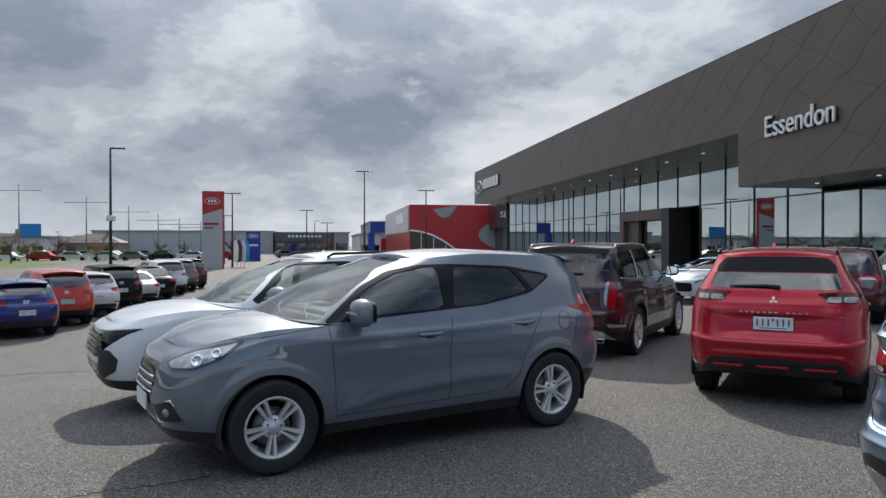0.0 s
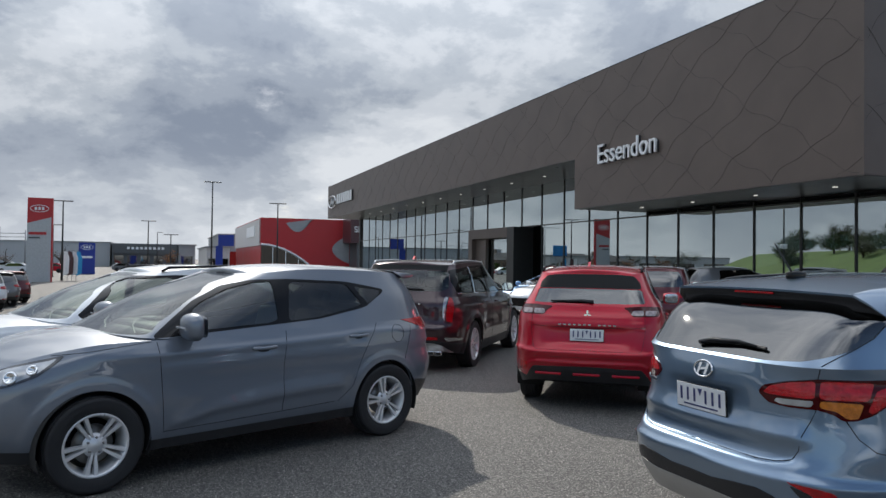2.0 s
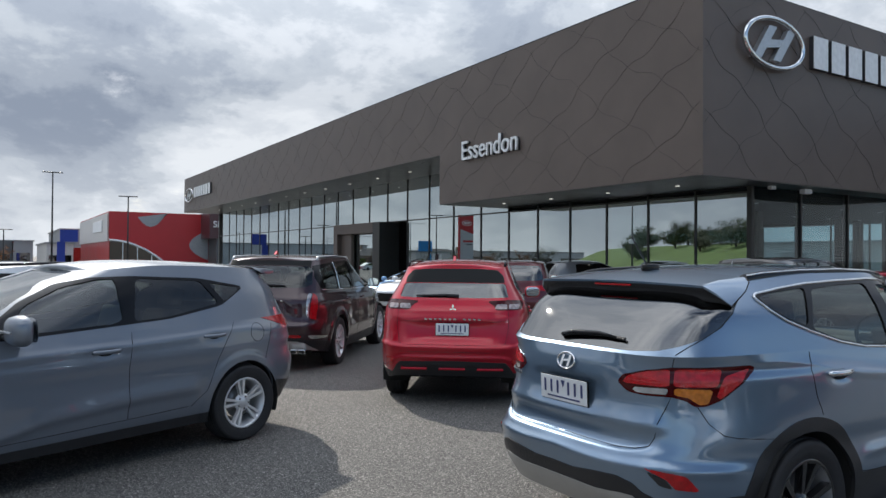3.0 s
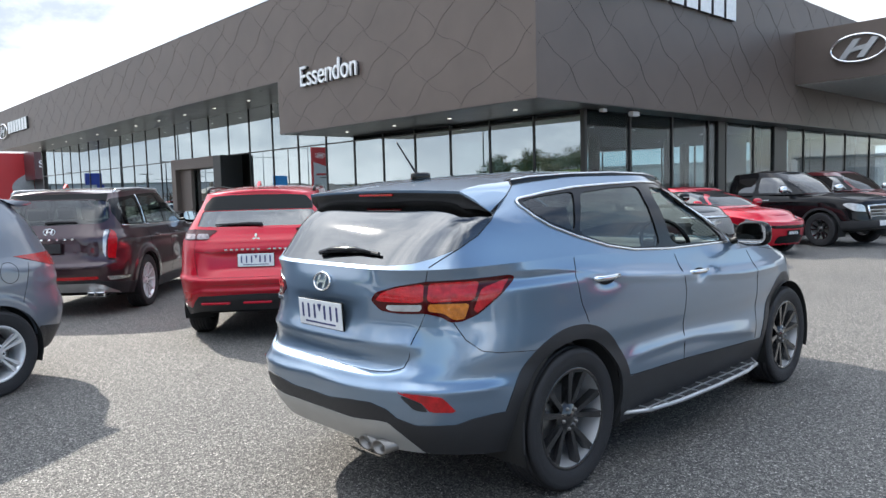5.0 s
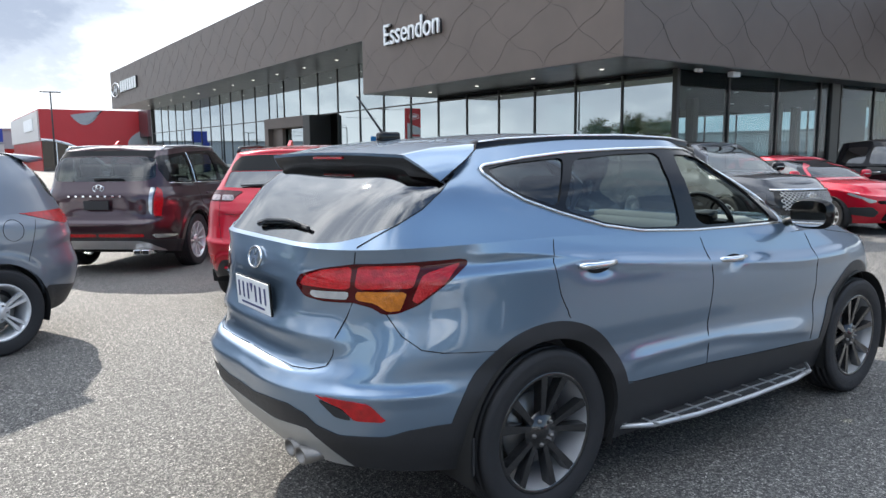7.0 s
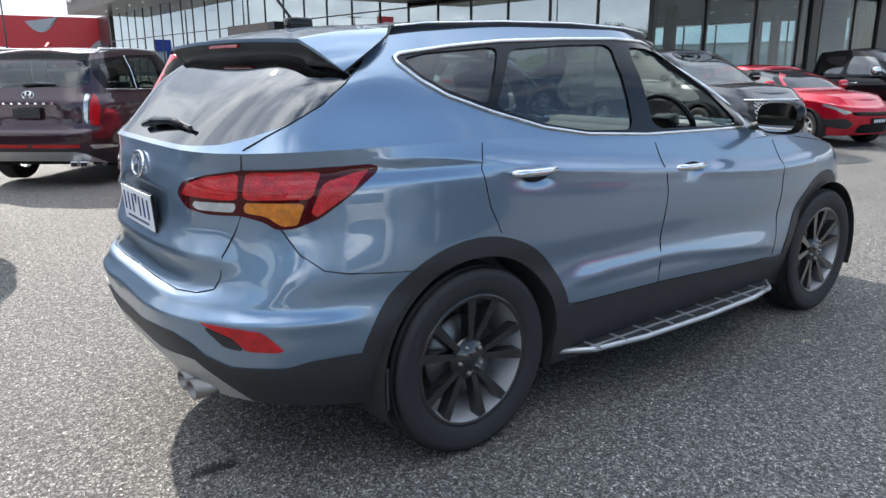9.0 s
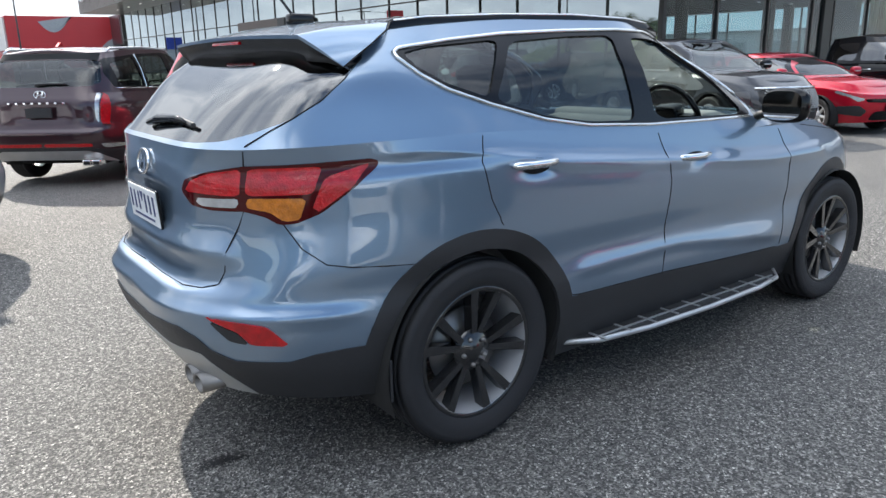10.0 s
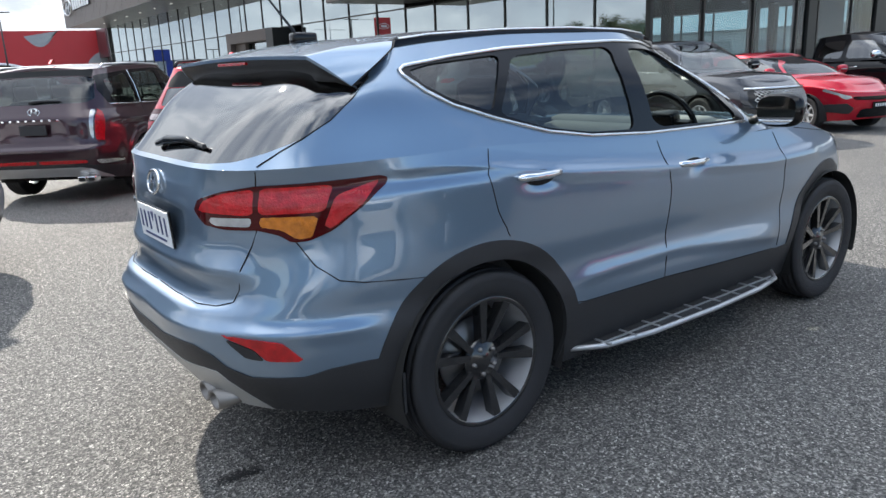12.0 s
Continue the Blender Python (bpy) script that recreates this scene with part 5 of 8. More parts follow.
def tucson():
    s = base_spec(2.755, 0.95, 0.86, 0.925, 1.66, belt=1.06, hood=1.06, nose=0.88, cowl=2.48, roof_f=1.25, roof_r=-0.55, R=0.36, tail=0.16, nf=4.4, slant=0.18)
    wins, dlo = side_glass(2.12, 1.55, 0.98, 0.25, 0.05, 1.09, 1.14, 1.53, (0.12, -0.30, 0.02))
    s.update(
        rim=0.235, arch=0.405, arch_trim=0.07, wheel="plain", paint=PAINT_WHITE, tyre_w=0.235,
        windows=wins + [("back", [(-0.15, 1.14), (0.5, 1.15), (0.66, 1.22), (0.56, 1.50), (-0.15, 1.52)]), ("screen", [(-0.1, 1.10), (0.66, 1.10), (0.76, 1.12), (0.67, 1.34), (0.58, 1.54), (-0.1, 1.56)])],
        dlo=dlo, clear_windows=("winf",),
        panels=[
            ("black1", [("f", 0.46, 0.67), ("f", 0.62, 0.67), ("f", 0.70, 0.58), ("f", 0.66, 0.45), ("f", 0.46, 0.36), ("f", 0.34, 0.37), ("f", 0.44, 0.54)]),
            ("grille1", [("f", -0.1, 0.58), ("f", 0.40, 0.58), ("f", 0.52, 0.66), ("x", 3.36, 0.83), ("x", 3.18, 0.895), ("x", 3.42, 0.875), ("f", 0.5, 0.86), ("f", -0.1, 0.84)]),
            ("grille2", [("f", -0.1, 0.36), ("f", 0.5, 0.36), ("f", 0.48, 0.52), ("f", -0.1, 0.52)]),
            ("red1", [("x", -0.55, 1.02), ("y", 0.80, 1.04), ("y", 0.55, 0.98), ("y", 0.60, 0.90), ("x", -0.80, 0.90)]),
        ],
        middle=("grille1", "grille2"), lens_names={"black1": "head_lamp_recess"},
        clad=[("y", 0.05, 0.50), ("y", 0.6, 0.50), ("x", -0.5, 0.47), ("x", 0.5, 0.42), ("x", 2.3, 0.42), ("x", 3.2, 0.36), ("f", 0.4, 0.36), ("f", 0.05, 0.36)],
        seams=[[("x", 2.2, 1.04), ("x", 2.22, 0.75), ("x", 2.18, 0.43)], [("x", 1.02, 1.05), ("x", 1.06, 0.43)]],
        handles=[(0.30, 0.98), (1.30, 0.95)], mirror=(1.93, 0.97, 1.16), mirror_mat=GLOSSBLACK,
    )
    return s


def palisade():
    s = base_spec(2.90, 1.02, 1.0, 0.955, 1.75, belt=1.14, hood=1.12, nose=0.90, cowl=2.45, roof_f=1.45, roof_r=-0.62, R=0.38, tail=0.10, glass_r=-0.90, nr=6.2, house_w=0.03)
    s.update(
        grid=(240, 8), relief=[("hollow_s", 0.0, 0.94, 0.36, 0.10, 0.016, 6), ("s", [(0, 0.70), (0.6, 0.70), (0.9, 0.74)], 0.018, 0.03, 0.08, 0.15), ("x", [(-0.5, 1.02), (0.6, 1.0), (1.5, 0.98), (2.4, 0.97)], 0.012, 0.06, 0.06, 0.2),
                               ("x", [(0.45, 0.56), (1.2, 0.56), (2.4, 0.54)], 0.014, 0.10, 0.05, 0.15), ("arch", 0.0, 0.38, 0.50, 0.016, 0.04), ("arch", 2.90, 0.38, 0.50, 0.016, 0.04)],
        rim=0.262, arch=0.43, wheel="multi", paint=PAINT_BLACK, tyre_w=0.245,
        windows=[
            ("winq", [("x", -0.55, 1.52), ("x", 0.02, 1.60), ("x", 0.06, 1.22), ("x", -0.50, 1.24)]),
            ("winr", [("x", 0.16, 1.60), ("x", 0.92, 1.63), ("x", 0.98, 1.20), ("x", 0.20, 1.215)]),
            ("winf", [("x", 1.06, 1.63), ("x", 1.50, 1.58), ("x", 1.85, 1.42), ("x", 2.10, 1.20), ("x", 1.10, 1.20)]),
            ("visor", [(-0.15, 1.585), (0.55, 1.575), (0.66, 1.55), (0.66, 1.66), (-0.15, 1.68)]),
            ("back", [(-0.15, 1.24), (0.62, 1.25), (0.74, 1.30), (0.70, 1.54), (0.62, 1.565), (-0.15, 1.58)]),
            ("screen", [(-0.1, 1.17), (0.70, 1.17), (0.85, 1.19), (0.72, 1.62), (-0.1, 1.64)]),
        ],
        dlo=[("x", 2.22, 1.17), ("x", 1.0, 1.18), ("x", 0.1, 1.195), ("x", -0.6, 1.22), ("x", -0.68, 1.40), ("x", -0.60, 1.58), ("x", 0.1, 1.635), ("x", 0.95, 1.66), ("x", 1.52, 1.615), ("x", 1.90, 1.45)],
        bright=[[("x", 0.09, 1.63), ("x", 0.115, 1.45), ("x", 0.11, 1.20), ("x", 0.0, 1.198), ("x", -0.58, 1.215)], [("x", 2.1, 1.172), ("x", 1.0, 1.182), ("x", 0.16, 1.196)]],
        panels=[
            ("clear1", [("y", 0.675, 1.17), ("y", 0.72, 1.17), ("y", 0.705, 0.80), ("y", 0.69, 0.80), ("y", 0.672, 0.88)]),
            ("red1", [("y", 0.735, 1.175), ("x", -0.80, 1.18), ("x", -0.74, 1.14), ("x", -0.82, 0.82), ("y", 0.80, 0.78), ("y", 0.72, 0.80)]),
            ("red2", [("y", 0.02, 0.520), ("y", 0.62, 0.520), ("y", 0.62, 0.560), ("y", 0.02, 0.560)]),
            ("skid*", [(-0.2, 0.47), ("y", 0.55, 0.47), ("y", 0.66, 0.44), ("y", 0.78, 0.33), ("y", 0.80, 0.26), (-0.2, 0.26)]),
            ("chrome2", [("x", -0.95, 0.56), ("x", -0.55, 0.53), ("x", -0.60, 0.50), ("x", -0.90, 0.50)]),
        ],
        middle=(), lens_names={"red2": "rear_reflector", "clear1": "lamp_trim", "chrome2": "bumper_trim"},
        clad=[("y", 0.05, 0.50), ("y", 0.6, 0.50), ("x", -0.5, 0.44), ("x", 0.5, 0.40), ("x", 2.3, 0.40), ("x", 3.3, 0.40), ("f", 0.4, 0.38), ("f", 0.05, 0.38)],
        seams=[[("x", 2.28, 1.12), ("x", 2.30, 0.8), ("x", 2.25, 0.42)], [("x", 1.04, 1.15), ("x", 1.08, 0.8), ("x", 1.07, 0.42)], [("x", 0.12, 1.16), ("x", 0.16, 0.95), ("x", 0.42, 0.60)],
               [("y", 0.02, 0.66), ("y", 0.62, 0.67), ("y", 0.74, 0.74)]],
        handles=[(0.45, 1.03), (1.35, 1.02)], mirror=(2.02, 1.0, 1.25), mirror_mat=GLOSSBLACK, glass_rear=GLASS_TINT, seat_z=0.7,
    )
    return s


def eclipse_cross():
    s = base_spec(2.67, 0.86, 0.96, 0.895, 1.66, belt=1.10, hood=1.05, nose=0.88, cowl=2.36, roof_f=1.28, roof_r=-0.42, R=0.345, tail=0.16, glass_r=-0.66, nr=7.0, house_w=-0.035)
    xr = -0.86
    s["body"][5] = (*s["body"][5][:5], [(xr, 1.205), (-0.35, 1.185), (0.2, 1.13), (1.1, 1.10), (2.1, 1.08), (2.57, 1.04), (3.08, 1.0), (3.43, 0.92)])
    s["body"][4] = (*s["body"][4][:5], [(xr, 1.08), (-0.35, 1.05), (0.4, 0.98), (1.3, 0.96), (2.67, 0.95), (3.3, 0.87), (3.63, 0.85)])
    wins, dlo = side_glass(2.15, 1.55, 1.0, 0.22, 0.06, 1.13, 1.20, 1.52, (0.10, -0.30, 0.0))
    s.update(
        grid=(260, 9), relief=[
            ("s", [(0, 0.985), (0.45, 0.985), (0.62, 1.0), (0.75, 1.04)], 0.014, 0.03, 0.05, 0.12), ("hollow_s", 0.0, 0.845, 0.43, 0.105, 0.022, 6),
            ("s", [(0, 0.672), (0.62, 0.676), (0.80, 0.70), (1.1, 0.72)], 0.022, 0.03, 0.09, 0.2), ("s", [(0, 0.555), (0.55, 0.56), (0.68, 0.52), (0.80, 0.42)], 0.016, 0.03, 0.05, 0.1),
            ("x", [(-0.30, 0.98), (0.6, 0.95), (1.4, 0.93), (2.2, 0.92)], 0.010, 0.05, 0.06, 0.2), ("x", [(0.42, 0.50), (1.1, 0.52), (2.2, 0.48)], 0.014, 0.10, 0.05, 0.15),
            ("arch", 0.0, 0.345, 0.44, 0.012, 0.04), ("arch", 2.67, 0.345, 0.44, 0.012, 0.04),
        ],
        rim=0.23, arch=0.39, wheel="plain", paint=PAINT_RED, tyre_w=0.225, hub_y=0.745,
        windows=[("visor", [(-0.15, 1.392), ("y", 0.40, 1.390), ("y", 0.585, 1.388), ("y", 0.57, 1.46), ("y", 0.50, 1.535), ("y", 0.30, 1.55), (-0.15, 1.552)]),
                 ("back", [(-0.15, 1.218), ("y", 0.40, 1.218), ("y", 0.635, 1.225), ("y", 0.59, 1.384), ("y", 0.40, 1.386), (-0.15, 1.388)]),
                 ("screen", [(-0.1, 1.12), (0.66, 1.12), (0.62, 1.53), (-0.1, 1.55)])] + wins,
        dlo=dlo,
        panels=[
            ("smoke1", [("y", 0.475, 1.098), ("y", 0.615, 1.098), ("y", 0.615, 1.150), ("y", 0.50, 1.150)]),
            ("smoke2", [("y", 0.635, 1.098), ("y", 0.745, 1.098), ("y", 0.755, 1.150), ("y", 0.635, 1.150)]),
            ("deep1", [("y", 0.39, 1.183), ("y", 0.64, 1.198), ("y", 0.77, 1.188), ("y", 0.80, 1.16), ("y", 0.775, 1.088), ("y", 0.50, 1.086), ("y", 0.46, 1.14)]),
            ("red1", [("y", 0.665, 0.545), ("y", 0.77, 0.555), ("y", 0.775, 0.44), ("y", 0.68, 0.455)]),
            ("black1", [(-0.2, 0.525), ("y", 0.60, 0.505), ("y", 0.65, 0.45), ("y", 0.70, 0.36), ("y", 0.68, 0.28), (-0.2, 0.28)]),
        ],
        middle=("black1",), lens_names={"smoke1": "reversing_lamp", "smoke2": "rear_indicator", "red1": "rear_reflector", "black1": "bumper_insert"},
        clad=[("y", 0.05, 0.36), ("y", 0.6, 0.36), ("x", -0.5, 0.40), ("x", 0.5, 0.38), ("x", 2.3, 0.38), ("x", 3.2, 0.36), ("f", 0.4, 0.36), ("f", 0.05, 0.36)],
        seams=[[("y", 0.63, 1.085), ("y", 0.635, 0.90), ("y", 0.60, 0.72), ("y", 0.57, 0.697), ("y", 0.02, 0.697)], [("y", 0.02, 0.955), ("y", 0.45, 0.955), ("y", 0.63, 0.965)],
               [("y", 0.02, 0.62), ("y", 0.7, 0.62), ("x", -0.72, 0.64)], [("x", 2.2, 1.05), ("x", 2.2, 0.45)], [("x", 1.02, 1.08), ("x", 1.06, 0.45)]],
        handles=[(0.30, 1.02), (1.30, 1.0)], mirror=(1.95, 0.95, 1.18), plate=(0.868, 4), glass_rear=GLASS_REAR,
    )
    return s


def tall_suv():
    """A large grey SUV seen from its front."""
    s = palisade()
    s.update(paint=PAINT_GRAPHITE, glass_front=GLASS_CAR, lens_names={"red2": "rear_reflector", "clear1": "lamp_trim", "chrome2": "bumper_trim", "dark1": "head_lamp", "black1": "bumper_insert"}, middle=("grille1", "black1"))
    s["panels"] = s["panels"] + [
        ("grille1", [("f", -0.1, 0.56), ("f", 0.50, 0.56), ("f", 0.60, 0.70), ("f", 0.58, 0.875), ("f", -0.1, 0.885)]),
        ("dark1", [("f", 0.68, 0.60), ("f", 0.78, 0.62), ("f", 0.80, 0.84), ("f", 0.66, 0.86)]),
        ("black1", [("f", -0.1, 0.36), ("f", 0.55, 0.36), ("f", 0.50, 0.52), ("f", -0.1, 0.52)]),
    ]
    return s


def simple_car(kind, paint_mat, **more):
    """A car further off: hatch, suv, sedan or coupe, with fewer fittings."""
    if kind == "hatch":
        s = base_spec(2.65, 0.80, 0.88, 0.89, 1.46, belt=0.98, hood=0.95, nose=0.74, cowl=2.25, roof_f=1.15, roof_r=-0.35, R=0.32, tail=0.14, low=0.20, nr=5.8)
        w = side_glass(2.0, 1.42, 0.95, 0.18, 0.0, 1.01, 1.05, 1.34)
        back, scr, z = (1.08, 1.34, 0.60), (1.0, 1.36), 0.95
    elif kind == "sedan":
        s = base_spec(2.70, 1.02, 0.92, 0.90, 1.45, belt=0.98, hood=0.95, nose=0.72, cowl=2.2, roof_f=1.1, roof_r=0.05, R=0.33, tail=0.10, glass_r=-0.70, low=0.20, nr=5.8)
        w = side_glass(1.95, 1.38, 0.95, 0.42, 0.05, 1.01, 1.04, 1.33)
        back, scr, z = (1.04, 1.33, 0.60), (1.0, 1.35), 0.90
    elif kind == "coupe":
        s = base_spec(2.57, 0.90, 0.85, 0.88, 1.30, belt=0.90, hood=0.86, nose=0.68, cowl=2.0, roof_f=0.95, roof_r=0.0, R=0.32, tail=0.12, glass_r=-0.62, low=0.18, nr=5.8)
        w = side_glass(1.75, 1.2, 0.72, 0.30, -0.05, 0.93, 0.96, 1.19)
        back, scr, z = (0.96, 1.20, 0.55), (0.92, 1.22), 0.82
    else:
        s = base_spec(2.66, 0.88, 0.90, 0.91, 1.64, belt=1.06, hood=1.04, nose=0.84, cowl=2.3, roof_f=1.2, roof_r=-0.52, R=0.35, tail=0.14, nr=5.8)
        w = side_glass(2.08, 1.48, 0.98, 0.15, -0.02, 1.09, 1.13, 1.52)
        back, scr, z = (1.14, 1.51, 0.64), (1.09, 1.54), 1.03
    wins, dlo = w
    s.update(
        near=False, paint=paint_mat, wheel="plain", hub_y=s["body"][2][2] - 0.17, windows=wins + [("back", [(-0.3, back[0]), (back[2] - 0.05, back[0] + 0.01), (back[2] + 0.04, back[0] + 0.06), (back[2] - 0.06, back[1]), (-0.3, back[1] + 0.01)]),
                                                                 ("screen", [(-0.3, scr[0] + 0.02), (0.74, scr[0] + 0.02), (0.62, scr[1]), (-0.3, scr[1] + 0.01)])],
        dlo=dlo,
        panels=[("red1", [("y", 0.44, z - 0.01), ("y", 0.70, z + 0.02), ("y", 0.80, z + 0.02), ("y", 0.83, z - 0.05), ("y", 0.80, z - 0.13), ("y", 0.48, z - 0.11)]),
                ("clear1", [("x", 3.38, 0.66), ("x", 3.0, 0.80), ("x", 2.95, 0.76), ("f", 0.55, 0.60), ("f", 0.55, 0.68)]),
                ("grille1", [("f", -0.3, 0.36), ("f", 0.5, 0.36), ("f", 0.52, 0.64), ("f", -0.3, 0.64)]),
                ("black1", [(-0.3, 0.44), ("y", 0.60, 0.44), ("y", 0.66, 0.30), (-0.3, 0.28)])],
        middle=("grille1", "black1"), lens_names={"black1": "bumper_insert"},
        seams=[[("x", 1.0, s["body"][5][5][1][1] - 0.03), ("x", 1.03, 0.4)], [("x", 2.1, s["body"][5][5][2][1] - 0.03), ("x", 2.12, 0.4)]],
        handles=[(0.35, z - 0.03), (1.30, z - 0.05)], mirror=(s["cowl"] - 0.28, s["body"][5][2] + 0.09, s["body"][5][5][1][1] + 0.09), plate=(z - 0.30, 4), cabin=False, glass_side=GLASS_REAR, glass_rear=GLASS_REAR, glass_front=GLASS_TINT,
    )
    if kind == "suv":
        s.update(arch=0.395, arch_trim=0.05, clad=[("y", 0.05, 0.48), ("y", 0.6, 0.48), ("x", -0.5, 0.42), ("x", 0.5, 0.40), ("x", 2.3, 0.40), ("x", 3.2, 0.40), ("f", 0.4, 0.38), ("f", 0.05, 0.38)])
    s.update(more)
    return s


def ute_spec(paint_mat):
    """A dual-cab pickup: the tray is a low rear body behind a short cab."""
    s = base_spec(3.22, 1.15, 0.95, 0.92, 1.80, belt=1.18, hood=1.18, nose=1.04, slant=0.12, nf=4.6, cowl=2.75, roof_f=1.85, roof_r=0.48, glass_r=0.36, R=0.39, tail=0.05, nr=6.0, low=0.36)
    s["body"] = [(r[0] if i < 4 else -1.13, r[1], r[2], 7.0, r[4], r[5]) for i, r in enumerate(s["body"])]
    wins, dlo = side_glass(2.5, 1.98, 1.42, 0.78, 0.62, 1.22, 1.24, 1.64)
    s.update(near=False, own_base=True, paint=paint_mat, wheel="dark" if paint_mat == PAINT_JET else "multi", rim=0.24, arch=0.46, arch_trim=0.05, windows=wins + [("back", [(-0.3, 1.25), (0.6, 1.25), (0.55, 1.62), (-0.3, 1.62)]), ("screen", [(-0.3, 1.24), (0.78, 1.24), (0.64, 1.68), (-0.3, 1.70)])],
             dlo=dlo, panels=[("clear1", [("f", 0.54, 0.80), ("f", 0.56, 0.96), ("x", 3.78, 1.015), ("x", 3.70, 0.97), ("x", 3.90, 0.83)]), ("grille1", [("f", -0.3, 0.62), ("f", 0.46, 0.62), ("f", 0.50, 0.92), ("f", -0.3, 0.92)]),
                              ("black1", [(-0.3, 0.62), ("y", 0.7, 0.62), ("y", 0.7, 0.45), (-0.3, 0.45)])], middle=("grille1", "black1"), lens_names={"black1": "rear_bumper"},
             clad=[("y", 0.05, 0.5), ("x", -0.5, 0.46), ("x", 2.3, 0.44), ("x", 3.8, 0.60), ("f", 0.4, 0.60), ("f", 0.05, 0.60)],
             handles=[(0.85, 1.06), (1.75, 1.06)], handle_mat=CHROME, mirror=(2.36, 1.02, 1.32), mirror_mat=CHROME, cabin=False, glass_side=GLASS_REAR, glass_front=GLASS_TINT, seams=[[("x", 1.46, 1.14), ("x", 1.48, 0.5)], [("x", 0.62, 1.14), ("x", 0.62, 0.5)], [("x", 2.55, 1.12), ("x", 2.55, 0.5)]])
    return s


# ---- ground ----
def build_ground():
    def axis(lo, hi, step):
        core = list(np.arange(lo, hi + 1e-6, step))
        left, right = [], []
        d = step
        a, b = lo, hi
        while a > -1600:
            d *= 1.5
            a -= d
            b += d
            left.append(a)
            right.append(b)
        return left[::-1] + core + right
    xs, ys = axis(-45, 45, 1.5), axis(-25, 70, 1.5)
    vs = [(x, y, ground_z(x, y)) for y in ys for x in xs]
    n = len(xs)
    fs = [(j * n + i, j * n + i + 1, (j + 1) * n + i + 1, (j + 1) * n + i) for j in range(len(ys) - 1) for i in range(n - 1)]
    tagged(link("ground", vs, fs, ASPHALT), "worn grey asphalt car park with exposed aggregate", "ground", kind="structure")


build_ground()

# ---- dealership ----
FASCIA = mat("bronze fascia panels", (0.138, 0.110, 0.096), 0.45, 0.2, var=0.10, scale=0.6, spec=0.4)
FASCIA_GAP = mat("fascia joint", (0.035, 0.03, 0.028), 0.9)
SOFFIT = mat("soffit", (0.075, 0.072, 0.072), 0.30, 0.3, var=0.1, scale=1.5)
MULLION = mat("mullion", (0.022, 0.022, 0.022), 0.4)
SHOWFLOOR = mat("showroom floor", (0.20, 0.20, 0.195), 0.4)
CANOPY_SOFFIT = mat("canopy soffit", (0.72, 0.72, 0.71), 0.5)
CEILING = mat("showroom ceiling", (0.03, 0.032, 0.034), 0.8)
SHOWWALL = mat("showroom wall", (0.12, 0.12, 0.12), 0.7)
GX, GY = 20.3, 13.7          # glass lines of the two fronts


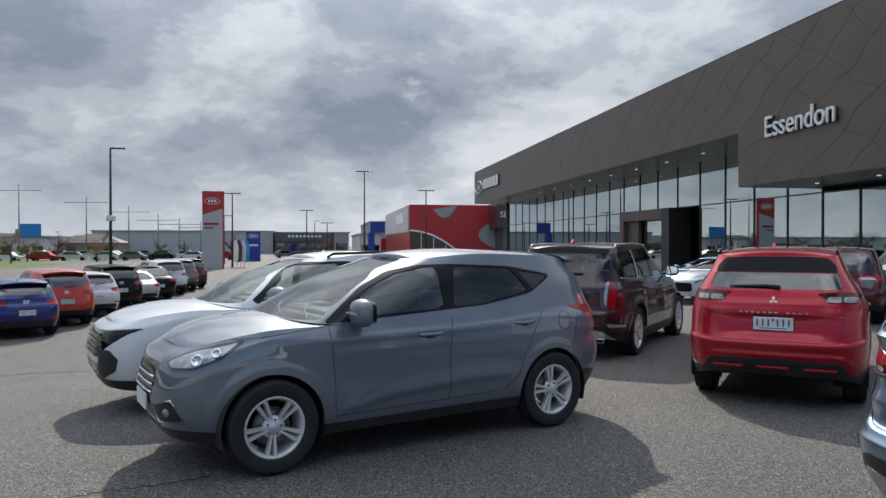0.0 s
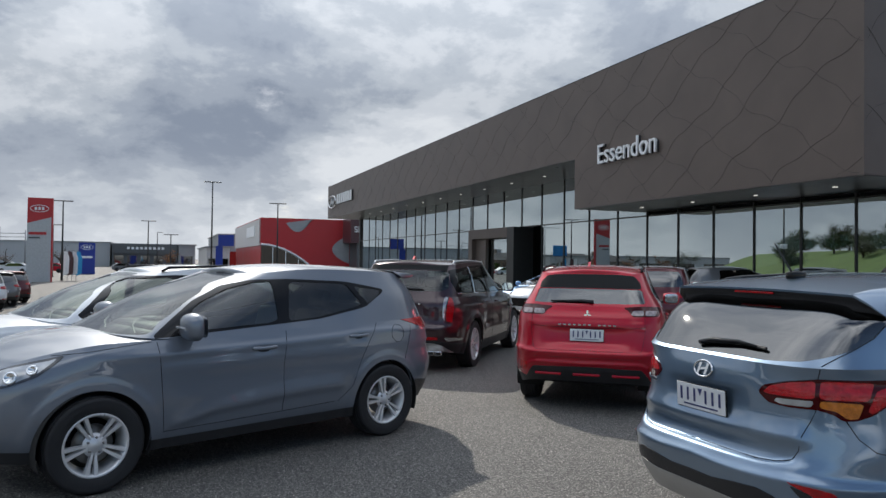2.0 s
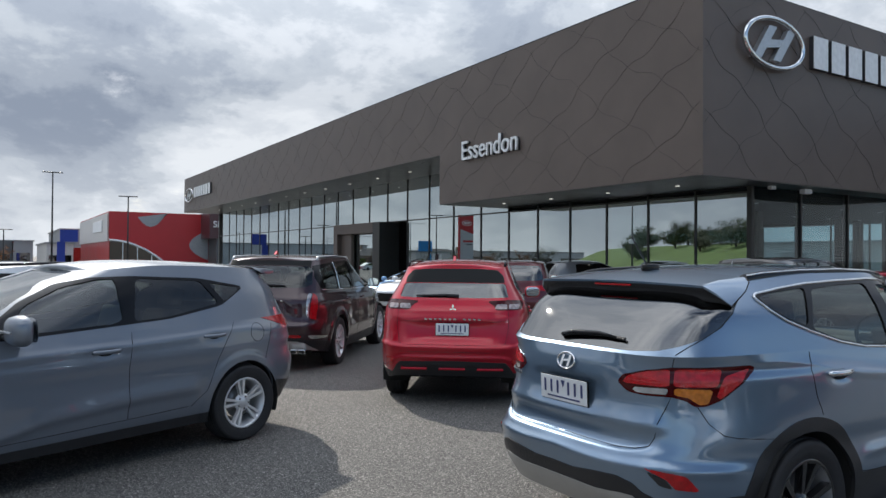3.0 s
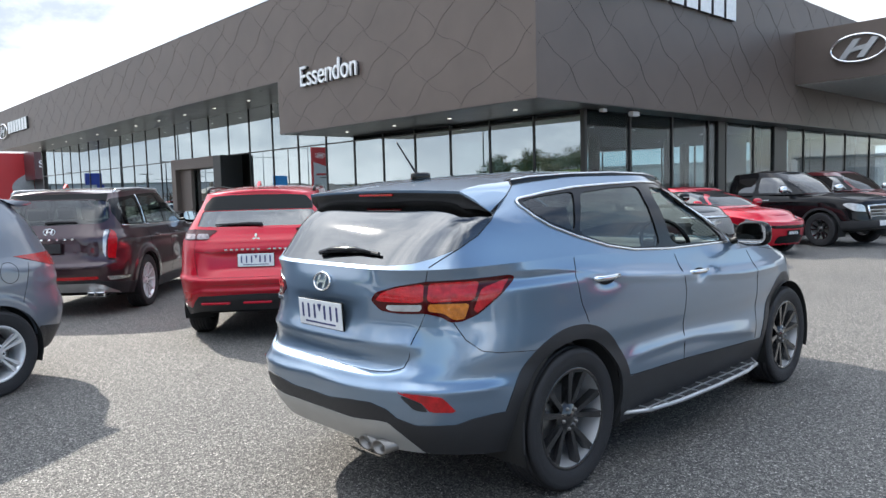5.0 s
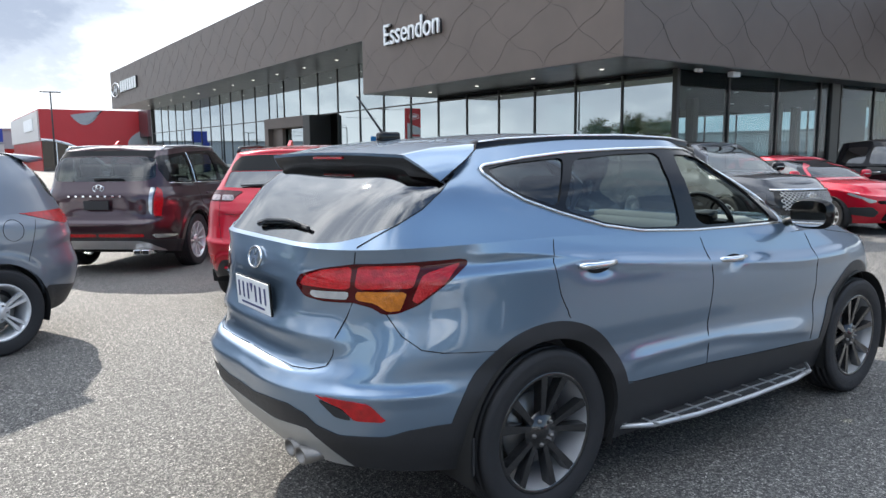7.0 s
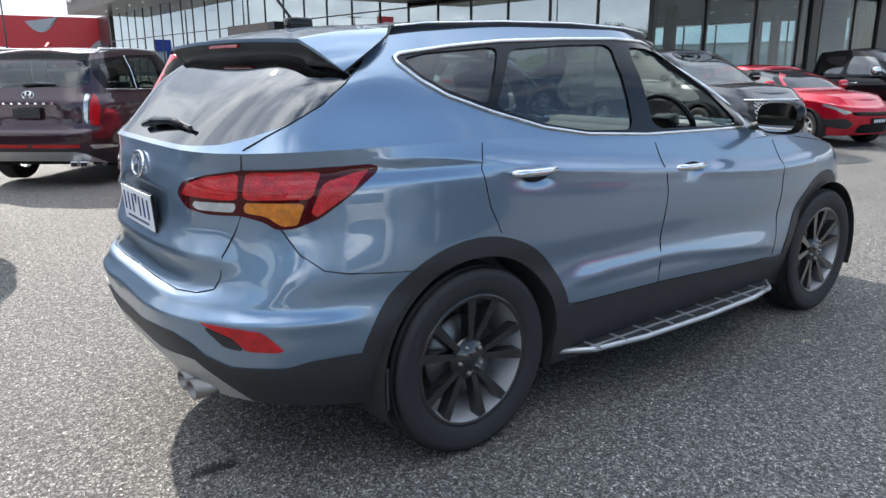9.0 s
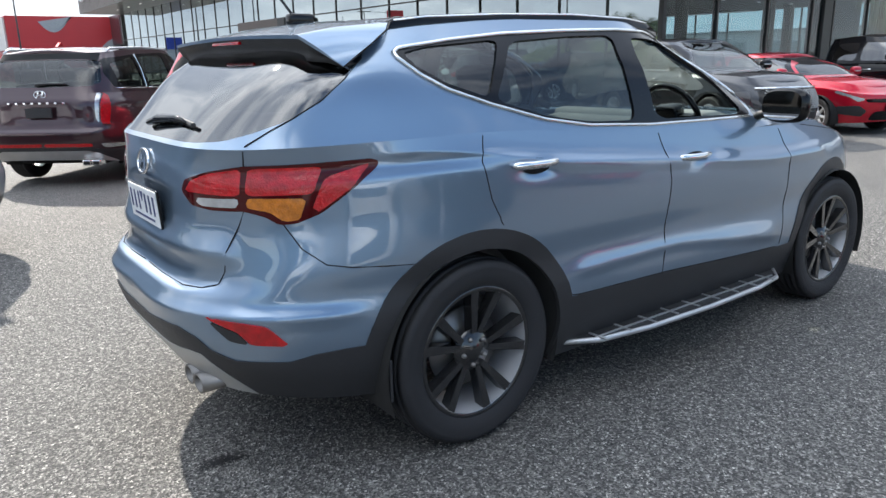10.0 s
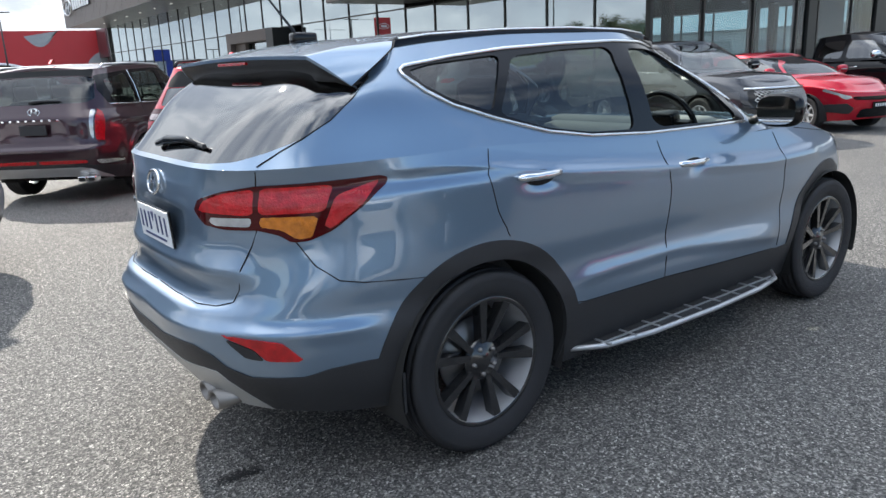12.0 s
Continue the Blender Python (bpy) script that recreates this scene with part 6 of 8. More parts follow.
def build_dealership():
    top = tagged(new("dealership"), "bronze-clad car dealership with a glazed showroom under a deep fascia", "building", kind="structure")
    bm = box(16.83, 12.76, 4.01, 46.3, 26.42, 9.5)
    part("fascia", box(46.3, 12.76, 4.01, 62, 14.6, 9.5), FASCIA, top, "dark bronze metal fascia")
    part("fascia", bm, FASCIA, top, "dark bronze metal fascia")
    part("fascia", box(16.83, 26.42, 6.15, 46.3, 75.9, 9.48), FASCIA, top, "dark bronze metal fascia")
    part("roof_capping", box(16.825, 12.755, 9.48, 17.0, 75.905, 9.52), MULLION, top)
    part("roof_capping", box(17.0, 12.755, 9.501, 62, 12.9, 9.52), MULLION, top)
    part("soffit", box(16.85, 12.78, 3.985, 46.2, 26.40, 4.008), SOFFIT, top, "dark glossy soffit panels")
    part("soffit", box(16.85, 26.44, 6.125, 46.2, 75.85, 6.148), SOFFIT, top, "dark glossy soffit panels")
    # glazing on the long front
    ys = [GY + 2.05 * k for k in range(7)] + [28.2 + 2.42 * k for k in range(20)]
    for y0, y1 in zip(ys, ys[1:]):
        if 36.0 < (y0 + y1) / 2 < 43.6:
            z0 = 3.75
        else:
            z0 = -0.7
        zt = 4.0 if y1 < 26.5 else 6.14
        for a, b in ((z0, 3.78), (3.82, zt)) if z0 < 3 else ((3.82, zt),):
            if b - a > 0.25:
                part("pane", box(GX - 0.008, y0 + 0.03, a, GX + 0.008, y1 - 0.03, b), GLASS_SHOP, top)
        part("mullion", box(GX - 0.05, y0 - 0.03, -0.7, GX + 0.12, y0 + 0.03, zt), MULLION, top)
    part("transom", box(GX - 0.03, GY, 3.77, GX + 0.10, 75.8, 3.83), MULLION, top)
    # glazing on the short front
    xs = [GX, 22.9, 25.7, 28.5, 30.0, 32.6, 35.4, 38.2, 41.0, 44.0, 48.0, 52.0]
    for x0, x1 in zip(xs, xs[1:]):
        part("pane", box(x0 + 0.03, GY - 0.008, -0.1, x1 - 0.03, GY + 0.008, 4.0), GLASS_CLEAR, top)
        part("mullion", box(x0 - 0.04, GY - 0.05, -0.1, x0 + 0.04, GY + 0.12, 4.0), MULLION, top)
    part("column", box(29.2, GY - 0.1, -0.1, 29.8, GY + 0.5, 4.0, 0.02), MULLION, top, "dark clad column")
    part("column", box(34.6, GY - 0.1, -0.1, 36.0, GY + 0.5, 4.0, 0.02), MULLION, top, "dark clad column")
    # canopy over the drive-through, with a mark on its side
    part("canopy", box(34.6, -2.0, 5.72, 52.0, 12.755, 7.98), FASCIA, top, "bronze entrance canopy")
    part("canopy_soffit", box(34.7, -1.9, 5.69, 51.9, 12.7, 5.715), CANOPY_SOFFIT, top, "pale grey canopy soffit")
    # showroom inside
    part("showroom_floor", box(GX + 0.2, GY + 0.2, -0.62, 46, 75, -0.05), SHOWFLOOR, top)
    part("showroom_back_wall", box(38.0, 38, -0.6, 38.3, 75, 6.1), SHOWWALL, top)
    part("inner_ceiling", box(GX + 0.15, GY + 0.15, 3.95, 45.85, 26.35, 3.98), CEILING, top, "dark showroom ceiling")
    part("ceiling_drop", box(45.0, 26.45, 3.95, 46.2, 40.0, 6.12), SOFFIT, top)
    for k in range(11):
        y = 13.8 + 2.4 * k
        part("mullion", box(45.9, y - 0.04, -0.1, 46.0, y + 0.04, 4.0), MULLION, top)
        part("pane", box(45.94, y + 0.05, -0.05, 45.95, y + 2.35, 3.98), GLASS_CLEAR, top)
    for x0, x1 in ((35.0, 39.3), (40.6, 44.0)):
        part("inner_wall", box(x0, 17.0, -0.05, x1, 17.2, 3.98), SHOWWALL, top)
    part("inner_wall", box(46.3, 17.4, -0.05, 62.0, 17.6, 3.98), MULLION, top)
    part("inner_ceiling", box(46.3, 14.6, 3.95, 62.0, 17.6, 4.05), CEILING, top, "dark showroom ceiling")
    for x, y in ((30.5, 20.5), (37.5, 20.5), (33.0, 25.5), (42.0, 22.0)):
        part("column", box(x - 0.2, y - 0.2, -0.05, x + 0.2, y + 0.2, 3.98, 0.02), MULLION, top, "dark clad column")
    for k in range(14):
        part("downlight", prism(ellipse(0, 0, 0.10, 0.10, 16), 0.02), BADGE_WHITE, top, m=pose(23.0 + 3.1 * (k % 7), 17.5 + 4.2 * (k // 7), 3.928))
    part("end_wall", box(GX, 75.6, -0.7, 40, 75.9, 6.12), SHOWWALL, top)
    # entry portal
    part("portal", box(19.3, 43.0, -0.7, GX + 0.3, 43.6, 3.76, 0.02), FASCIA, top)
    part("portal", box(19.3, 37.0, -0.7, GX + 0.3, 37.9, 3.76, 0.02), MULLION, top)
    part("portal", box(19.3, 37.9, 3.15, GX + 0.3, 43.0, 3.76, 0.02), FASCIA, top)
    part("portal_wall", box(19.6, 41.5, -0.7, 19.8, 43.0, 3.15), FASCIA, top)
    part("entrance_door", box(19.9, 38.0, -0.65, 19.96, 41.5, 3.1), GLASS_SHOP, top)
    return top


DEALER = build_dealership()


# ---- cars in the lot ----
def at(x, y, heading, dz=0.0):
    return pose(x, y, ground_z(x, y) + dz, 0, 0, heading)


def rails(car, top, x0, x1, y, z, material):
    for sd in (1, -1):
        pts = [(x0, y, z - 0.045), (x0 + 0.08, y, z), ((x0 + x1) / 2, y + 0.01, z + 0.02), (x1 - 0.08, y, z), (x1, y - 0.01, z - 0.045)]
        part("roof_rail", tube([(a, b * sd, c) for a, b, c in pts], 0.017, 8), material, car, "", True)


def fin(car, x, z, material):
    bm = bmesh.new()
    prism([(-0.09, 0), (0.05, 0), (-0.03, 0.055), (-0.06, 0.055)], 0.03, bm)
    part("roof_fin", bm, material, car, "", m=pose(x, 0.015, z, 90, 0, 180))


def rear_wiper(car, top, z, reach=0.34, way=-1):
    q = [top.place((s, zz), 0.025)[0] for s, zz in ((0.05, z), (0.1, z + 0.01), (reach, z + 0.004))]
    part("rear_wiper", tube([(q[0].x, -way * 0.06, z), (q[1].x, way * 0.08, z + 0.012), (q[2].x, way * reach, z + 0.004)], [0.02, 0.016, 0.008], 8), BLACK, car, "black rear wiper", True)


build_santa_fe()

car, sh, top = make_car("suv", "grey compact SUV with silver alloy wheels", pose(2.104, 7.23, 0, 0, 0, -157.64), ix35())
bm = bmesh.new()
rows = []
for k in range(17):
    y = -0.58 + 1.16 * k / 16
    f = abs(y) / 0.58
    rows.append([bm.verts.new(p) for p in ((-0.30, y, 1.600 - 0.03 * f * f), (-0.62 + 0.05 * f**2, y, 1.575 - 0.035 * f * f), (-0.615 + 0.05 * f**2, y, 1.555 - 0.035 * f * f), (-0.45, y, 1.53 - 0.03 * f * f))])
for a, b in zip(rows, rows[1:]):
    for i in range(3):
        bm.faces.new((a[i], a[i + 1], b[i + 1], b[i]))
bm.faces.new(rows[0])
bm.faces.new(rows[-1][::-1])
part("spoiler", bm, PAINT_GREY, car, smooth=True)
part("front_number_plate", box(-0.186, -0.06, 0, 0.186, 0.06, 0.012, 0.003), PLATE, car, m=pose(3.398, 0, 0.50, 90, 0, 90))
oval_badge(car, pose(3.29, 0, 0.80, 70, 0, 90), 0.075, 0.045)
for sd in (1, -1):
    for x, z, r in ((3.14, 0.845, 0.044), (3.02, 0.892, 0.036)):
        p, nn = sh.place(("x", x, z), 0.0)
        v, f = lathe([(0.0, 0.004), (r * 0.62, 0.010), (r * 0.70, 0.016), (r, 0.017), (r * 1.08, 0.010), (r * 1.1, 0.0)], 24)
        link("lamp_reflector", v, f, CHROME, car, "round chrome lamp reflector", m=Matrix.Translation((p.x, p.y * sd, p.z)) @ Vector((nn.x, nn.y * sd, nn.z)).to_track_quat("Y", "Z").to_matrix().to_4x4())
for k in range(3):
    z = 0.59 + 0.055 * k
    pts = [sh.place(("f", y, z), 0.012)[0] for y in (0.02, 0.12, 0.22, 0.31)]
    part("grille_bar", tube([(p.x, -p.y, p.z) for p in pts[::-1]] + [tuple(p) for p in pts], 0.010, 6), CHROME, car, "chrome grille bar", True)
for sd in (1, -1):
    p, nn = sh.place(("f", 0.50, 0.468), 0.0)
    v, f = lathe([(0.0, 0.022), (0.024, 0.02), (0.030, 0.012), (0.032, 0.0)], 20)
    link("fog_lamp", v, f, SMOKE_LENS, car, "round fog lamp in a chrome frame", m=pose(p.x, p.y * sd, p.z, 0, 0, -90 + 30 * sd))
    q = [sh.place(("f", y, z), 0.008)[0] for y, z in ((0.36, 0.385), (0.62, 0.40), (0.56, 0.565), (0.31, 0.505))]
    part("fog_lamp_frame", tube([(v.x, v.y * sd, v.z) for v in q], 0.006, 6, None, True), CHROME, car, "chrome fog lamp frame", True)
for y0, y1 in ((0.62, 0.10), (-0.02, -0.52)):
    part("front_wiper", tube([(2.30, y0, 1.10), (2.22, (y0 + y1) / 2, 1.135), (2.10, y1, 1.155)], 0.008, 6), BLACK, car)

car, sh, top = make_car("suv", "white SUV with a black grille and black mirrors", at(1.34 - 0.13, 9.80 - 0.055, -157.0), tucson())
rails(car, top, -0.35, 1.15, 0.64, 1.630, GLOSSBLACK)
for k in range(5):
    z = 0.60 + 0.045 * k
    pts = [sh.place(("f", y, z), 0.010)[0] for y in (0.02, 0.25, 0.46)]
    part("grille_bar", tube([(p.x, -p.y, p.z) for p in pts[::-1]] + [tuple(p) for p in pts], 0.007, 6), DARKALLOY, car, "", True)
for y0, y1 in ((0.62, 0.10), (-0.02, -0.52)):
    part("front_wiper", tube([(2.32, y0, 1.10), (2.24, (y0 + y1) / 2, 1.135), (2.12, y1, 1.155)], 0.008, 6), BLACK, car)

car, sh, top = make_car("suv", "large dark plum SUV with upright red tail lamps", at(4.44, 11.08, 50.4), palisade())
rails(car, top, -0.45, 1.35, 0.68, 1.705, SATIN)
oval_badge(car, pose(sh.place((0.03, 1.16))[0].x - 0.004, 0, 1.155, 84, 0, -90), 0.075, 0.045)
fin(car, -0.30, 1.74, PAINT_RED)
rear_wiper(car, top, 1.275)
for k in range(8):
    part("model_mark", box(-0.985, 0.36 - 0.10 * k, 1.045, -0.975, 0.392 - 0.10 * k, 1.068, 0.002), CHROME, car)
part("plate_holder", box(-1.0, -0.17, 0.88, -0.985, 0.17, 1.0, 0.004), BLACK, car, "empty black plate holder")
for y in (-0.52, -0.64):
    tp = part("tailpipe", box(-1.0, y - 0.055, 0.285, -0.86, y + 0.055, 0.355, 0.014), CHROME, car, "chrome exhaust tip")
    # solid tip: a dark block paints the shade of its hollow
    part("pipe_shade", box(-1.004, y - 0.040, 0.298, -0.99, y + 0.040, 0.342, 0.004), DARK, tp)

car, sh, top = make_car("suv", "red compact SUV with a sloping rear window", at(5.37, 7.38, 52.0), eclipse_cross())
rails(car, top, -0.25, 1.2, 0.58, 1.625, GLOSSBLACK)
fin(car, -0.20, 1.645, PAINT_RED)
rear_wiper(car, top, 1.238, 0.43, 1)
for k in range(3):
    a = k * 2 * math.pi / 3 + math.pi / 2
    c, s = math.cos(a), math.sin(a)
    d = [(0, 0), (0.026 * c - 0.015 * s, 0.026 * s + 0.015 * c), (0.052 * c, 0.052 * s), (0.026 * c + 0.015 * s, 0.026 * s - 0.015 * c)]
    part("badge_diamond", prism(d, 0.008), CHROME, car, m=pose(sh.place((0.03, 1.105))[0].x - 0.002, 0, 1.10, 86, 0, -90))
for k in range(12):
    if k != 7:
        part("model_mark", box(-0.004, -0.016, -0.009, 0.004, 0.016, 0.009, 0.002), CHROME, car, m=pose(sh.place((0.1, 0.982))[0].x - 0.002, 0.306 - 0.0556 * k, 0.982))
for y in (0.43, 0.0, -0.43):
    part("bumper_accent", box(-0.026, -0.15, -0.014, 0.02, 0.15, 0.014, 0.010), PAINT_RED, car, "red bumper insert", m=pose(sh.place((abs(y), 0.425))[0].x - 0.006, y, 0.425, 0, 0, -8 * y))

# the row beyond the drive, tails towards the lane
ROW = [("hatch", PAINT_DBLUE, "royal blue hatchback"), ("suv", PAINT_ORANGE, "orange red small SUV"), ("hatch", PAINT_WHITE, "white hatchback with a black tail panel"), ("suv", PAINT_JET, "black SUV"),
       ("coupe", PAINT_CREAM, "pale silver coupe"), ("sedan", PAINT_JET, "black sedan"), ("suv", PAINT_WHITE, "white SUV"), ("suv", PAINT_SILVER, "dark silver SUV"), ("suv", PAINT_MAROON, "maroon SUV")]
for k, (kind, pm, lab) in enumerate(ROW):
    x, y = -7.25 + 0.07 * k, 20.0 + 2.6 * k
    car, sh, top = make_car("parked_car", lab + " parked in a row", at(x, y, 124), simple_car(kind, pm, group="far row of parked cars", near=k < 3, cabin=False))
    zt, xt = float(top.P[-1][0, 2]), float(top.P[-1][0, 0])
    if kind in ("hatch", "suv"):
        sp = bmesh.new()
        strip = [[sp.verts.new((xt + dx, y2, zt + 0.035 - 0.05 * (y2 / 0.6) ** 2 + dz)) for dx, dz in ((0.22, 0.012), (-0.14, -0.004), (-0.135, -0.026), (0.02, -0.05))] for y2 in np.linspace(-0.56, 0.56, 9)]
        for a, b in zip(strip, strip[1:]):
            for i in range(3):
                sp.faces.new((a[i], a[i + 1], b[i + 1], b[i]))
        part("spoiler", sp, pm, car, smooth=True)
        zw = float(top.P[0][0, 2]) + 0.06
        part("rear_wiper", tube([(float(top.P[0][0, 0]) - 0.015, 0.03, zw), (float(top.P[0][0, 0]) - 0.005, -0.30, zw + 0.02)], [0.018, 0.008], 6), BLACK, car)
        fin(car, xt + 0.35, zt + 0.045, pm)
    oval_badge(car, pose(sh.place((0.03, float(sh.P[-1][0, 2]) - 0.09))[0].x - 0.004, 0, float(sh.P[-1][0, 2]) - 0.09, 84, 0, -90), 0.075, 0.045)
    for sd in (1, -1):
        part("rear_reflector", box(-0.012, -0.11, -0.018, 0.012, 0.11, 0.018, 0.006), RED_LENS, car, m=pose(sh.place(("y", 0.62, 0.50))[0].x - 0.004, sd * 0.62, 0.50, 0, 0, -sd * 20))

# cars by the showroom
car, sh, top = make_car("suv", "dark grey SUV with a large chrome-framed grille", at(15.04, 9.83, -107), tall_suv())
bm = bmesh.new()
for k in range(-9, 10):
    for sg in (1, -1):
        pts = []
        for i in range(9):
            y, z = 0.066 * k + sg * (i - 4) * 0.040, 0.58 + i * 0.036
            if abs(y) < 0.54:
                p = sh.place(("f", max(abs(y), 0.01), z), 0.008)[0]
                pts.append((p.x, y, p.z))
        if len(pts) > 1:
            tube(pts, 0.008, 4, bm)
part("grille_mesh", bm, SILVER, car, "lattice of grey bars")
pts = [sh.place(("f", y, 0.895), 0.012)[0] for y in (0.01, 0.3, 0.5, 0.6)]
part("grille_frame", tube([(p.x, -p.y, p.z) for p in pts[::-1]] + [tuple(p) for p in pts], 0.020, 8), CHROME, car, "chrome grille frame", True)
oval_badge(car, pose(sh.place(("f", 0.02, 0.79))[0].x + 0.012, 0, 0.79, 90, 0, 90), 0.10, 0.06)
fp = part("front_number_plate", box(-0.186, -0.06, 0, 0.186, 0.06, 0.012, 0.003), GLOSSBLACK, car, "black number plate", m=pose(sh.place(("f", 0.02, 0.54))[0].x + 0.01, 0, 0.54, 90, 0, 90))
for k in range(6):
    part("plate_bar", box(-0.14 + 0.05 * k, -0.03, 0.012, -0.115 + 0.05 * k, 0.03, 0.014), PLATE, fp)
car, sh, top = make_car("parked_car", "red hatchback with a black grille", at(17.43, 9.12, -107), dict(simple_car("hatch", PAINT_RED, near=True), middle=("grille1", "grille2", "black1"), lens_names={"black1": "bumper_insert", "black2": "fog_lamp_recess"}, panels=[
    ("clear1", [("x", 3.38, 0.64), ("x", 2.98, 0.78), ("x", 2.95, 0.735), ("x", 3.2, 0.66), ("f", 0.58, 0.585), ("f", 0.50, 0.62)]),
    ("grille1", [("f", -0.3, 0.555), ("f", 0.48, 0.575), ("f", 0.52, 0.64), ("f", -0.3, 0.635)]), ("grille2", [("f", -0.3, 0.26), ("f", 0.40, 0.26), ("f", 0.36, 0.42), ("f", -0.3, 0.44)]),
    ("black2", [("f", 0.50, 0.33), ("f", 0.72, 0.37), ("f", 0.74, 0.50), ("f", 0.56, 0.52), ("f", 0.46, 0.43)]), ("black1", [(-0.3, 0.44), ("y", 0.60, 0.44), ("y", 0.66, 0.30), (-0.3, 0.28)])]))
fp = part("front_number_plate", box(-0.186, -0.055, 0, 0.186, 0.055, 0.012, 0.003), GLOSSBLACK, car, "black number plate", m=pose(sh.place(("f", 0.02, 0.48))[0].x + 0.006, 0, 0.48, 90, 0, 90))
for k in range(5):
    part("plate_bar", box(-0.13 + 0.055 * k, -0.028, 0.012, -0.10 + 0.055 * k, 0.028, 0.014), PLATE, fp)
for x, lab, pm in ((20.59, "black dual-cab pickup with chrome mirrors", PAINT_JET), (24.4, "maroon dual-cab pickup with chrome mirrors", PAINT_MAROON)):
    car, sh, top = make_car("pickup", lab, at(x, 8.96, -106), ute_spec(pm))
    part("tray_cover", box(-1.09, -0.83, 1.135, 0.50, 0.83, 1.165, 0.012), BLACK, car, "black tray cover")
    pts = [sh.place(("f", y, z), 0.015)[0] for y, z in ((0.01, 0.94), (0.3, 0.94), (0.49, 0.93), (0.45, 0.64))]
    part("grille_frame", tube([(p.x, -p.y, p.z) for p in pts[::-1]] + [tuple(p) for p in pts], 0.022, 8), CHROME, car, "chrome grille frame", True)
    for z in (0.70, 0.77, 0.84):
        pts = [sh.place(("f", y, z), 0.012)[0] for y in (0.01, 0.25, 0.46)]
        part("grille_bar", tube([(p.x, -p.y, p.z) for p in pts[::-1]] + [tuple(p) for p in pts], 0.014, 6), SILVER, car, "", True)
    oval_badge(car, pose(sh.place(("f", 0.02, 0.80))[0].x + 0.015, 0, 0.80, 90, 0, 90), 0.09, 0.06)
    part("front_number_plate", box(-0.186, -0.06, 0, 0.186, 0.06, 0.012, 0.003), PLATE, car, "white number plate", m=pose(sh.place(("f", 0.02, 0.54))[0].x + 0.01, 0, 0.54, 90, 0, 90))
    for sd in (1, -1):
        part("side_step", tube([(0.75, 0.90 * sd, 0.40), (0.85, 0.93 * sd, 0.40), (2.5, 0.93 * sd, 0.40), (2.6, 0.90 * sd, 0.40)], 0.035, 8), BLACK, car, "", True)
make_car("parked_car", "light blue hatchback by the showroom", at(15.3, 24.4, -160), simple_car("hatch", PAINT_LBLUE))
make_car("parked_car", "white hatchback with dark wheels near the showroom", at(14.6, 22.2, -160), simple_car("hatch", PAINT_WHITE, wheel="dark"))
make_car("parked_car", "dark sedan by the showroom entrance", at(14.5, 30.5, -160), simple_car("sedan", PAINT_JET))
make_car("parked_car", "red SUV facing the showroom", at(11.6, 14.2, 50), simple_car("suv", PAINT_MAROON))
make_car("parked_car", "dark SUV close to the showroom glass", at(17.6, 19.2, -20), simple_car("suv", PAINT_SILVER))
make_car("parked_car", "white SUV near the red showroom", at(14.5, 62.0, 170), simple_car("suv", PAINT_WHITE))

# the lane behind, seen mirrored in paint and glass
make_car("parked_car", "white hatchback across the lane", at(4.0, -5.2, 95), simple_car("hatch", PAINT_WHITE))
make_car("parked_car", "black SUV across the lane", at(6.9, -5.4, 95), simple_car("suv", PAINT_JET))
make_car("parked_car", "white sedan across the lane", at(1.0, -5.6, 95), simple_car("sedan", PAINT_WHITE))
make_car("parked_car", "dark silver SUV across the lane", at(-2.0, -5.5, 95), simple_car("suv", PAINT_SILVER))
make_car("parked_car", "red hatchback across the lane", at(9.9, -5.3, 95), simple_car("hatch", PAINT_RED))


# ---- signs on the dealership ----
SIGN_WHITE = mat("sign white", (0.82, 0.83, 0.84), 0.35)
SIGN_SIDE = mat("sign returns", (0.04, 0.04, 0.045), 0.5)


def raised(name, outline, depth, parent, m, face=SIGN_WHITE):
    """A sign shape with dark returns and a light face set proud of them."""
    ob = part(name, prism(outline, depth), SIGN_SIDE, parent, m=m)
    part("sign_face", prism(outline, 0.02), face, ob, m=pose(0, 0, depth + 0.001))
    return ob


FACE_A = Matrix(((0, 0, -1, 16.83), (-1, 0, 0, 0), (0, 1, 0, 0), (0, 0, 0, 1)))     # x along the wall towards the corner, y up, z out
FACE_B = Matrix(((1, 0, 0, 0), (0, 0, -1, 12.76), (0, 1, 0, 0), (0, 0, 0, 1)))
sign = tagged(new("wall_sign"), "raised white lettering naming the suburb on the fascia", "sign")
tmp = letters("Essendon", 1.0, 0.05, SIGN_WHITE, sign, Matrix.Identity(4), "letter_line")
w = max(v.co.x for v in tmp.data.vertices) - min(v.co.x for v in tmp.data.vertices)
hh = max(v.co.y for v in tmp.data.vertices)
SX, SY = 3.66 / w, 0.755 / hh
for v in tmp.data.vertices:
    v.co.x, v.co.y = v.co.x * SX, v.co.y * SY
tmp.matrix_local = FACE_A @ pose(-24.53, 5.69, 0.12)
back = new("letter_backing", tmp.data.copy())
back.data.materials.clear()
back.data.materials.append(SIGN_SIDE)
back.parent = sign
back.matrix_local = FACE_A @ pose(-24.53, 5.69, 0.055)


def block_letters(parent, m, width, height, depth, bars=7):
    """A brand line as plain blocks, one to each letter."""
    step = width / bars
    for k in range(bars):
        x = k * step
        o = [(x, 0), (x + step * 0.78, 0), (x + step * 0.78, height), (x, height)]
        raised("sign_block", o, depth, parent, m)


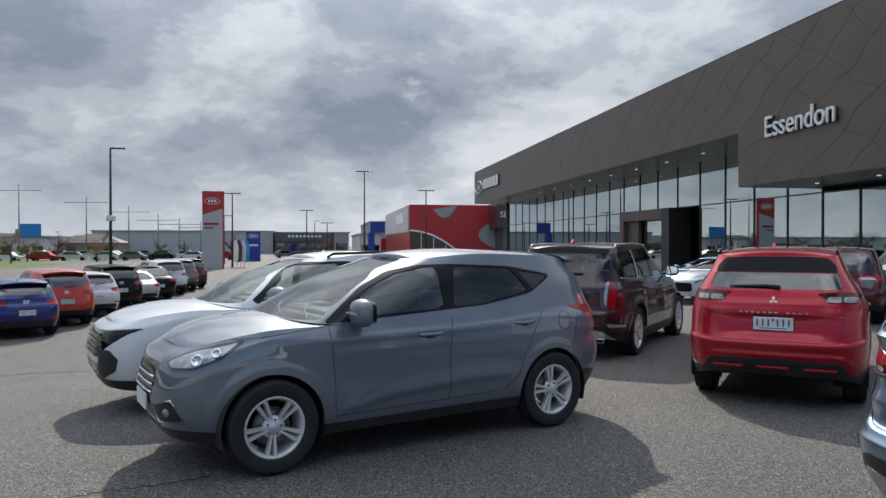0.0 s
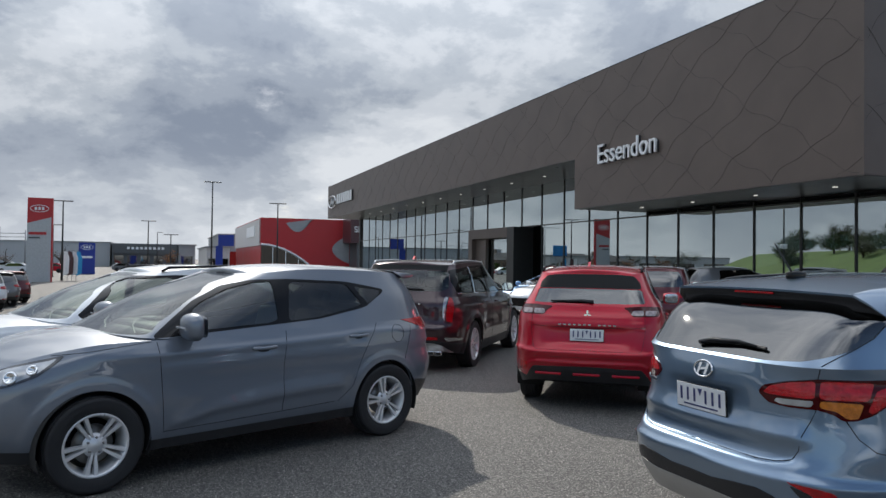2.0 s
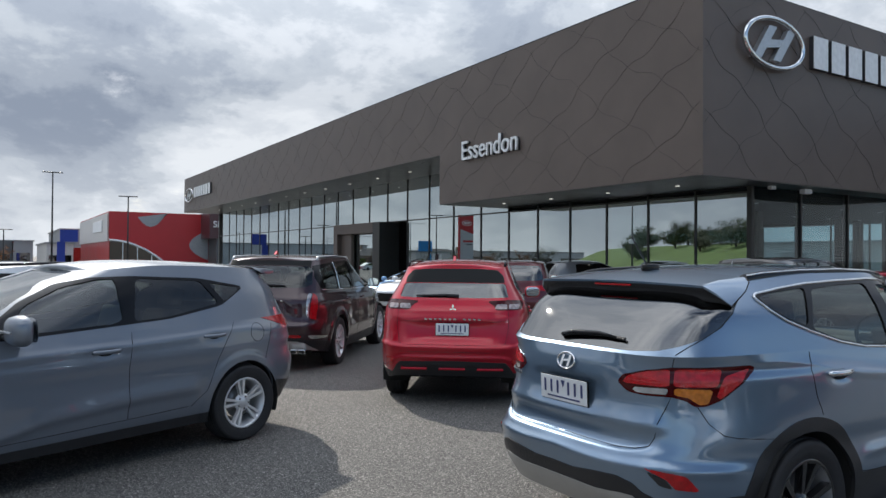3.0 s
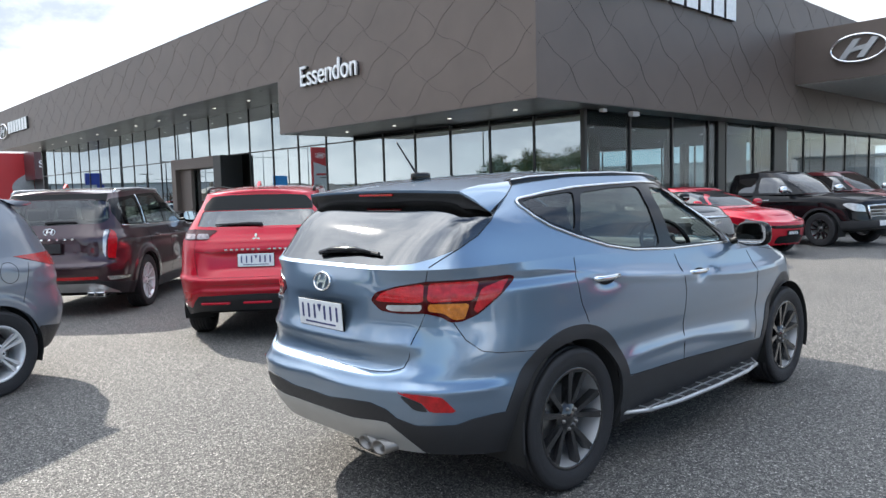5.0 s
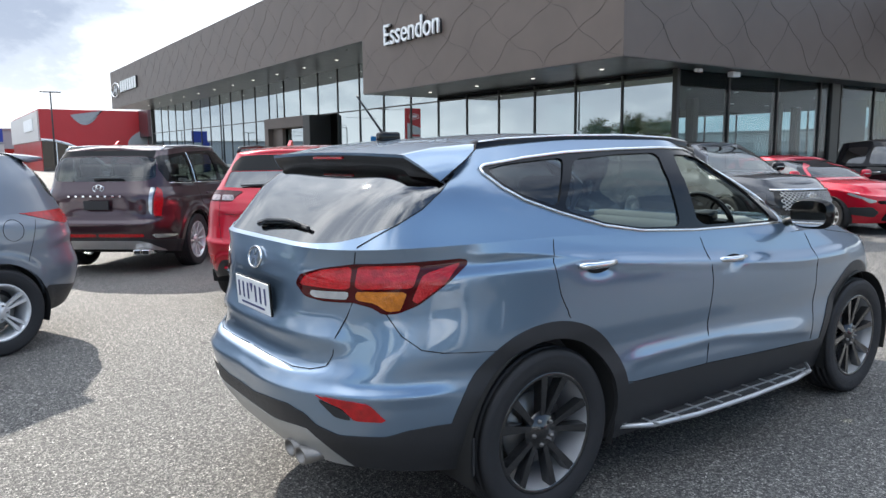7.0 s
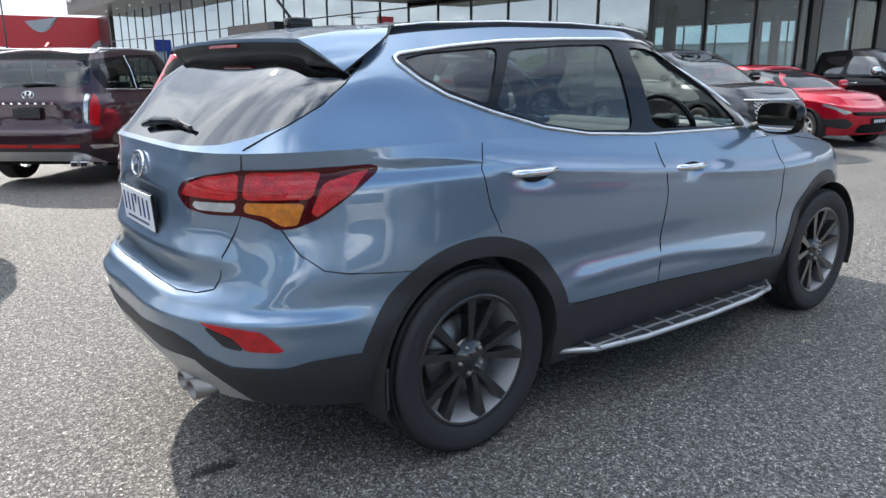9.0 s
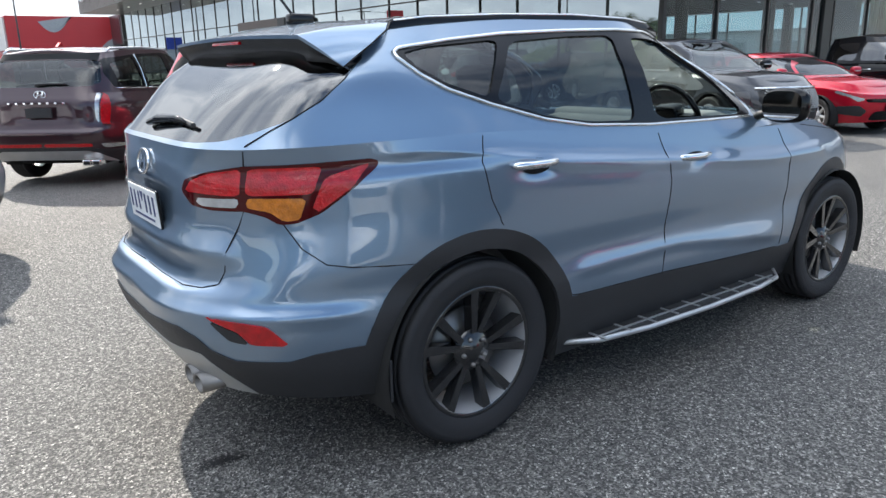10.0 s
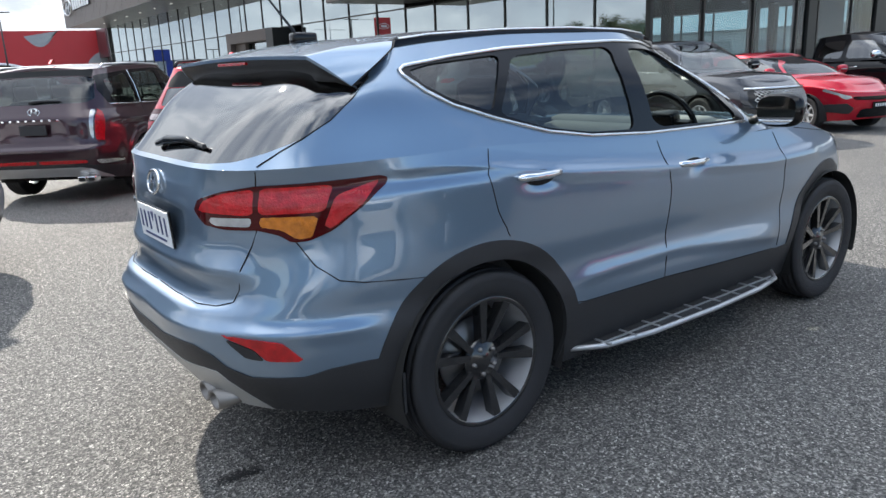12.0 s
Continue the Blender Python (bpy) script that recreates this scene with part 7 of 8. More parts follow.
def oval_sign(parent, m, a, b):
    part("sign_ring", tube([(x, y, 0.15) for x, y in ellipse(0, 0, a, b, 48)], 0.11 * b, 8, None, True), CHROME, parent, "chrome ring", True, m)
    for sx in (-0.33, 0.33):
        o = [(a * (sx - 0.13 - 0.26), -b * 0.70), (a * (sx + 0.13 - 0.26), -b * 0.70), (a * (sx + 0.15 + 0.26), b * 0.70), (a * (sx - 0.11 + 0.26), b * 0.70)]
        part("sign_stroke", prism(o, 0.16), SATIN, parent, "", m=m)
    part("sign_stroke", prism([(-a * 0.4, -b * 0.28), (a * 0.45, -b * 0.02), (a * 0.4, b * 0.28), (-a * 0.4, b * 0.05)], 0.15), SATIN, parent, "", m=m)


sign = tagged(new("wall_sign"), "chrome oval mark and white block letters on the corner fascia", "sign")
oval_sign(sign, FACE_B @ pose(19.85, 8.05, 0), 1.40, 0.72)
block_letters(sign, FACE_B @ pose(21.85, 7.62, 0), 6.9, 1.0, 0.14)
sign = tagged(new("wall_sign"), "small oval mark and white block letters at the far end", "sign")
oval_sign(sign, FACE_A @ pose(-73.2, 7.7, 0), 1.6, 0.62)
block_letters(sign, FACE_A @ pose(-71.2, 7.35, 0), 6.3, 0.95, 0.14)
sign = tagged(new("wall_sign"), "chrome oval mark on the entrance canopy", "sign")
CAN = Matrix(((0, 0, -1, 34.6), (-1, 0, 0, 0), (0, 1, 0, 0), (0, 0, 0, 1)))
oval_sign(sign, CAN @ pose(-10.2, 6.9, 0), 1.05, 0.55)

# curved joints between the fascia panels
random.seed(5)


def joint(parent, m, pts, r=0.007):
    q = [m @ Vector((x, y, 0.004)) for x, y in pts]
    bm = bmesh.new()
    tube(q, r, 4, bm)
    part("panel_joint", bm, FASCIA_GAP, parent)


def wavy(x0, y0, slope, length, phase):
    """A joint that wanders about a slanting line."""
    c, sn, pts = math.cos(slope), math.sin(slope), []
    for k in range(64):
        s = length * k / 63
        w = 0.11 * math.sin(s * 1.9 + phase) + 0.05 * math.sin(s * 4.7 + phase * 2.3)
        pts.append((x0 + s * c - w * sn, y0 + s * sn + w * c))
    return pts


def net(parent, m, x0, x1, step, slope, r, keep):
    k, x = 0, x0
    while x < x1:
        run = []
        for p in wavy(x + random.uniform(-0.25, 0.25), 4.03, slope, 5.5 / math.sin(slope), k * 1.9) + [None]:
            if p and keep(*p):
                run.append(p)
            else:
                if len(run) > 3:
                    joint(parent, m, run, r)
                run = []
        x += step
        k += 1


ON_A = lambda x, y: -75.8 < x < -12.78 and 4.03 < y < 9.46 and (x > -26.38 or y > 6.2)
ON_B = lambda x, y: 16.86 < x < 52 and 4.03 < y < 9.46 and not (x > 34.5 and 5.6 < y < 8.1)
net(DEALER, FACE_A, -85.0, -12.8, 2.3, radians(33), 0.0038, ON_A)
net(DEALER, FACE_A, -75.0, -3.0, 2.7, radians(146), 0.0032, ON_A)
net(DEALER, FACE_B, 10.0, 50.0, 2.6, radians(40), 0.0035, ON_B)
net(DEALER, FACE_B, 17.0, 58.0, 2.3, radians(142), 0.0040, ON_B)
# downlights and a camera under the soffit
LAMP_GLOW = mat("downlight", (1.0, 0.97, 0.9), 0.4, emit=0.5)
for x, y in [(18.5, 15.0 + 3.0 * k) for k in range(4)] + [(22.5 + 3 * k, 16.5) for k in range(6)]:
    part("downlight", prism(ellipse(0, 0, 0.07, 0.07, 16), 0.02), LAMP_GLOW, DEALER, "small round downlight", m=pose(x, y, 3.962))
for k in range(12):
    part("downlight", prism(ellipse(0, 0, 0.08, 0.08, 16), 0.02), LAMP_GLOW, DEALER, "small round downlight", m=pose(18.6, 28.5 + 3.7 * k, 6.10))
part("security_camera", box(22.2, 13.1, 3.80, 22.6, 13.3, 3.96, 0.03), BADGE_WHITE, DEALER, "white security camera")
part("security_camera", box(20.6, 13.2, 3.86, 20.85, 13.35, 3.97, 0.03), BADGE_WHITE, DEALER, "white security camera")

# ---- red showroom beyond ----
RED_WALL = mat("red wall panels", (0.46, 0.025, 0.03), 0.4, var=0.06, scale=0.4)
GREY_WALL = mat("grey wall panels", (0.33, 0.34, 0.35), 0.5)
PALE_WALL = mat("pale wall", (0.62, 0.60, 0.58), 0.5)
MAROON_WALL = mat("dark maroon panel", (0.075, 0.03, 0.035), 0.35)
SHED = mat("grey shed wall", (0.30, 0.31, 0.32), 0.6, var=0.08, scale=0.2)
SHED_DARK = mat("dark shed wall", (0.10, 0.105, 0.11), 0.5, var=0.1, scale=0.3)
BLUE_SIGN = mat("blue sign", (0.015, 0.04, 0.30), 0.35)
POLE = mat("dark pole", (0.03, 0.03, 0.032), 0.5)
GALV = mat("galvanised steel", (0.30, 0.31, 0.32), 0.45, 0.6)

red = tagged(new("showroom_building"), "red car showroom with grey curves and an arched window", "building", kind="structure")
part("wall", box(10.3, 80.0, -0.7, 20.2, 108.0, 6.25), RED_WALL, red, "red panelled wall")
# pale sheet over the red carries the glossy wall's reflection as colour
part("side_wall", box(10.15, 80.3, 3.2, 10.28, 108.0, 6.1), PALE_WALL, red, "glossy side wall, its reflection painted pale")
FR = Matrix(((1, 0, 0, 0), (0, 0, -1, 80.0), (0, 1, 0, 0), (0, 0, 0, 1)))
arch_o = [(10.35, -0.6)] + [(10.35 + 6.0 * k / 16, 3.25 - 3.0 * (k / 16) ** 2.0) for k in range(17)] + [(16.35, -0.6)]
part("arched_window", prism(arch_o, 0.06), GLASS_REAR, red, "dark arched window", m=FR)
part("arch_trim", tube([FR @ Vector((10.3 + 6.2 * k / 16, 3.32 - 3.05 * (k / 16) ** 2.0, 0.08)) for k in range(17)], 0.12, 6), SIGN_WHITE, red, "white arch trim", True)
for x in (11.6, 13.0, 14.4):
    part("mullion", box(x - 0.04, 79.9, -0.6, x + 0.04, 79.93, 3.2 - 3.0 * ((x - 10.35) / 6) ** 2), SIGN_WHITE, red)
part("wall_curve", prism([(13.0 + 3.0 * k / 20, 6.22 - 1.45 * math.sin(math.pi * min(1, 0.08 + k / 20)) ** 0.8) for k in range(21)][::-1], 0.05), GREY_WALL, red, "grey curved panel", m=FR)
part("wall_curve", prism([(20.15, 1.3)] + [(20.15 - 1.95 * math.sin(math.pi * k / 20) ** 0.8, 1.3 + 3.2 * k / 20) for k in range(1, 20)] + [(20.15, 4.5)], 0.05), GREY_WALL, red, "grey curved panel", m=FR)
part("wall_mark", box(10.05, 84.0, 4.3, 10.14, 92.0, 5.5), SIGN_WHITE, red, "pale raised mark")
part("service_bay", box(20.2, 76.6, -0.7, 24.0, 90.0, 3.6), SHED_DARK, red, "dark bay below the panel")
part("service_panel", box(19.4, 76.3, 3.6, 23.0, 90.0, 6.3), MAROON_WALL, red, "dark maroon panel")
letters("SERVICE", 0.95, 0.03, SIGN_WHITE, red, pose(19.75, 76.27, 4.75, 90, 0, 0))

# set well beyond the dealership, enlarged about the camera's start to fit its view
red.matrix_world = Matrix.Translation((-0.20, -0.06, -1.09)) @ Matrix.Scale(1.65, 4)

# ---- pylons ----
def pylon(x, y, w, h, head, body_mat, head_mat, label, yaw=0.0, stripe=None):
    z = ground_z(x, y)
    py = tagged(new("pylon_sign"), label, "sign")
    py.matrix_world = pose(x, y, z, 0, 0, yaw)
    bm = bmesh.new()
    prism([(-w / 2, 0), (w / 2, 0), (w / 2, h - head * 0.75), (-w / 2, h - head)], 0.35, bm)
    part("panel", bm, body_mat, py, m=pose(0, 0.175, 0, 90, 0, 0))
    bm = bmesh.new()
    prism([(-w / 2, h - head), (w / 2, h - head * 0.75), (w / 2, h), (-w / 2, h)], 0.36, bm)
    part("head_panel", bm, head_mat, py, m=pose(0, 0.18, 0, 90, 0, 0))
    part("oval_mark", tube([(a, -0.20, b) for a, b in ellipse(0, h - head * 0.42, w * 0.38, w * 0.16, 28)], 0.03, 6, None, True), SIGN_WHITE, py, "white oval mark", True)
    for k in range(3):
        part("mark_bar", box(-w * 0.2 + k * w * 0.15, -0.215, h - head * 0.42 - w * 0.07, -w * 0.1 + k * w * 0.15, -0.182, h - head * 0.42 + w * 0.07), SIGN_WHITE, py)
    if stripe:
        part("edge_stripe", box(w / 2, -0.17, 0, w / 2 + 0.14, 0.17, h), stripe, py, "red edge")
    return py


BLUE_BRIGHT = mat("bright blue sign", (0.02, 0.22, 0.55), 0.4)
PYLON_GREY = mat("pylon grey", (0.46, 0.47, 0.48), 0.45)
p1 = pylon(-10.2, 75.0, 1.95, 7.75, 2.35, PYLON_GREY, RED_WALL, "tall grey pylon sign with a red head", stripe=RED_WALL)
part("text_bar", box(-0.85, -0.20, 4.35, 0.6, -0.18, 4.6), RED_WALL, p1)
part("text_bar", box(-0.85, -0.20, 4.0, 0.1, -0.18, 4.15), SHED_DARK, p1)
p2 = pylon(-9.3, 110.0, 2.05, 4.35, 1.5, BLUE_SIGN, BLUE_SIGN, "blue pylon sign with a white oval mark")
part("text_bar", box(-0.7, -0.20, 2.2, 0.7, -0.18, 2.5), SIGN_WHITE, p2)
p3 = tagged(new("pylon_sign"), "blue box sign on a blue post", "sign")
part("head_panel", box(7.3, 99.8, 3.4, 9.3, 100.2, 4.9), BLUE_SIGN, p3)
part("post", box(7.0, 99.9, -0.7, 7.9, 100.1, 3.4), BLUE_SIGN, p3)

# ---- lamp posts ----
def lamp_post(x, y, h, arms=1, label="tall dark street lamp with a flat head"):
    z = ground_z(x, y)
    lp = tagged(new("street_lamp"), label, "lamp", "street lamps")
    lp.matrix_world = pose(x, y, z)
    part("pole", tube([(0, 0, 0), (0, 0, h * 0.5), (0, 0, h)], [0.11, 0.085, 0.06], 10), POLE, lp, smooth=True)
    part("base_plate", box(-0.2, -0.2, 0, 0.2, 0.2, 0.04), POLE, lp)
    for sg in (1, -1)[:arms]:
        part("head", box(0.0 if sg > 0 else -0.9, -0.14, h - 0.04, 0.9 if sg > 0 else 0.0, 0.14, h + 0.05, 0.02), POLE, lp)
    return lp


lp = lamp_post(-13.1, 50.0, 8.65)
part("camera_dome", box(-0.25, -0.2, 3.9, 0.3, 0.2, 4.3, 0.08), BADGE_WHITE, lp, "white camera unit")
for x, y, h, n in ((5.26, 80.0, 10.5, 2), (12.0, 79.0, 8.4, 2), (-8.87, 80.0, 7.9, 2), (-1.35, 100.0, 7.1, 2), (1.4, 100.0, 5.4, 2), (-11.6, 95.0, 6.1, 1), (-0.5, 140.0, 7.0, 1)):
    lamp_post(x, y, h, n)


def power_pole(x, y, h):
    pp = tagged(new("light_pole"), "slim galvanised pole with long cross arm", "pole", "far poles")
    pp.matrix_world = pose(x, y, -0.7)
    part("pole", tube([(0, 0, 0), (0, 0, h)], [0.16, 0.09], 8), GALV, pp, smooth=True)
    part("arm", tube([(-4, 0, h - 1.3), (4, 0, h - 1.2)], 0.06, 6), GALV, pp, smooth=True)


for x, h in ((-44.4, 12.0), (-36.6, 10.2), (-31.1, 8.6), (-27.1, 7.8), (-23.0, 7.2), (-56.5, 14.2)):
    power_pole(x, 150.0, h)

# ---- far sheds and offices ----
def shed(name, x0, x1, y0, y1, h, wall, label, bays=0, fascia=None):
    sh_ = tagged(new(name), label, "building", kind="structure")
    part("wall", box(x0, y0, -0.8, x1, y1, h), wall, sh_)
    part("roof", box(x0 - 0.3, y0 - 0.3, h, x1 + 0.3, y1 + 0.3, h + 0.25), GALV, sh_)
    for k in range(bays):
        a = x0 + (x1 - x0) * (k + 0.15) / bays
        b = x0 + (x1 - x0) * (k + 0.85) / bays
        part("window", box(a, y0 - 0.06, -0.3, b, y0 - 0.02, h * 0.45), GLASS_REAR, sh_)
    if fascia:
        part("fascia", box(x0, y0 - 0.4, h * 0.55, x1, y0 - 0.05, h + 0.1), fascia, sh_)
    return sh_


shed("warehouse", -58, -12, 200, 260, 5.4, PYLON_GREY, "long pale grey warehouse")
s1 = shed("office_building", -11.2, 4.0, 195, 240, 5.0, SHED_DARK, "dark grey showroom with a lettered fascia", 5, SHED_DARK)
for k in range(9):
    part("text_bar", box(-7.8 + k * 1.0, 194.5, 3.8, -7.2 + k * 1.0, 194.58, 4.4), SIGN_WHITE, s1)
shed("office_building", 4.2, 8.2, 194, 240, 5.0, SHED, "pale grey office block", 1)
shed("office_building", 8.6, 13.0, 150, 185, 3.9, PALE_WALL, "white low showroom with glass front", 2)
shed("warehouse", -175, -82, 230, 280, 4.4, PALE_WALL, "far white warehouse behind trees", 6)
TILE_ROOF = mat("dark roof tiles", (0.075, 0.07, 0.068), 0.7, var=0.2, scale=3)
BRICK_WALL = mat("buff brick wall", (0.30, 0.24, 0.19), 0.8, var=0.15, scale=4)


def house(x, y, w, d, h, ridge):
    """A low hipped house with windows and eaves."""
    ho = tagged(new("house"), "low brick house with a dark hipped roof", "house", "houses beyond the road", "structure")
    ho.matrix_world = pose(x, y, -0.7)
    part("wall", box(-w / 2, -d / 2, 0, w / 2, d / 2, h), BRICK_WALL, ho)
    e = 0.5
    vs = [(-w / 2 - e, -d / 2 - e, h), (w / 2 + e, -d / 2 - e, h), (w / 2 + e, d / 2 + e, h), (-w / 2 - e, d / 2 + e, h), (-w / 2 + d / 2, 0, h + ridge), (w / 2 - d / 2, 0, h + ridge)]
    link("roof", vs, [(0, 1, 5, 4), (1, 2, 5), (2, 3, 4, 5), (3, 0, 4), (3, 2, 1, 0)], TILE_ROOF, ho, smooth=False)
    part("chimney", box(w * 0.18, -0.4, h + ridge * 0.5, w * 0.18 + 0.8, 0.4, h + ridge + 0.9), BRICK_WALL, ho)
    for k in range(3):
        wn = part("window", box(-w / 2 + w * (k + 0.25) / 3, -d / 2 - 0.05, 0.9, -w / 2 + w * (k + 0.7) / 3, -d / 2 - 0.02, 2.2), GLASS_REAR, ho)
        part("window_frame", box(-w / 2 + w * (k + 0.22) / 3, -d / 2 - 0.08, 0.82, -w / 2 + w * (k + 0.73) / 3, -d / 2 - 0.05, 0.90), PALE_WALL, wn)


for x, y, w in ((-72, 182, 15), (-54, 190, 13), (-91, 196, 16), (-62, 214, 17)):
    house(x, y, w, 9.0, 3.0, 2.2)
roof_sign = tagged(new("roof_sign"), "bright blue box sign on a frame", "sign")
part("sign_panel", box(-66.2, 176.0, 3.6, -61.8, 176.4, 6.6, 0.1), BLUE_BRIGHT, roof_sign)
for x in (-65.4, -62.6):
    part("post", tube([(x, 176.2, -0.7), (x, 176.2, 3.6)], 0.12, 8), GALV, roof_sign)
shed("office_building", -74, -61, 176.5, 186, 3.4, PALE_WALL, "low white hall with wide windows", 4)
shed("warehouse", 14, 60, 195, 240, 8.0, SHED, "grey building beyond the red showroom", 4)
shed("warehouse", -20, 90, -70, -50, 6.0, SHED, "long grey warehouse across the road", 8, PALE_WALL)

# flags and banners by the pylon
FLAG_BLUE = mat("sky blue banner", (0.03, 0.30, 0.60), 0.6)
for k, (x, c) in enumerate(((-8.55, SIGN_WHITE), (-8.2, MAROON_WALL), (-7.85, SIGN_WHITE), (-7.5, FLAG_BLUE))):
    fl = tagged(new("feather_flag"), "tall feather banner on a thin pole", "flag", "feather flags")
    fl.matrix_world = pose(x, 78 + 0.3 * k, ground_z(x, 78))
    part("pole", tube([(0, 0, 0), (0, 0, 2.6), (0.15, 0, 3.0)], 0.02, 6), POLE, fl)
    part("banner", prism([(0.03, 0.5), (0.5, 0.7), (0.55, 2.2), (0.35, 2.85), (0.05, 2.9)], 0.012), c, fl, m=pose(0, 0, 0, 90, 0, 0))

# ---- grass rise and trees ----
GRASS = mat("grass", (0.085, 0.135, 0.025), 0.9, var=0.35, scale=0.5, bump=0.5, bscale=8, fine=25)
BARK = mat("bark", (0.09, 0.07, 0.055), 0.9, bump=0.5, bscale=20)


def leaf_mat(name, col):
    return mat(name, col, 0.75, var=0.4, scale=1.2)


LEAF_DARK, LEAF_OLIVE, LEAF_RUST = leaf_mat("dark leaves", (0.035, 0.05, 0.02)), leaf_mat("olive leaves", (0.07, 0.08, 0.03)), leaf_mat("autumn leaves", (0.20, 0.085, 0.03))


def hill(x, y):
    """Height of the grassed rise west of the lot."""
    a = min(1.0, max(0.0, (-x - 0.60 * max(y, 0.0) + 2.0) / 24.0))
    return -0.63 + 5.4 * a * a * (3 - 2 * a)


xs, ys = np.arange(-150, -29.9, 4.0), np.arange(-30, 150.1, 4.0)
vs = [(x, y, hill(x, y) + 0.10 * noise.noise(Vector((x * 0.1, y * 0.1, 0)))) for y in ys for x in xs]
nx = len(xs)
fs = [(j * nx + i, j * nx + i + 1, (j + 1) * nx + i + 1, (j + 1) * nx + i) for j in range(len(ys) - 1) for i in range(nx - 1)]
tagged(link("grass_rise", vs, fs, GRASS), "mown green grass rising beside the lot", "grass", kind="structure")


def tree(name, label, h, spread, leaf, seed, leaves=1500, bare=False):
    """A tapered trunk with limbs and a crown of many small leaf clumps."""
    rnd = random.Random(seed)
    tr = new(name)
    tagged(tr, label, "tree", "trees")
    bm = bmesh.new()
    top = Vector((rnd.uniform(-0.3, 0.3), rnd.uniform(-0.3, 0.3), h * 0.62))
    tube([(0, 0, -0.3), (0.05, 0.02, h * 0.25), top * 0.7, top], [h * 0.035, h * 0.028, h * 0.018, h * 0.008], 8, bm)
    ends = []
    for k in range(9 if not bare else 16):
        a, s = rnd.uniform(0, 2 * math.pi), rnd.uniform(0.3, 0.95)
        p0 = top * s
        d = spread * rnd.uniform(0.5, 1.0)
        p1 = p0 + Vector((math.cos(a) * d * 0.55, math.sin(a) * d * 0.55, h * 0.12))
        p2 = p0 + Vector((math.cos(a) * d, math.sin(a) * d, h * rnd.uniform(0.14, 0.36)))
        tube([p0, p1, p2], [h * 0.012, h * 0.008, h * 0.003], 6, bm)
        ends += [p1.lerp(p2, 0.4), p2, p1]
        if bare:
            for _ in range(5):
                b = p1.lerp(p2, rnd.random())
                tube([b, b + Vector((rnd.uniform(-1, 1), rnd.uniform(-1, 1), rnd.uniform(0.2, 1.2))) * h * 0.12], [h * 0.004, h * 0.001], 4, bm)
    part("trunk", bm, BARK, tr, smooth=True)
    ends += [top, top + Vector((0, 0, h * 0.2))]
    vs, fs = [], []
    for k in range(leaves):
        c = rnd.choice(ends)
        r = spread * 0.42 * rnd.random() ** 0.6
        a, b = rnd.uniform(0, 2 * math.pi), rnd.uniform(-1, 1)
        q = c + Vector((math.cos(a) * math.sqrt(1 - b * b) * r, math.sin(a) * math.sqrt(1 - b * b) * r, b * r * 0.62))
        u = Vector((rnd.uniform(-1, 1), rnd.uniform(-1, 1), rnd.uniform(-0.6, 0.6))).normalized()
        w = u.orthogonal().normalized()
        s = h * rnd.uniform(0.012, 0.028)
        i = len(vs)
        vs += [q - u * s, q + w * s * 0.6, q + u * s, q - w * s * 0.6]
        fs.append((i, i + 1, i + 2, i + 3))
    if leaves:
        link("crown", vs, fs, leaf, tr, smooth=False)
    return tr


def put(tr, spots):
    first = True
    for x, y, z, yaw, sc in spots:
        m = pose(x, y, z, 0, 0, yaw) @ Matrix.Diagonal((sc, sc, sc, 1))
        if first:
            tr.matrix_world = m
            first = False
        else:
            c = copy_thing(tr, m)
            c.scale = (sc, sc, sc)


rt = random.Random(11)
TREE_AT = lambda y, back: (-0.645 * y - back, y, hill(-0.645 * y - back, y) - 1.0, rt.uniform(0, 360), rt.uniform(0.7, 1.15))
put(tree("tree", "broad dark cypress on the grass rise", 6.4, 4.0, LEAF_DARK, 1, 5200), [TREE_AT(62 + 8.5 * k + rt.uniform(-3, 3), 4 + rt.uniform(0, 14)) for k in range(8)])
put(tree("tree", "olive gum tree with an open crown", 7.2, 3.6, LEAF_OLIVE, 2, 3400), [TREE_AT(58 + 12 * k + rt.uniform(-5, 5), 6 + rt.uniform(0, 16)) for k in range(6)])
put(tree("tree", "bare grey street tree without leaves", 6.0, 2.4, LEAF_RUST, 3, 140, True), [(-40 + 6.2 * k, 128 + rt.uniform(-8, 8), -0.65, rt.uniform(0, 360), rt.uniform(0.6, 0.9)) for k in range(5)])
put(tree("tree", "small rust-coloured autumn tree", 4.5, 1.7, LEAF_RUST, 4, 900), [(-38.5, 100, -0.6, 0, 0.9), (-30.5, 108, -0.6, 50, 0.75), (-41, 112, -0.6, 90, 0.8), (2.5, 176, -0.65, 0, 1.0), (30.0, -42, -0.1, 0, 1.2)])
put(tree("tree", "low dark shrub tree far off", 6.0, 4.0, LEAF_DARK, 5, 1300), [(-150 + 13 * k, 225 + rt.uniform(-10, 10), -1.0, rt.uniform(0, 360), rt.uniform(0.9, 1.5)) for k in range(9)])

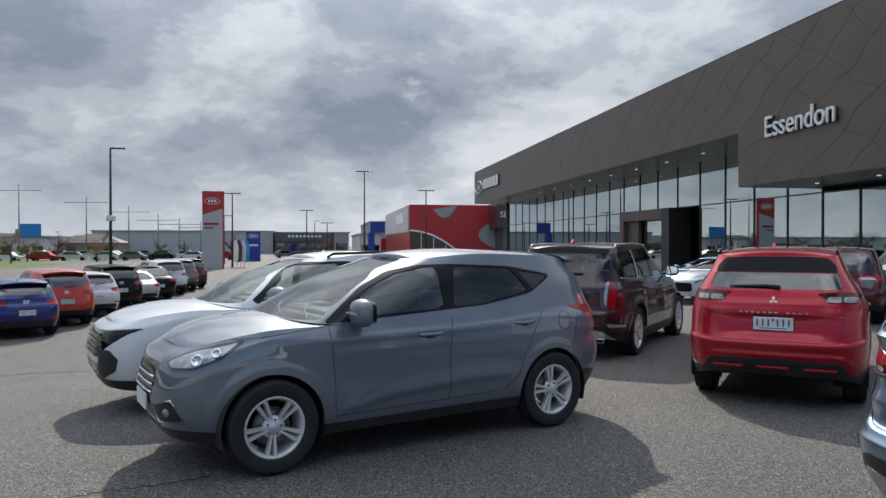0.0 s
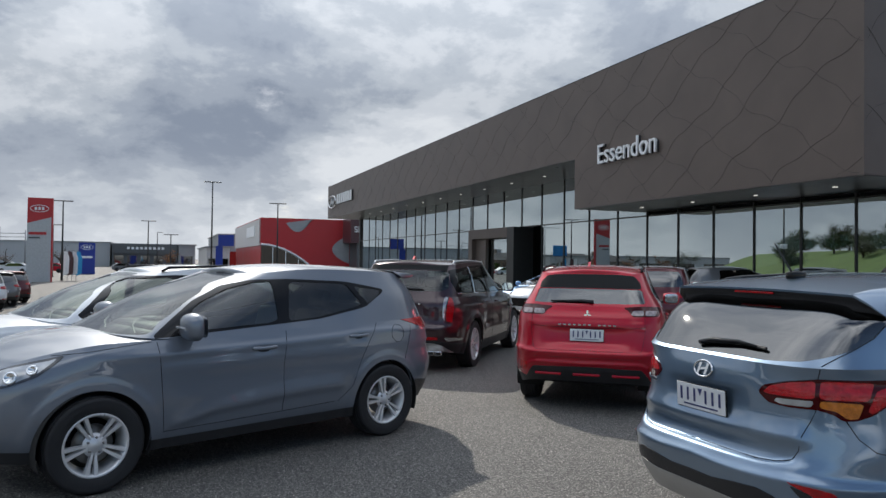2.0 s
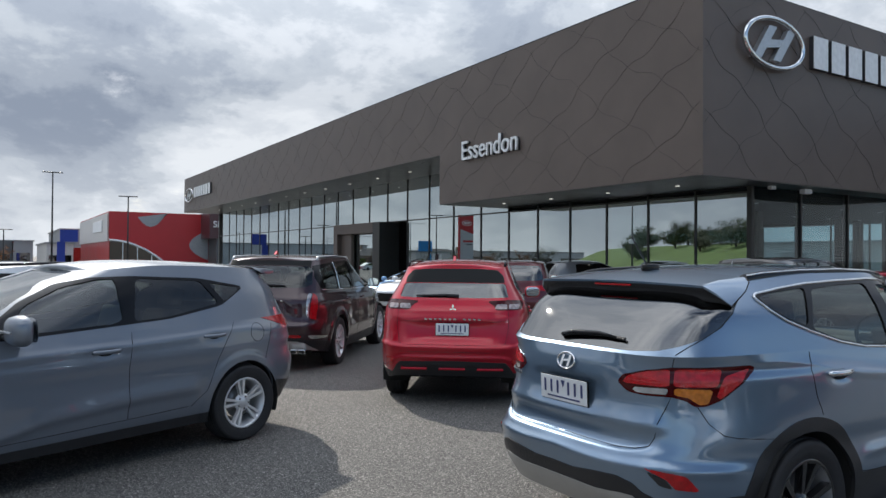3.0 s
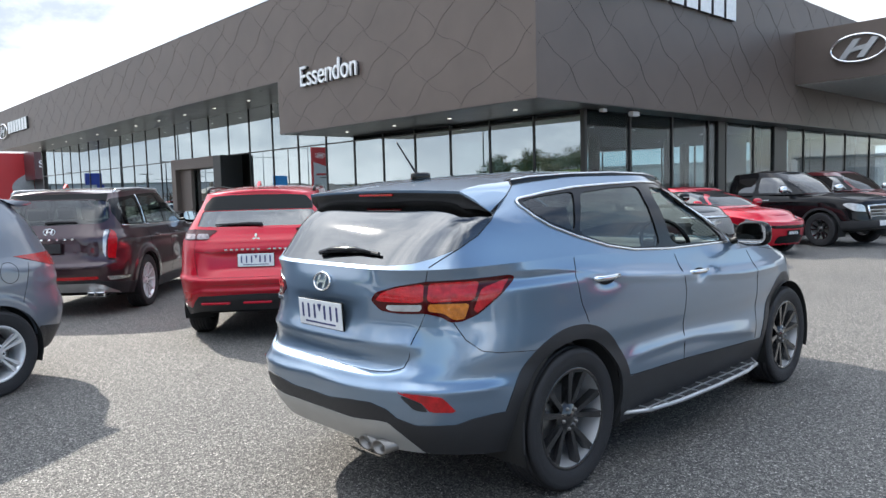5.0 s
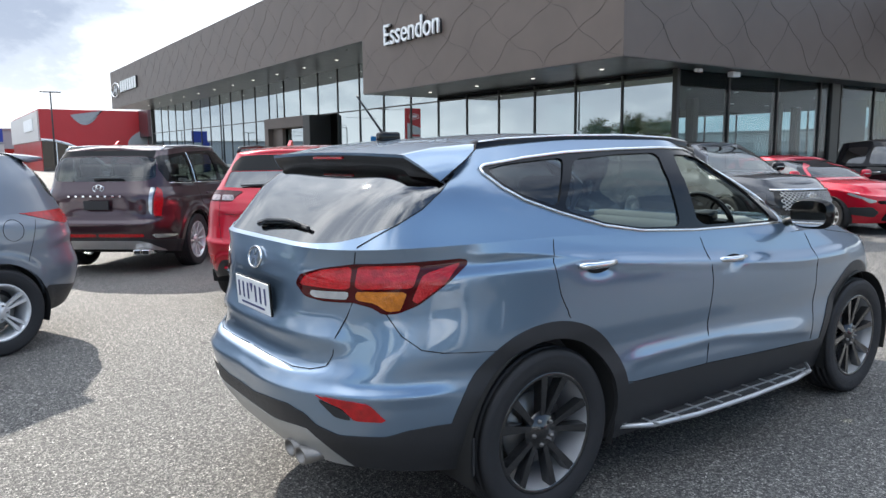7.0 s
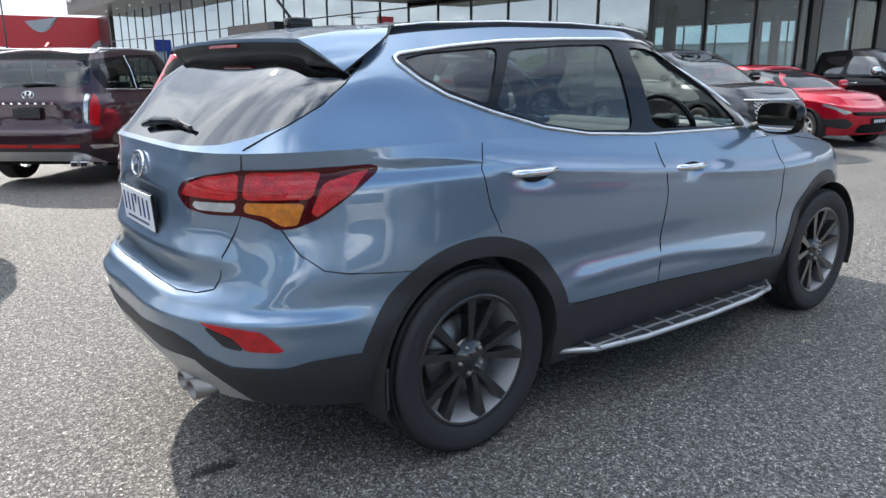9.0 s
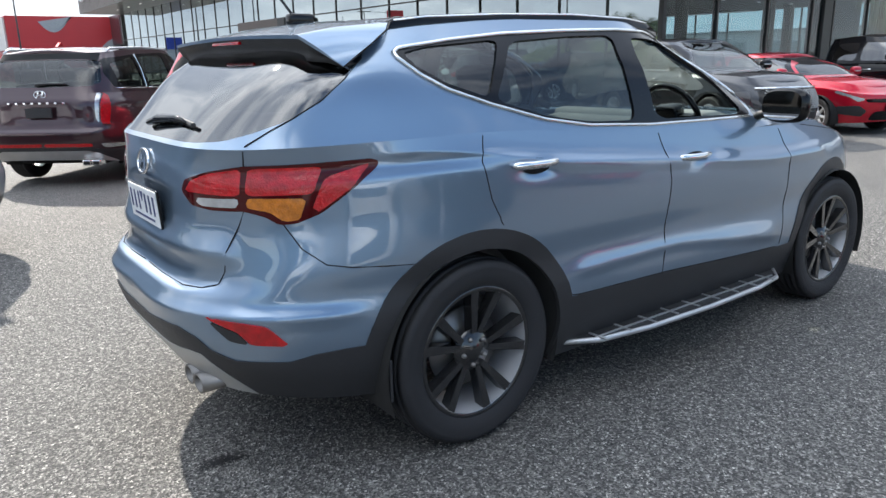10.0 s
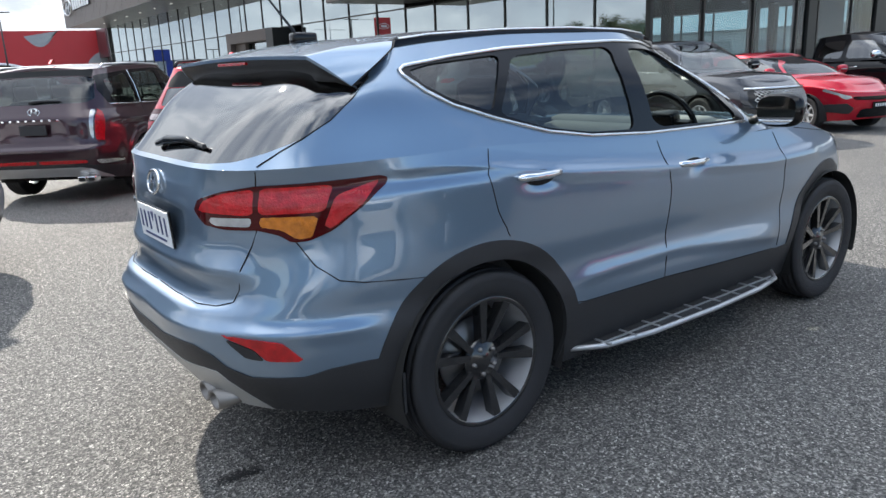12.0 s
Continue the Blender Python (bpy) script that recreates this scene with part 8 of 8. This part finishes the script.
# cars parked far down the road
FARCARS = [PAINT_WHITE, PAINT_SILVER, PAINT_JET, PAINT_WHITE, PAINT_RED, PAINT_CREAM]
far_car = {}
for k in range(26):
    x, y = -58 + 4.3 * (k % 13) + rt.uniform(-0.6, 0.6), 118 + 22 * (k // 13) + rt.uniform(-2, 2)
    if -14 < x < -6:
        continue
    c = new("parked_car")
    tagged(c, "small far-off car parked by the road", "car", "far cars by the road")
    c.matrix_world = pose(x, y, -0.65, 0, 0, rt.choice((0, 180, 10)))
    pm = FARCARS[k % 6]
    bm = bmesh.new()
    prism([(-2.1, 0.25), (2.1, 0.25), (2.15, 0.65), (1.2, 0.85), (0.6, 1.38), (-1.1, 1.42), (-1.9, 0.95), (-2.1, 0.85)], 1.7, bm)
    part("body", bm, pm, c, m=pose(0, 0.85, 0, 90, 0, 0))
    part("side_window", prism([(0.95, 0.90), (0.5, 1.30), (-1.0, 1.34), (-1.6, 0.95)], 1.72), GLASS_REAR, c, m=pose(0, 0.86, 0, 90, 0, 0))
    for wx in (-1.3, 1.3):
        for sd in (0.78, -0.78):
            v, f = lathe([(0.0, 0.09), (0.30, 0.09), (0.32, 0.0), (0.30, -0.09), (0.0, -0.09)], 16)
            link("wheel", v, f, TYRE, c, m=pose(wx, sd, 0.32))

# dark spot of old oil on the asphalt, and a crack
OIL = mat("oil stain", (0.016, 0.016, 0.017), 0.6)
ro = random.Random(4)
stain = bmesh.new()
for k in range(150):
    r, cx, cy = ro.uniform(0.002, 0.0075), 3.25 + ro.gauss(0, 0.045), 2.576 + ro.gauss(0, 0.022)
    stain.faces.new([stain.verts.new((cx + r * ro.uniform(0.7, 1.4) * math.cos(a), cy + r * ro.uniform(0.7, 1.4) * math.sin(a), 0.0022 + 0.00002 * k)) for a in np.arange(9) * 2 * math.pi / 9])
tagged(part("oil_stain", stain, OIL, None), "small dark oil spots on the asphalt", "stain", kind="structure")
for pts in ([(-1.45, 5.15), (-1.15, 5.30), (-0.8, 5.36), (-0.45, 5.52)], [(-6.5, 12.5), (-5.0, 12.2), (-4.2, 12.4), (-2.5, 12.0)]):
    cr = tube([(x + 0.02 * math.sin(9 * x), y, ground_z(x, y) + 0.001) for (x0, y0), (x1, y1) in zip(pts, pts[1:]) for x, y in [(x0 + (x1 - x0) * t / 8, y0 + (y1 - y0) * t / 8 + 0.02 * math.sin(t * 2.3)) for t in range(8)]], 0.004, 4)
    tagged(part("asphalt_crack", cr, OIL, None), "thin dark crack in the asphalt", "crack", kind="structure")

# pale warehouse seen through the showroom's far glazing
wh = tagged(new("warehouse"), "long pale warehouse beyond the showroom", "building", kind="structure")
part("wall", box(100, -10, -0.6, 130, 95, 4.2), PALE_WALL, wh)
part("roof", box(99.6, -10.4, 4.2, 130.4, 95.4, 4.5), GREY_WALL, wh)
for k in range(12):
    part("roller_door", box(99.9, -4 + 8 * k, -0.6, 99.99, 0 + 8 * k, 2.9), GREY_WALL, wh)
